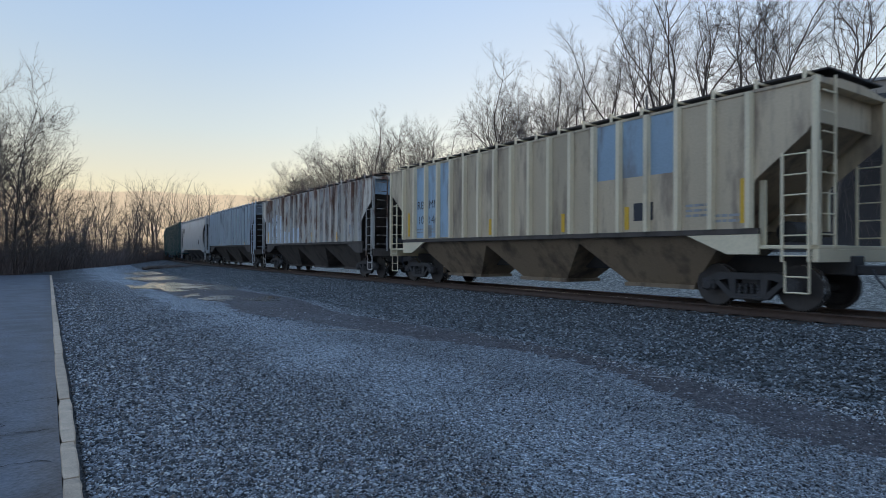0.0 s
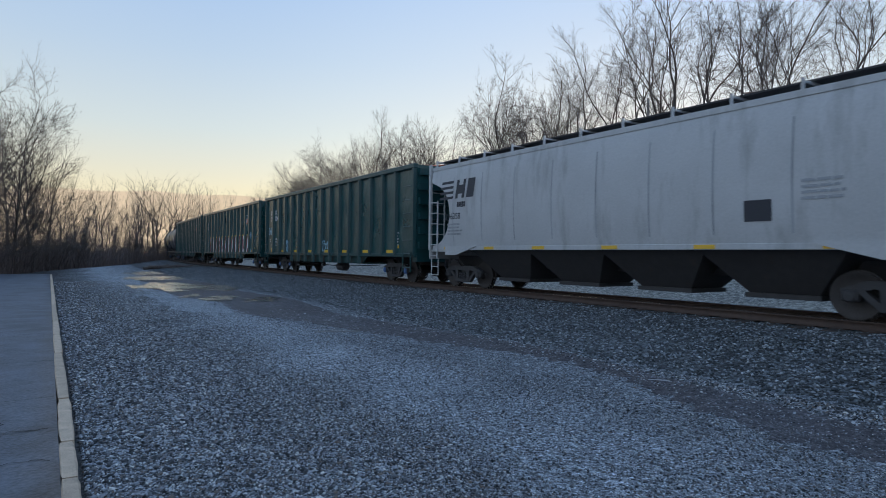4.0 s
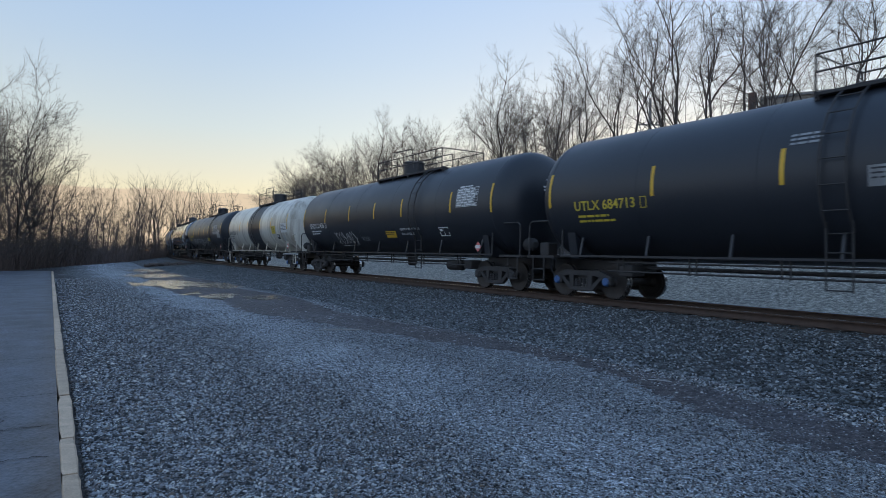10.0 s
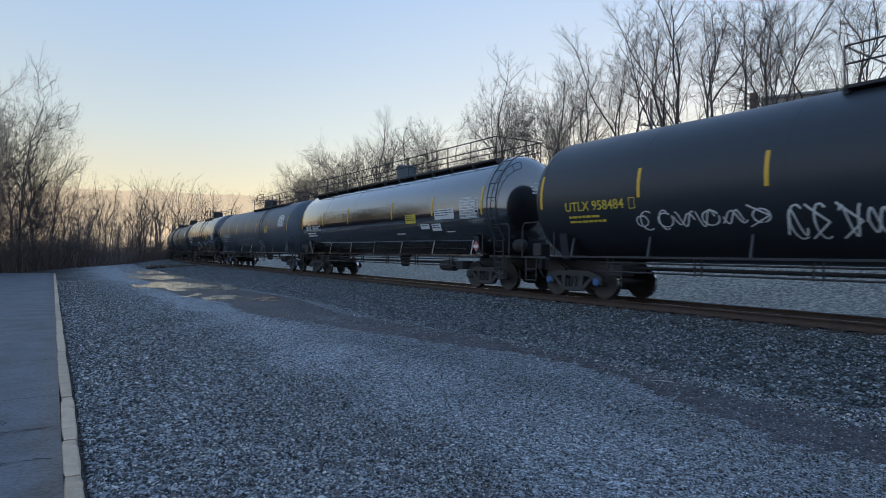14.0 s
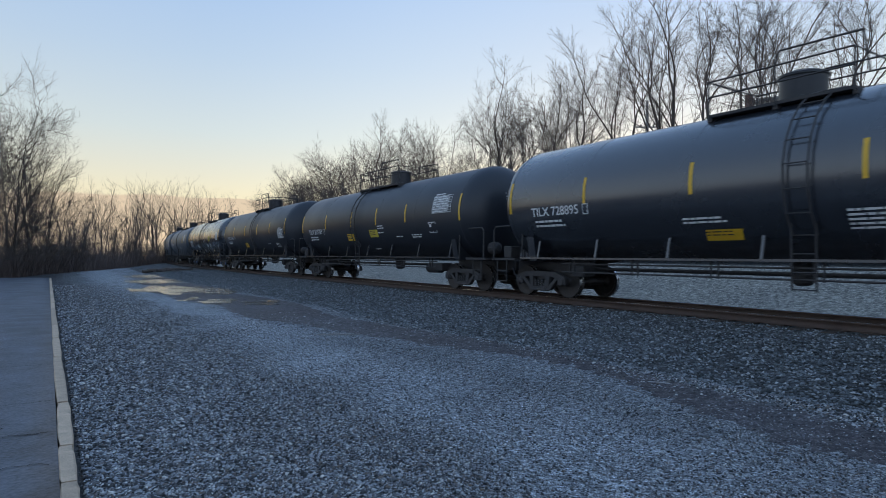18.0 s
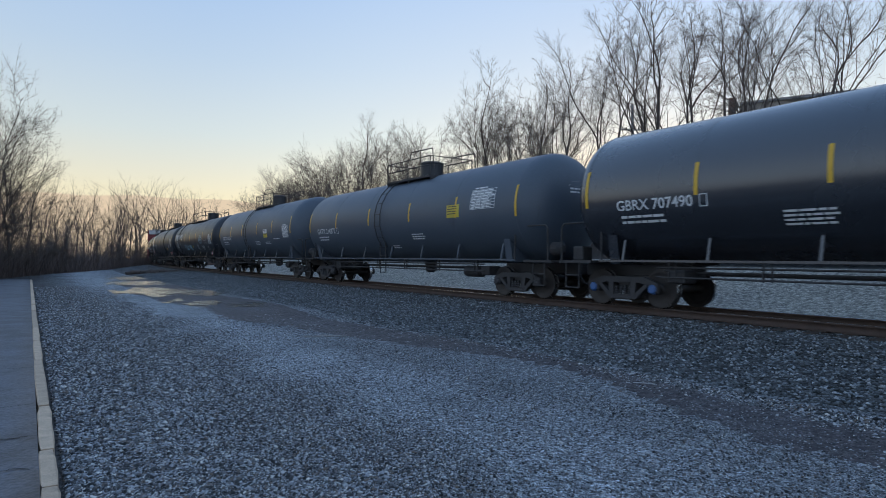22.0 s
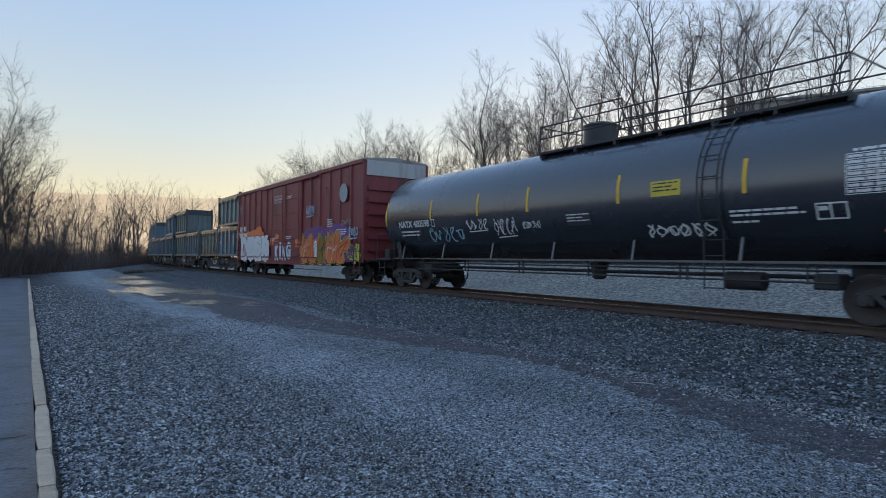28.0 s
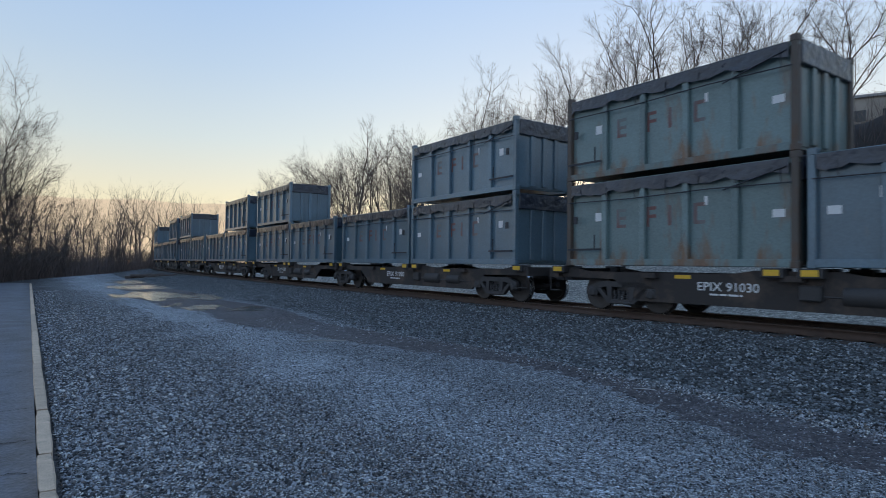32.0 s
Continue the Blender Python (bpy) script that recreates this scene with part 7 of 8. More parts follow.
def yard_z(x, y):
    n, s = track_distance(np.array([x], float), np.array([y], float))
    return float(ground_height(n, s, np.array([x], float), np.array([y], float))[0])


def build_asphalt():
    rnd = np.random.RandomState(3)
    A, Kk = np.concatenate([np.arange(-30, 0, 2.0), np.arange(0, 48.6, 0.6)]), np.concatenate([np.arange(-0.088, 3, 0.35), np.arange(3, 40, 3.0)])
    V = np.array([[yard(a, k, -0.385 + rnd.uniform(-0.004, 0.004)) for k in Kk] for a in A])
    top = V.reshape(-1, 3)
    idx = np.arange(len(top)).reshape(len(A), len(Kk))
    F = np.stack([idx[:-1, :-1], idx[1:, :-1], idx[1:, 1:], idx[:-1, 1:]], -1).reshape(-1, 4)
    rim = [idx[i, 0] for i in range(len(A))] + [idx[-1, j] for j in range(1, len(Kk))]
    low = top[rim] - np.array([0, 0, 0.25])
    o = len(top)
    F = np.concatenate([F, np.array([[rim[i], rim[i + 1], o + i + 1, o + i] for i in range(len(rim) - 1)])])
    me = big_mesh("asphalt_lot", np.concatenate([top, low]), F, ASPHALT)
    ob = tagged(new("pavement", me), "worn dark asphalt lot with cracks and patches", "pavement", kind="structure")
    # cracks: narrow ragged grooves filled with dirt
    rnd = random.Random(8)
    for a0, k0, a1, k1, w in ((10.1, 2.6, 9.9, -0.05, 0.014), (7.6, 2.0, 7.4, -0.05, 0.010), (6.35, 1.7, 6.1, -0.05, 0.013), (5.45, 1.3, 5.2, 0.0, 0.014), (13.4, 3.4, 13.2, 0, 0.016), (20, 5, 20.2, 0, 0.022),
                              (4.5, 0.3, 6.6, 0.34, 0.012), (6.1, 0.7, 8.6, 0.62, 0.010), (5.2, 0.9, 6.3, 1.3, 0.010), (29, 8, 29.3, 0, 0.03), (10.0, 0.9, 13.3, 1.1, 0.008)):
        mb, n = MB(), 26
        pts = [(a0 + (a1 - a0) * i / n + rnd.uniform(-0.035, 0.035), k0 + (k1 - k0) * i / n + rnd.uniform(-0.05, 0.05), w * rnd.uniform(0.15, 0.75)) for i in range(n + 1)]
        along = abs(a1 - a0) > abs(k1 - k0)
        for i, (a, k, ww) in enumerate(pts):
            mb.v += [yard(a - (0 if along else ww), k - (ww if along else 0), -0.379), yard(a + (0 if along else ww), k + (ww if along else 0), -0.379)]
        mb.f += [(2 * i, 2 * i + 1, 2 * i + 3, 2 * i + 2) for i in range(n)]
        part("crack", mb, CRACK, ob)
    return ob


CRACK = material("crack_dirt", (0.012, 0.012, 0.013), 0.95, var=0.3, fine=60, bump=0.3)
DAMP = stone_material("damp_dirt", (0.080, 0.066, 0.068), (0.098, 0.090, 0.098), 38, 0.5, 0.8, dark=0.35, rough=0.7)
build_asphalt()


def build_kerb():
    kerb = tagged(new("kerb"), "weathered pale concrete kerb stones in a row", "kerb", kind="structure")
    joints = [-28.6 + 2.42 * k for k in range(11)] + [-2.0, 0.4, 2.2, 3.9, 4.73, 5.65, 7.3, 10.6]
    while joints[-1] < 46:
        joints.append(joints[-1] + 2.42)
    rnd = random.Random(2)
    for a, b in zip(joints[:-1], joints[1:]):
        n, L = 6, (b - a) - 0.03
        mb = MB()
        for i in range(n + 1):
            x = -L / 2 + L * i / n
            q = 0.012 if i in (0, n) else 0.0
            w = [rnd.uniform(-0.004, 0.004) for _ in range(4)]
            mb.v += [(x, -0.055 + w[0], -0.22), (x, -0.055 + w[0] + q, -0.012), (x, -0.042, -q * 0.6 + w[1] * 0.4), (x, 0.042, -q * 0.6 + w[2] * 0.4), (x, 0.055 + w[3] - q, -0.012), (x, 0.055 + w[3], -0.22)]
        mb.f += [(i * 6 + j, (i + 1) * 6 + j, (i + 1) * 6 + j + 1, i * 6 + j + 1) for i in range(n) for j in range(5)] + [tuple(range(6)), tuple(range(n * 6, n * 6 + 6))]
        p = part("kerb_stone", mb, CONCRETE, kerb)
        c = yard((a + b) / 2, -0.145 + rnd.uniform(-0.008, 0.008), -0.375 + rnd.uniform(-0.008, 0.008))
        p.matrix_basis = Matrix.Translation(c) @ Matrix.Rotation(radians(123.6 + rnd.uniform(-0.35, 0.35)), 4, "Z")


build_kerb()


def puddle(cx, cy, turn, across, along, seed, holes=0.55, cell=0.08):
    """Standing water with a ragged shore and islands of gravel, in small flat pieces joined into one sheet."""
    rnd = np.random.RandomState(seed)
    u, v = np.arange(-across * 1.25, across * 1.25, cell), np.arange(-along * 1.25, along * 1.25, cell)
    U, W = np.meshgrid(u, v)
    f = 0.8 - (U / across) ** 2 - (W / along) ** 2
    for wave, amp in ((2.6, 0.5), (1.3, 0.42), (0.7, 0.36), (0.36, 0.34)):
        for _ in range(3):
            a, p = rnd.uniform(0, 3.14), rnd.uniform(0, 6.28)
            f += holes * amp * np.sin(6.28 / wave * (U * np.cos(a) + W * np.sin(a)) + p)
    jj, ii = np.nonzero(f > 0)
    c, s = math.cos(radians(turn)), math.sin(radians(turn))
    h = cell * 0.52
    quad = np.array([(-h, -h), (h, -h), (h, h), (-h, h)])
    P = np.stack([u[ii], v[jj]], 1)[:, None] + quad[None]
    V = np.stack([cx + P[..., 0] * c - P[..., 1] * s, cy + P[..., 0] * s + P[..., 1] * c, np.full(P.shape[:2], YARD_Z + 0.014 + 0.0004 * seed)], -1).reshape(-1, 3)
    me = big_mesh("puddle", V, np.arange(len(V)).reshape(-1, 4), WATER)
    bm = bmesh.new()
    bm.from_mesh(me)
    bmesh.ops.remove_doubles(bm, verts=bm.verts, dist=0.02)
    bm.to_mesh(me)
    bm.free()
    tagged(new("puddle", me), "shallow puddle of rain water on the gravel reflecting the evening sky", "puddle", "puddles in the yard", "structure")


for _p in ((-23.0, 46.6, 26, 1.6, 3.6, 1, 0.7), (-18.2, 37.4, 26, 1.6, 3.4, 2, 0.45), (-13.3, 28.6, 26, 1.4, 3.8, 3, 0.4), (-11.4, 28.4, 24, 1.4, 3.0, 4, 0.75), (-14.9, 30.6, 26, 0.25, 1.5, 9, 0.4),
           (-9.5, 22.2, 24, 0.35, 1.0, 5, 0.7), (-8.0, 21.3, 20, 0.55, 1.3, 6, 0.7), (-6.6, 20.9, 16, 0.7, 1.0, 7, 0.75)):
    puddle(*_p)


def damp_strip():
    """Dark, damp dirt in the hollow at the foot of the ballast, with a ragged edge."""
    rnd = np.random.RandomState(4)
    ss = np.arange(2.0, 64.0, 0.12)
    lo = 5.9 + 0.25 * np.sin(ss * 0.5) + rnd.uniform(-0.10, 0.10, len(ss))
    wide = np.interp(ss, (2, 8, 14, 19, 21, 26, 34, 46, 64), (0.3, 1.3, 1.5, 0.8, 0.9, 2.2, 3.4, 3.6, 1.5))
    hi = lo + wide + 0.2 * np.sin(ss * 0.9) + rnd.uniform(-0.14, 0.14, len(ss))
    V, k = [], 9
    for s, a, b in zip(ss, lo, hi):
        for j in range(k):
            n = a + (max(b, a + 0.1) - a) * j / (k - 1)
            x, y, _ = beside(s, n)
            V.append((x, y, 0))
    V = np.array(V)
    n_, s_ = track_distance(V[:, 0], V[:, 1])
    V[:, 2] = ground_height(n_, s_, V[:, 0], V[:, 1]) + 0.007
    edge = (np.arange(len(V)) % k == 0) | (np.arange(len(V)) % k == k - 1)
    V[edge, 2] -= 0.02
    idx = np.arange(len(V)).reshape(len(ss), k)
    F = np.stack([idx[:-1, :-1], idx[1:, :-1], idx[1:, 1:], idx[:-1, 1:]], -1).reshape(-1, 4)
    tagged(new("damp_ground", big_mesh("damp_ground", V, F, DAMP)), "dark damp dirt hollow along the foot of the ballast", "ground", kind="structure")


damp_strip()


# ---------------------------------------------------------------- loose stones
def scatter_stones(name, P, size, seed, label, mat):
    """Many small rough stones as one object: eight-faced, flattened and turned at random."""
    rnd = np.random.RandomState(seed)
    n = len(P)
    base = np.array([(1, 0, 0), (-1, 0, 0), (0, 1, 0), (0, -1, 0), (0, 0, 1), (0, 0, -1)], float)
    V = base[None] * size[:, None, None] * rnd.uniform(0.55, 1.2, (n, 6, 1)) + rnd.uniform(-0.25, 0.25, (n, 6, 3)) * size[:, None, None]
    V[..., 2] *= 0.6
    a = rnd.uniform(0, 6.28, n)
    t = rnd.uniform(-0.6, 0.6, n)
    c, s = np.cos(a)[:, None], np.sin(a)[:, None]
    ct, st = np.cos(t)[:, None], np.sin(t)[:, None]
    x, y, z = V[..., 0], V[..., 1], V[..., 2]
    y, z = y * ct - z * st, y * st + z * ct
    V = np.stack([x * c - y * s, x * s + y * c, z], -1) + P[:, None]
    f = np.array([(0, 2, 4), (2, 1, 4), (1, 3, 4), (3, 0, 4), (2, 0, 5), (1, 2, 5), (3, 1, 5), (0, 3, 5)])
    F = (f[None] + 6 * np.arange(n)[:, None, None]).reshape(-1, 3)
    tagged(new(name, big_mesh(name, V.reshape(-1, 3), F, mat)), label, "gravel", kind="stuff")


def yard_stones(count):
    rnd = np.random.RandomState(11)
    r = 3.2 * (38 / 3.2) ** (rnd.uniform(0, 1, count * 3) ** 0.85)
    az = radians(1) * rnd.uniform(-38, 40, count * 3)
    x, y = r * np.sin(az), r * np.cos(az)
    k = x * _M.x + y * _M.y
    n, s = track_distance(x, y)
    keep = (k < -0.24) & (n > 5.8)
    patch_noise = 0.5 * np.sin(x * 1.3 + y * 0.7) + 0.4 * np.sin(2.3 * x - 1.1 * y + 1) + 0.3 * np.sin(0.6 * y + 2.9 * x)
    lane = n + 0.5 * patch_noise
    coarse = np.interp(lane, (5.8, 6.3, 6.9, 7.6, 8.6, 9.8, 10.8, 11.8, 13), (0.6, 0.25, 0.10, 0.4, 0.2, 0.3, 0.75, 1.0, 1.0)) + 0.1 * patch_noise
    keep &= rnd.uniform(0, 1, len(k)) < coarse
    keep &= ~((s > 30) & (n < 9.9 + 0.4 * patch_noise) & (rnd.uniform(0, 1, len(k)) < 0.9))
    keep &= ~((s > 19) & (n < 7.7) & (rnd.uniform(0, 1, len(k)) < 0.5))
    x, y, r, n, s, lane = (q[keep][:count] for q in (x, y, r, n, s, lane))
    size = rnd.uniform(0.007, 0.019, len(x)) * np.clip(0.8 + r / 32, 0.85, 1.4) * np.interp(lane, (6, 8, 10, 12, 13), (1.2, 0.75, 0.8, 1.1, 1.2))
    size *= np.where(rnd.uniform(0, 1, len(x)) < 0.05, 1.6, 1.0)
    z = ground_height(n, s, x, y) + size * 0.25
    scatter_stones("yard_gravel_stones", np.stack([x, y, z], 1), size, 12, "loose grey crushed stones strewn over the yard", STONE)


def ballast_height(n):
    return np.interp(n, (1.3, 1.9, 2.6, 4.4, 6.4), (-0.20, -0.23, -0.29, -0.42, -0.58))


def ballast_stones(count):
    rnd = np.random.RandomState(13)
    s = 4 + 66 * rnd.uniform(0, 1, count) ** 1.5
    n = rnd.uniform(0.9, 6.1, count)
    x, y, h = beside(s, n)
    size = rnd.uniform(0.018, 0.040, count)
    z = np.maximum(h + ballast_height(n), YARD_Z - 0.05) + size * 0.3
    scatter_stones("ballast_stones", np.stack([x, y, z], 1), size, 14, "coarse grey ballast stones on the slope below the track", BSTONE)


yard_stones(230000)
ballast_stones(75000)


# ---------------------------------------------------------------- sleepers
def build_sleepers():
    me = MB().box(-0.115, 0.115, -1.30, 1.30, -0.34, -0.175, 0.012).mesh("sleeper")
    me.materials.append(TIE)
    line = tagged(new("sleepers"), "dark wooden sleepers under the rails", "sleeper", kind="structure")
    rnd = random.Random(6)
    rest = MB()
    for k in range(-100, 560):
        s = 0.55 * k
        x, y, h, a = track(s)
        m = Matrix.Translation((x, y, h + rnd.uniform(-0.008, 0.004))) @ Matrix.Rotation(a + radians(rnd.uniform(-1, 1)), 4, "Z")
        if 8 <= s <= 80:
            shared("sleeper", me, TIE, line, m @ Matrix.Translation((0, rnd.uniform(-0.05, 0.05), 0)))
        else:
            o = len(rest.v)
            rest.v += [tuple(m @ Vector(p)) for p in ((-0.115, -1.3, -0.175), (0.115, -1.3, -0.175), (0.115, 1.3, -0.175), (-0.115, 1.3, -0.175), (-0.115, -1.3, -0.3), (0.115, -1.3, -0.3), (0.115, 1.3, -0.3), (-0.115, 1.3, -0.3))]
            rest.f += [tuple(o + i for i in q) for q in ((0, 1, 2, 3), (0, 4, 5, 1), (1, 5, 6, 2), (2, 6, 7, 3), (3, 7, 4, 0))]
    ob = part("far_sleepers", rest, TIE, line)
    ob["kind"] = "stuff"
    pl = MB().box(-0.18, 0.18, -0.14, 0.14, -0.176, -0.158).mesh("tie_plate")
    pl.materials.append(RAIL_RUST)
    for k in range(16, 120):
        x, y, h, a = track(0.55 * k)
        for n in (0.7525,):
            q = Matrix.Translation((x - n * math.sin(a), y + n * math.cos(a), h)) @ Matrix.Rotation(a + math.pi / 2, 4, "Z")
            shared("tie_plate", pl, RAIL_RUST, line, q)


build_sleepers()


# ---------------------------------------------------------------- bare trees
def grow(seed, height, lean=0.1, fork=0.4, leaders=3, spread=0.5, dense=1.0, trunk_r=None, twigs=True):
    """Tapered limbs of a leafless tree: lists of (p, q, r0, r1, level). The trunk forks into upswept leaders that carry boughs and twigs."""
    rnd = random.Random(seed)
    out = []

    def limb(p, d, length, r, level, n, rise, wob):
        pts = []
        for i in range(n):
            d = (d + Vector((rnd.gauss(0, wob), rnd.gauss(0, wob), rnd.gauss(0, wob * 0.5) + rise))).normalized()
            q = p + d * (length / n)
            end = 0.62 if level == 0 else 0.2
            r0, r1 = r * (1 - (1 - end) * i / n), r * (1 - (1 - end) * (i + 1) / n)
            out.append((p.copy(), q.copy(), max(r0, 0.006), max(r1, 0.005), level))
            pts.append((q.copy(), d.copy(), r1, (i + 1) / n))
            p = q
        return pts

    def aside(d, tilt):
        a = rnd.uniform(0, 6.283)
        u = d.orthogonal().normalized()
        return (d * math.cos(tilt) + (u * math.cos(a) + d.cross(u) * math.sin(a)) * math.sin(tilt)).normalized()

    R = trunk_r or height * 0.0105
    trunk = limb(Vector((0, 0, -0.3)), Vector((rnd.uniform(-lean, lean), rnd.uniform(-lean, lean), 1)).normalized(), height * fork, R, 0, 5, 0.03, 0.06)
    top, d0, r, _ = trunk[-1]
    for k in range(leaders):
        dl = aside(d0, rnd.uniform(0.25, 1.0) * spread)
        L = height * (1 - fork) * rnd.uniform(0.72, 1.1)
        for q, d, r1, f in limb(top, dl, L, r * rnd.uniform(0.6, 0.85), 1, 9, 0.05, 0.15):
            for _ in range(4):
                limb(q, aside(d, rnd.uniform(0.5, 1.0)), rnd.uniform(0.4, 1.2), 0.011, 3, 2, 0.08, 0.2)
            if f < 0.15:
                continue
            for _ in range(2 if rnd.random() < 0.75 * dense else 1):
                Lb = L * rnd.uniform(0.20, 0.40) * (1.2 - 0.55 * f)
                for q2, d2, r2, f2 in limb(q, aside(d, rnd.uniform(0.5, 1.05)), Lb, r1 * 0.45 + 0.005, 2, 4, 0.12, 0.12):
                    for _ in range(2 if rnd.random() < 0.6 * dense else 1):
                        Lt = Lb * rnd.uniform(0.3, 0.55)
                        for q3, d3, r3, f3 in limb(q2, aside(d2, rnd.uniform(0.4, 0.9)), Lt, 0.010, 3, 3, 0.05, 0.16):
                            for _ in range((2 if rnd.random() < 0.7 * dense else 1) if twigs else 0):
                                limb(q3, aside(d3, rnd.uniform(0.35, 0.9)), Lt * rnd.uniform(0.3, 0.6), 0.006, 4, 1, 0.05, 0.1)
    for q, d, r1, f in trunk[2:4]:
        if rnd.random() < 0.6:
            for q2, d2, r2, f2 in limb(q, aside(d, 1.0), height * rnd.uniform(0.12, 0.25), r1 * 0.3, 2, 5, 0.12, 0.15):
                limb(q2, aside(d2, 0.8), height * 0.06, 0.012, 3, 3, 0.1, 0.15)
    return out


def limbs_mesh(name, segs, sides):
    n = len(segs)
    P = np.array([s[0] for s in segs])
    Q = np.array([s[1] for s in segs])
    r0, r1 = np.array([s[2] for s in segs]), np.array([s[3] for s in segs])
    D = Q - P
    D /= np.linalg.norm(D, axis=1, keepdims=True) + 1e-9
    ref = np.where(np.abs(D[:, 2:3]) > 0.9, np.array([[1.0, 0, 0]]), np.array([[0, 0, 1.0]]))
    U = np.cross(D, ref)
    U /= np.linalg.norm(U, axis=1, keepdims=True) + 1e-9
    W = np.cross(D, U)
    V = np.zeros((n, 2, sides, 3))
    for i in range(sides):
        a = 2 * math.pi * i / sides
        o = math.cos(a) * U + math.sin(a) * W
        V[:, 0, i] = P + o * r0[:, None] - D * 0.0
        V[:, 1, i] = Q + o * r1[:, None]
    b = np.arange(n)[:, None] * 2 * sides
    F = np.concatenate([np.concatenate([b + i, b + (i + 1) % sides, b + sides + (i + 1) % sides, b + sides + i], 1) for i in range(sides)])
    return big_mesh(name, V.reshape(-1, 3), F, BARK)


TREE_TOP = {}      # height of each built tree


def bare_tree(seed, height, label, category="tree", stems=1, **k):
    segs, by_stem = [], []
    for i in range(stems):
        part_segs = grow(seed + 1000 * i, height, **k)
        a, off = i * 2.4, 0.35 if stems > 1 else 0
        o = Vector((off * math.cos(a), off * math.sin(a), 0))
        by_stem.append([(p + o, q + o, r0, r1, lv) for p, q, r0, r1, lv in part_segs])
        segs += by_stem[-1]
    ob = thing("bare_" + category, label, category, group="bare trees by the line")
    TREE_TOP[ob.name] = max(q.z for p, q, r0, r1, lv in segs)
    for i in range(stems):
        mine = [s for s in segs if s[4] < 3] if stems == 1 else [s for s in by_stem[i] if s[4] < 3]
        part("trunk" if stems == 1 else "stem", limbs_mesh("trunk", mine, 6), BARK, ob)
    part("crown", limbs_mesh("crown", [s for s in segs if s[4] > 2], 3), BARK, ob)
    return ob, len(segs)


def plant_trees():
    rnd = random.Random(21)
    kinds = [bare_tree(100 + i, h, lab, lean=l, spread=sp, fork=cf, leaders=ld)[0] for i, (h, l, sp, cf, ld, lab) in enumerate((
        (19, 0.06, 0.40, 0.42, 3, "tall leafless tree with a straight dark trunk on the bank"), (17, 0.25, 0.50, 0.38, 3, "leaning leafless tree with crooked limbs"),
        (21, 0.10, 0.35, 0.50, 2, "tall slender leafless tree with a high crown"), (16, 0.15, 0.60, 0.33, 4, "broad leafless tree with spreading limbs"),
        (18, 0.30, 0.5, 0.42, 2, "leafless tree with a curved trunk"), (14, 0.12, 0.6, 0.25, 4, "smaller leafless tree with dense twigs"), (20, 0.05, 0.5, 0.48, 3, "tall leafless tree with a bare lower trunk"),
        (16, 0.2, 0.55, 0.22, 3, "leafless tree that forks low into upright limbs")))]
    bush = [bare_tree(200 + i, h, "leafless multi-stemmed bush with dense twigs", "bush", stems=3, lean=0.6, spread=0.9, fork=0.15, leaders=2, dense=1.2, trunk_r=0.06)[0] for i, h in enumerate((7.5, 6.0, 9.0))]
    thin = [bare_tree(300 + i, h, "slim leafless tree at the back of the wood", lean=0.12, spread=0.6, fork=cf, leaders=3, dense=0.35, twigs=False)[0] for i, (h, cf) in enumerate(((17, 0.4), (19, 0.3), (15, 0.25)))]
    first = set()

    def place(ob, x, y, z, size, turn):
        m = Matrix.Translation((x, y, z)) @ Matrix.Rotation(turn, 4, "Z")
        if ob.name in first:
            ob = copy_thing(ob, m)
        else:
            first.add(ob.name)
            ob.matrix_basis = m
        ob.scale = (size, size, size)

    # wooded bank beyond the track
    for row, (n0, n1, step) in enumerate(((-19.5, -24, 3.1), (-25, -32, 3.2), (-34, -46, 3.6))):
        s = 2.0
        while s < 190:
            s += step * rnd.uniform(0.6, 1.4) * float(np.interp(s, (40, 70, 110), (1, 1.3, 1.9)))
            n = rnd.uniform(n1, n0)
            x, y, _ = beside(s, n)
            z = yard_z(float(x), float(y))
            # the wood's outline: lower towards the bend, tallest on the bank
            az, d = math.degrees(math.atan2(float(x), float(y))), math.hypot(float(x), float(y))
            if not -17.5 < az < 60:
                continue
            ob = rnd.choice(thin if row == 2 else kinds)
            el = np.interp(az, (-17, -14, -11, -9, -7.3, -5, -3.5, -1, 1, 3.8, 6, 9, 12, 15, 18, 22, 60), (5.5, 8.0, 9.8, 12.2, 13.6, 12.0, 13.8, 13.5, 16, 18.9, 17, 18.8, 20, 20.5, 22, 25, 27)) * (1.0, 0.98, 0.94)[row] * rnd.uniform(0.87, 1.06)
            tall = min(1.45, (d * math.tan(radians(el)) + EYE_Z - z) / TREE_TOP[ob.name])
            if tall > 0.3:
                place(ob, float(x), float(y), z, tall, rnd.uniform(0, 6.28))
    # clump at the far end of the lot
    for az, r, kind, size in ((-40, 50, 0, 0.75), (-37.2, 54, 3, 0.92), (-35.0, 58, 1, 0.85), (-38.5, 64, 5, 1.1), (-33.9, 64, 5, 0.9), (-36.2, 70, 3, 1.05), (-42, 58, 4, 0.85), (-34.6, 76, 7, 0.85), (-44, 50, 5, 1.0), (-35.8, 52, 5, 0.95), (-38.6, 56, 7, 0.85)):
        x, y = r * math.sin(radians(az)), r * math.cos(radians(az))
        place(kinds[kind], x, y, yard_z(x, y), size * (0.94 if az < -34.8 else 0.84), rnd.uniform(0, 6.28))
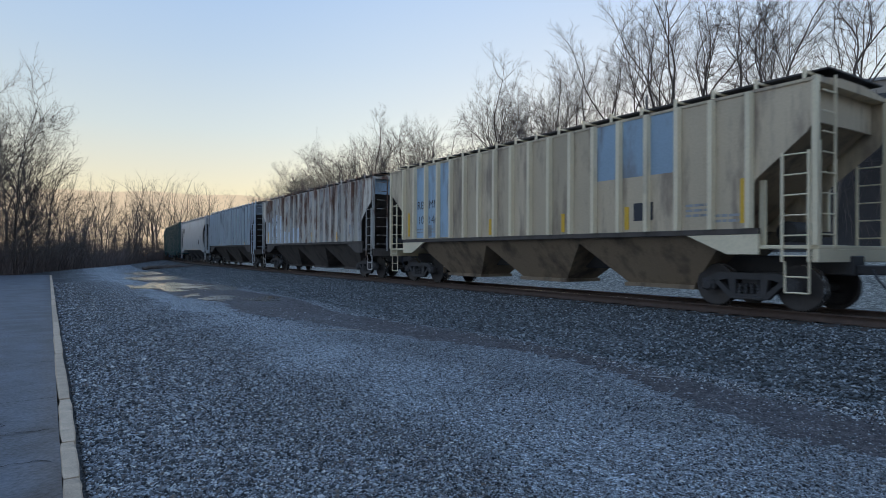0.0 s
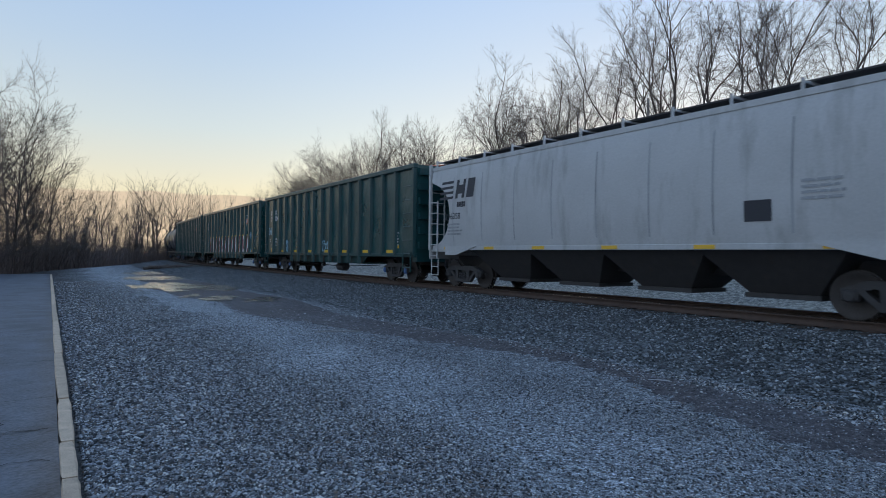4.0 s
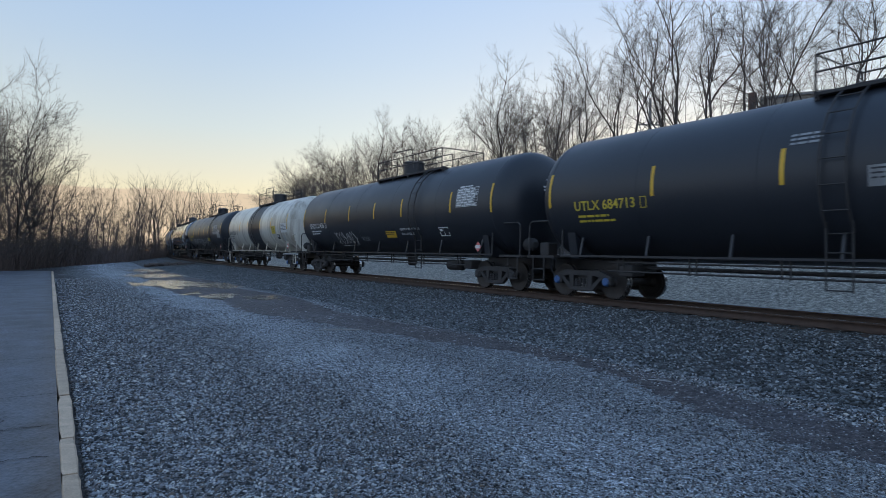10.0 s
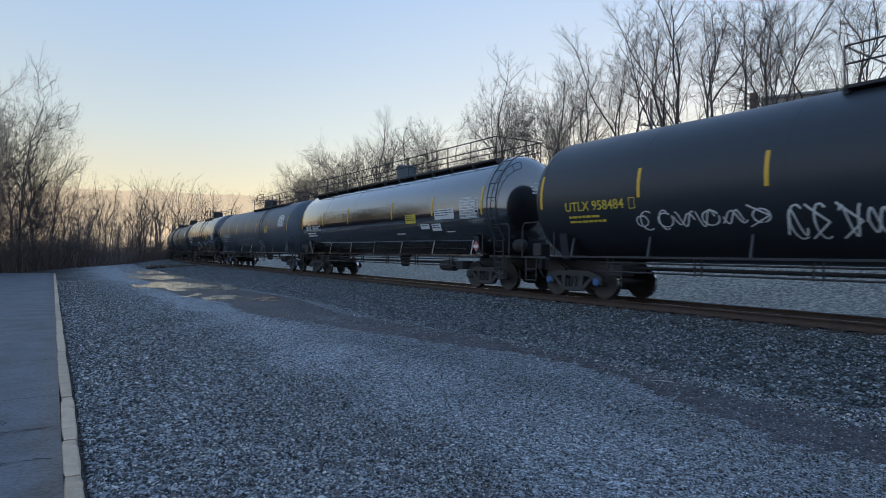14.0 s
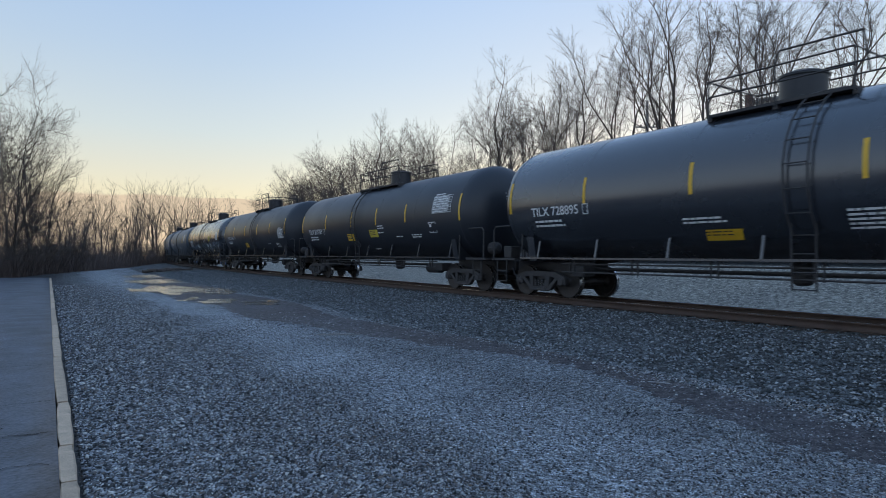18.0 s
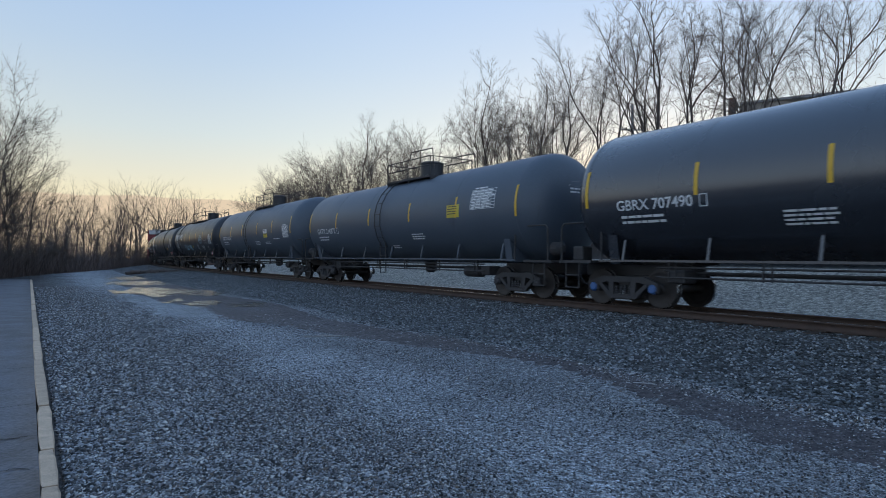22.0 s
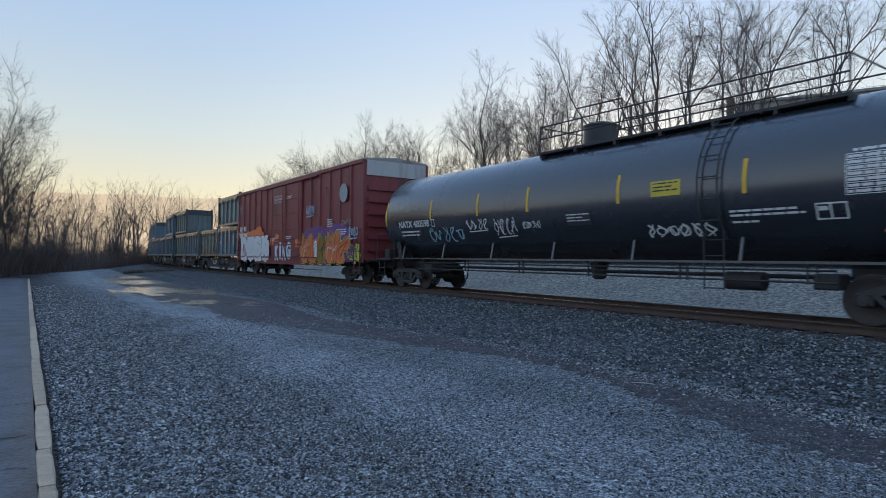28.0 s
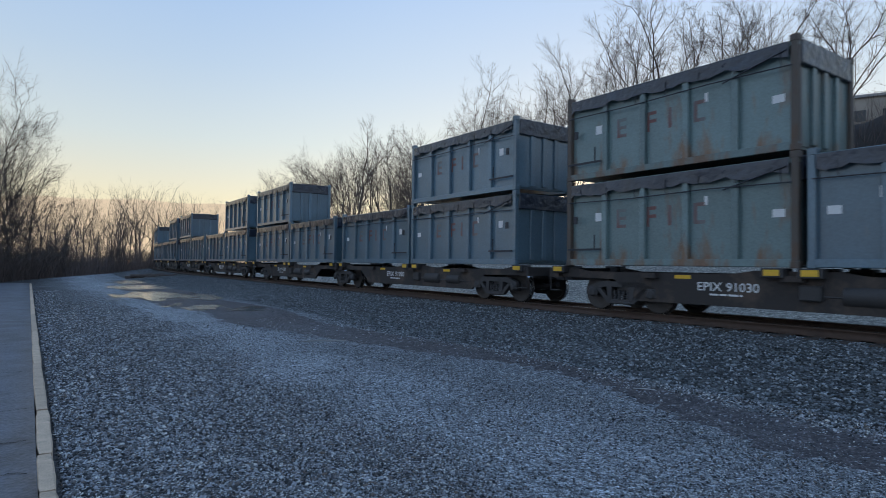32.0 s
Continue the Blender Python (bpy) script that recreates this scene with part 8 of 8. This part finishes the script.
    for az, r, kind, size in ((-39, 48, 0, 0.9), (-36.8, 50, 1, 1.0), (-35.0, 54, 2, 0.9), (-33.0, 60, 0, 0.7), (-31.4, 70, 1, 0.6), (-37.8, 60, 2, 1.0), (-34.2, 68, 1, 1.1), (-32.0, 84, 2, 0.6), (-29.5, 96, 0, 0.9), (-41, 52, 2, 1.0), (-28, 110, 1, 1.0), (-43.5, 46, 1, 1.0)):
        x, y = r * math.sin(radians(az)), r * math.cos(radians(az))
        place(bush[kind], x, y, yard_z(x, y) - 0.2, size, rnd.uniform(0, 6.28))
    # low thicket in front of the far tree line
    for i in range(46):
        az = rnd.uniform(-35.0, -19.5)
        r = float(np.interp(az, (-35, -30, -24, -19.5), (52, 74, 114, 132))) + rnd.uniform(0, 26)
        x, y = r * math.sin(radians(az)), r * math.cos(radians(az))
        place(rnd.choice(bush), x, y, YARD_Z - 0.2, rnd.uniform(0.35, 0.65), rnd.uniform(0, 6.28))
    # far tree line where the track bends out of sight
    for i in range(56):
        az, r = rnd.uniform(-33.0, -19.0), rnd.uniform(135, 185)
        x, y = r * math.sin(radians(az)), r * math.cos(radians(az))
        place(rnd.choice(thin), x, y, YARD_Z, rnd.uniform(0.65, 1.0) * (1.0 if az < -22 else 1.1), rnd.uniform(0, 6.28))


plant_trees()


def brush_field(name, spots, count, hmin, hmax, label, seed):
    """Dry stems and thin shoots as one object."""
    rnd = np.random.RandomState(seed)
    P = spots(rnd, count)
    n = len(P)
    h = rnd.uniform(hmin, hmax, n) * np.clip(rnd.normal(1, 0.25, n), 0.4, 1.6)
    lean = rnd.normal(0, 0.45, (n, 2)) * h[:, None]
    a = rnd.uniform(0, 3.14, n)
    w = (0.006 + 0.004 * h)[:, None] * np.stack([np.cos(a), np.sin(a)], 1)
    V = np.zeros((n, 6, 3))
    V[:, 0, :2], V[:, 1, :2] = P[:, :2] - w, P[:, :2] + w
    V[:, 0, 2] = V[:, 1, 2] = P[:, 2] - 0.05
    mid = P[:, :2] + lean * 0.4
    V[:, 2, :2], V[:, 3, :2] = mid - w * 0.7, mid + w * 0.7
    V[:, 2, 2] = V[:, 3, 2] = P[:, 2] + h * 0.55
    tip = P[:, :2] + lean
    V[:, 4, :2], V[:, 5, :2] = tip - w * 0.25, tip + w * 0.25
    V[:, 4, 2] = V[:, 5, 2] = P[:, 2] + h
    b = np.arange(n)[:, None] * 6
    F = np.concatenate([np.concatenate([b, b + 1, b + 3, b + 2], 1), np.concatenate([b + 2, b + 3, b + 5, b + 4], 1)])
    tagged(new(name, big_mesh(name, V.reshape(-1, 3), F, BRUSH)), label, "brush", kind="stuff")


def spots_left(rnd, n):
    az, r = np.radians(rnd.uniform(-46, -16, n)), 0
    edge = np.interp(np.degrees(az), (-46, -36, -30, -24, -16), (46, 48, 72, 112, 128))
    r = edge + rnd.gamma(1.6, 7, n)
    x, y = r * np.sin(az), r * np.cos(az)
    return np.stack([x, y, np.full(n, YARD_Z)], 1)


def spots_bank(rnd, n):
    s, d = rnd.uniform(0, 165, n), -20 - rnd.gamma(2.0, 7, n)
    x, y, _ = beside(s, d)
    m, ss = track_distance(x, y)
    return np.stack([x, y, ground_height(m, ss, x, y)], 1)


brush_field("roadside_brush", spots_left, 34000, 0.5, 2.3, "dense dry brown brush and saplings at the edge of the yard", 31)
brush_field("bank_brush", spots_bank, 22000, 0.4, 1.8, "dry brown undergrowth on the wooded bank", 32)


# ---------------------------------------------------------------- far things
def build_ridge():
    az = np.radians(np.arange(-60, 61, 1.0))
    R = 3600.0
    top = R * np.tan(np.radians(4.85 + 0.35 * np.cos((np.degrees(az) + 24) * 0.12) + 0.08 * np.sin(np.degrees(az) * 0.9)))
    rows = []
    for f, d in ((0.0, 0.86), (0.45, 0.92), (0.8, 0.97), (1.0, 1.0)):
        rows.append(np.stack([R * d * np.sin(az), R * d * np.cos(az), np.where(f == 0, -30, top * f)], 1))
    V = np.concatenate(rows)
    n = len(az)
    F = np.concatenate([np.stack([np.arange(n - 1) + j * n, np.arange(1, n) + j * n, np.arange(1, n) + (j + 1) * n, np.arange(n - 1) + (j + 1) * n], 1) for j in range(3)])
    # haze is put into the ridge's own glowing colour, paler towards the foot
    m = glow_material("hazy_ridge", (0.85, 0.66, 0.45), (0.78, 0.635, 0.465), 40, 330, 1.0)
    tagged(new("backdrop", big_mesh("ridge", V, F, m)), "long mountain ridge on the horizon, its evening haze painted as a glow", "mountain", kind="structure")


build_ridge()
WALL = paint("pale_building_wall", (0.36, 0.31, 0.26), 0.85, (0.28, 0.24, 0.20), 0.55, 0.5)
BRICK = paint("brown_brick", (0.20, 0.12, 0.09), 0.85, (0.18, 0.10, 0.08), 0.5, 0.5)
GLASS = material("dark_window_glass", (0.03, 0.035, 0.04), 0.1, var=0.2, bump=0)
POLE = paint("grey_pole_wood", (0.38, 0.36, 0.34), 0.85, (0.25, 0.23, 0.21), 0.5, 0.2)


def build_house():
    ob = thing("hillside_building", "pale flat-roofed building with dark windows behind bare trees", "building", m=pose(54.5, 84, 10.0, 0, 0, -31))
    wall = part("wall", MB().box(-9.4, 18, -6, 6, 0, 13.4), WALL, ob)
    part("roof", MB().box(-9.7, 18.3, -6.3, 6.3, 13.4, 13.8, 0.05), OXIDE_ROOF, ob)
    for k in range(9):
        for z in (3.2, 6.6, 10.2):
            x = -7.6 + 3.0 * k
            w = part("window", MB().box(x - 0.75, x + 0.75, -6.06, -5.99, z, z + 1.7), WALL, ob)
            part("pane", MB().box(x - 0.62, x + 0.62, -6.09, -6.062, z + 0.13, z + 1.57), GLASS, w)
    part("chimney", MB().box(-11.4, -10.4, -2.7, -1.7, 0, 15.4, 0.03), BRICK, ob, "brown brick stack")


def build_pole():
    x, y = 46 * math.sin(radians(18.4)), 46 * math.cos(radians(18.4))
    z = yard_z(x, y)
    ob = thing("utility_pole", "pale grey wooden utility pole with a cross arm", "utility pole", m=pose(x, y, z - 0.3))
    part("post", MB().rod((0, 0, 0), (0, 0, 13.0 - z), 0.15, 10, 0.10), POLE, ob)
    part("cross_arm", MB().box(-1.0, 1.0, -0.045, 0.045, 11.05 - z, 11.14 - z), POLE, ob)
    for k in (-0.9, -0.45, 0.45, 0.9):
        part("insulator", MB().lathe([(0, 0.03), (0.05, 0.06), (0.14, 0.05), (0.16, 0.02)], "z", 8, (k, 0, 11.14 - z)), GLASS, ob)


build_house()
build_pole()
# added panel: bright orange paint stands for a glint of unknown source
FLARE = material("orange_marker_panel", (0.9, 0.35, 0.08), 0.5, var=0.1, bump=0)
_x, _y, _z = beside(118.0, 4.4)
_mk = thing("trackside_marker", "small orange panel on a post, added in place of a glint beside the track", "marker", m=pose(float(_x), float(_y), YARD_Z, 0, 0, 24))
part("post", MB().box(-0.04, 0.04, -0.04, 0.04, -0.1, 1.6), POLE, _mk)
part("board", MB().box(-0.28, 0.28, -0.07, -0.04, 0.7, 1.7, 0.01), FLARE, _mk)
_log = thing("rubble_heap", "low dark heap of logs at the edge of the yard", "heap", m=pose(-26.5, 56, YARD_Z, 0, 0, 20))
for _k in range(9):
    part("log", MB().rod((-1.6 + 0.4 * _k, -0.3 + 0.1 * (_k % 3), 0.12 + 0.12 * (_k % 2)), (-0.2 + 0.35 * _k, 0.5 - 0.2 * (_k % 2), 0.2 + 0.1 * (_k % 3)), 0.16, 7, 0.11), BARK, _log)
_br = thing("fallen_branch", "thin pale stick lying on the gravel", "branch", m=pose(-2.2, 12.6, yard_z(-2.2, 12.6) + 0.02, 0, 0, 10))
part("stick", MB().pipe([(-0.5, 0, 0), (-0.1, 0.02, 0.012), (0.4, -0.01, 0.004)], 0.012, 5), POLE, _br)
_br = thing("fallen_branch", "short pale curved twig on the gravel", "branch", m=pose(2.85, 8.05, yard_z(2.85, 8.05) + 0.02, 0, 0, -20))
part("stick", MB().pipe([(-0.14, 0, 0), (0, -0.03, 0.012), (0.14, -0.02, 0.004)], 0.006, 5), PALE_GREY, _br)



# ---------------------------------------------------------------- what moves
def motions():
    times = [i * 0.5 for i in range(65)]
    for ob, c, half in CARS:
        walk(ob, [(t, car_pose(c, half, t)) for t in times])
    for ob, c, half, m in LOADS:
        walk(ob, [(t, car_pose(c, half, t) @ m) for t in times])
    # all wheels turn alike: the leading and the trailing set of the first bogie are keyed, the others share their keys
    for k, x in ((0, 0.89), (1, -0.89)):
        first = WHEELS[k][0]
        walk(first, [(i / 30, Matrix.Translation((x, 0, 0.457)) @ Matrix.Rotation(gone(i / 30) / 0.457, 4, "Y")) for i in range(961)])
        for w in WHEELS[k][1:]:
            w.rotation_mode = "QUATERNION"
            w.animation_data_create()
            w.animation_data.action = first.animation_data.action
            w.animation_data.action_slot = first.animation_data.action_slot


motions()
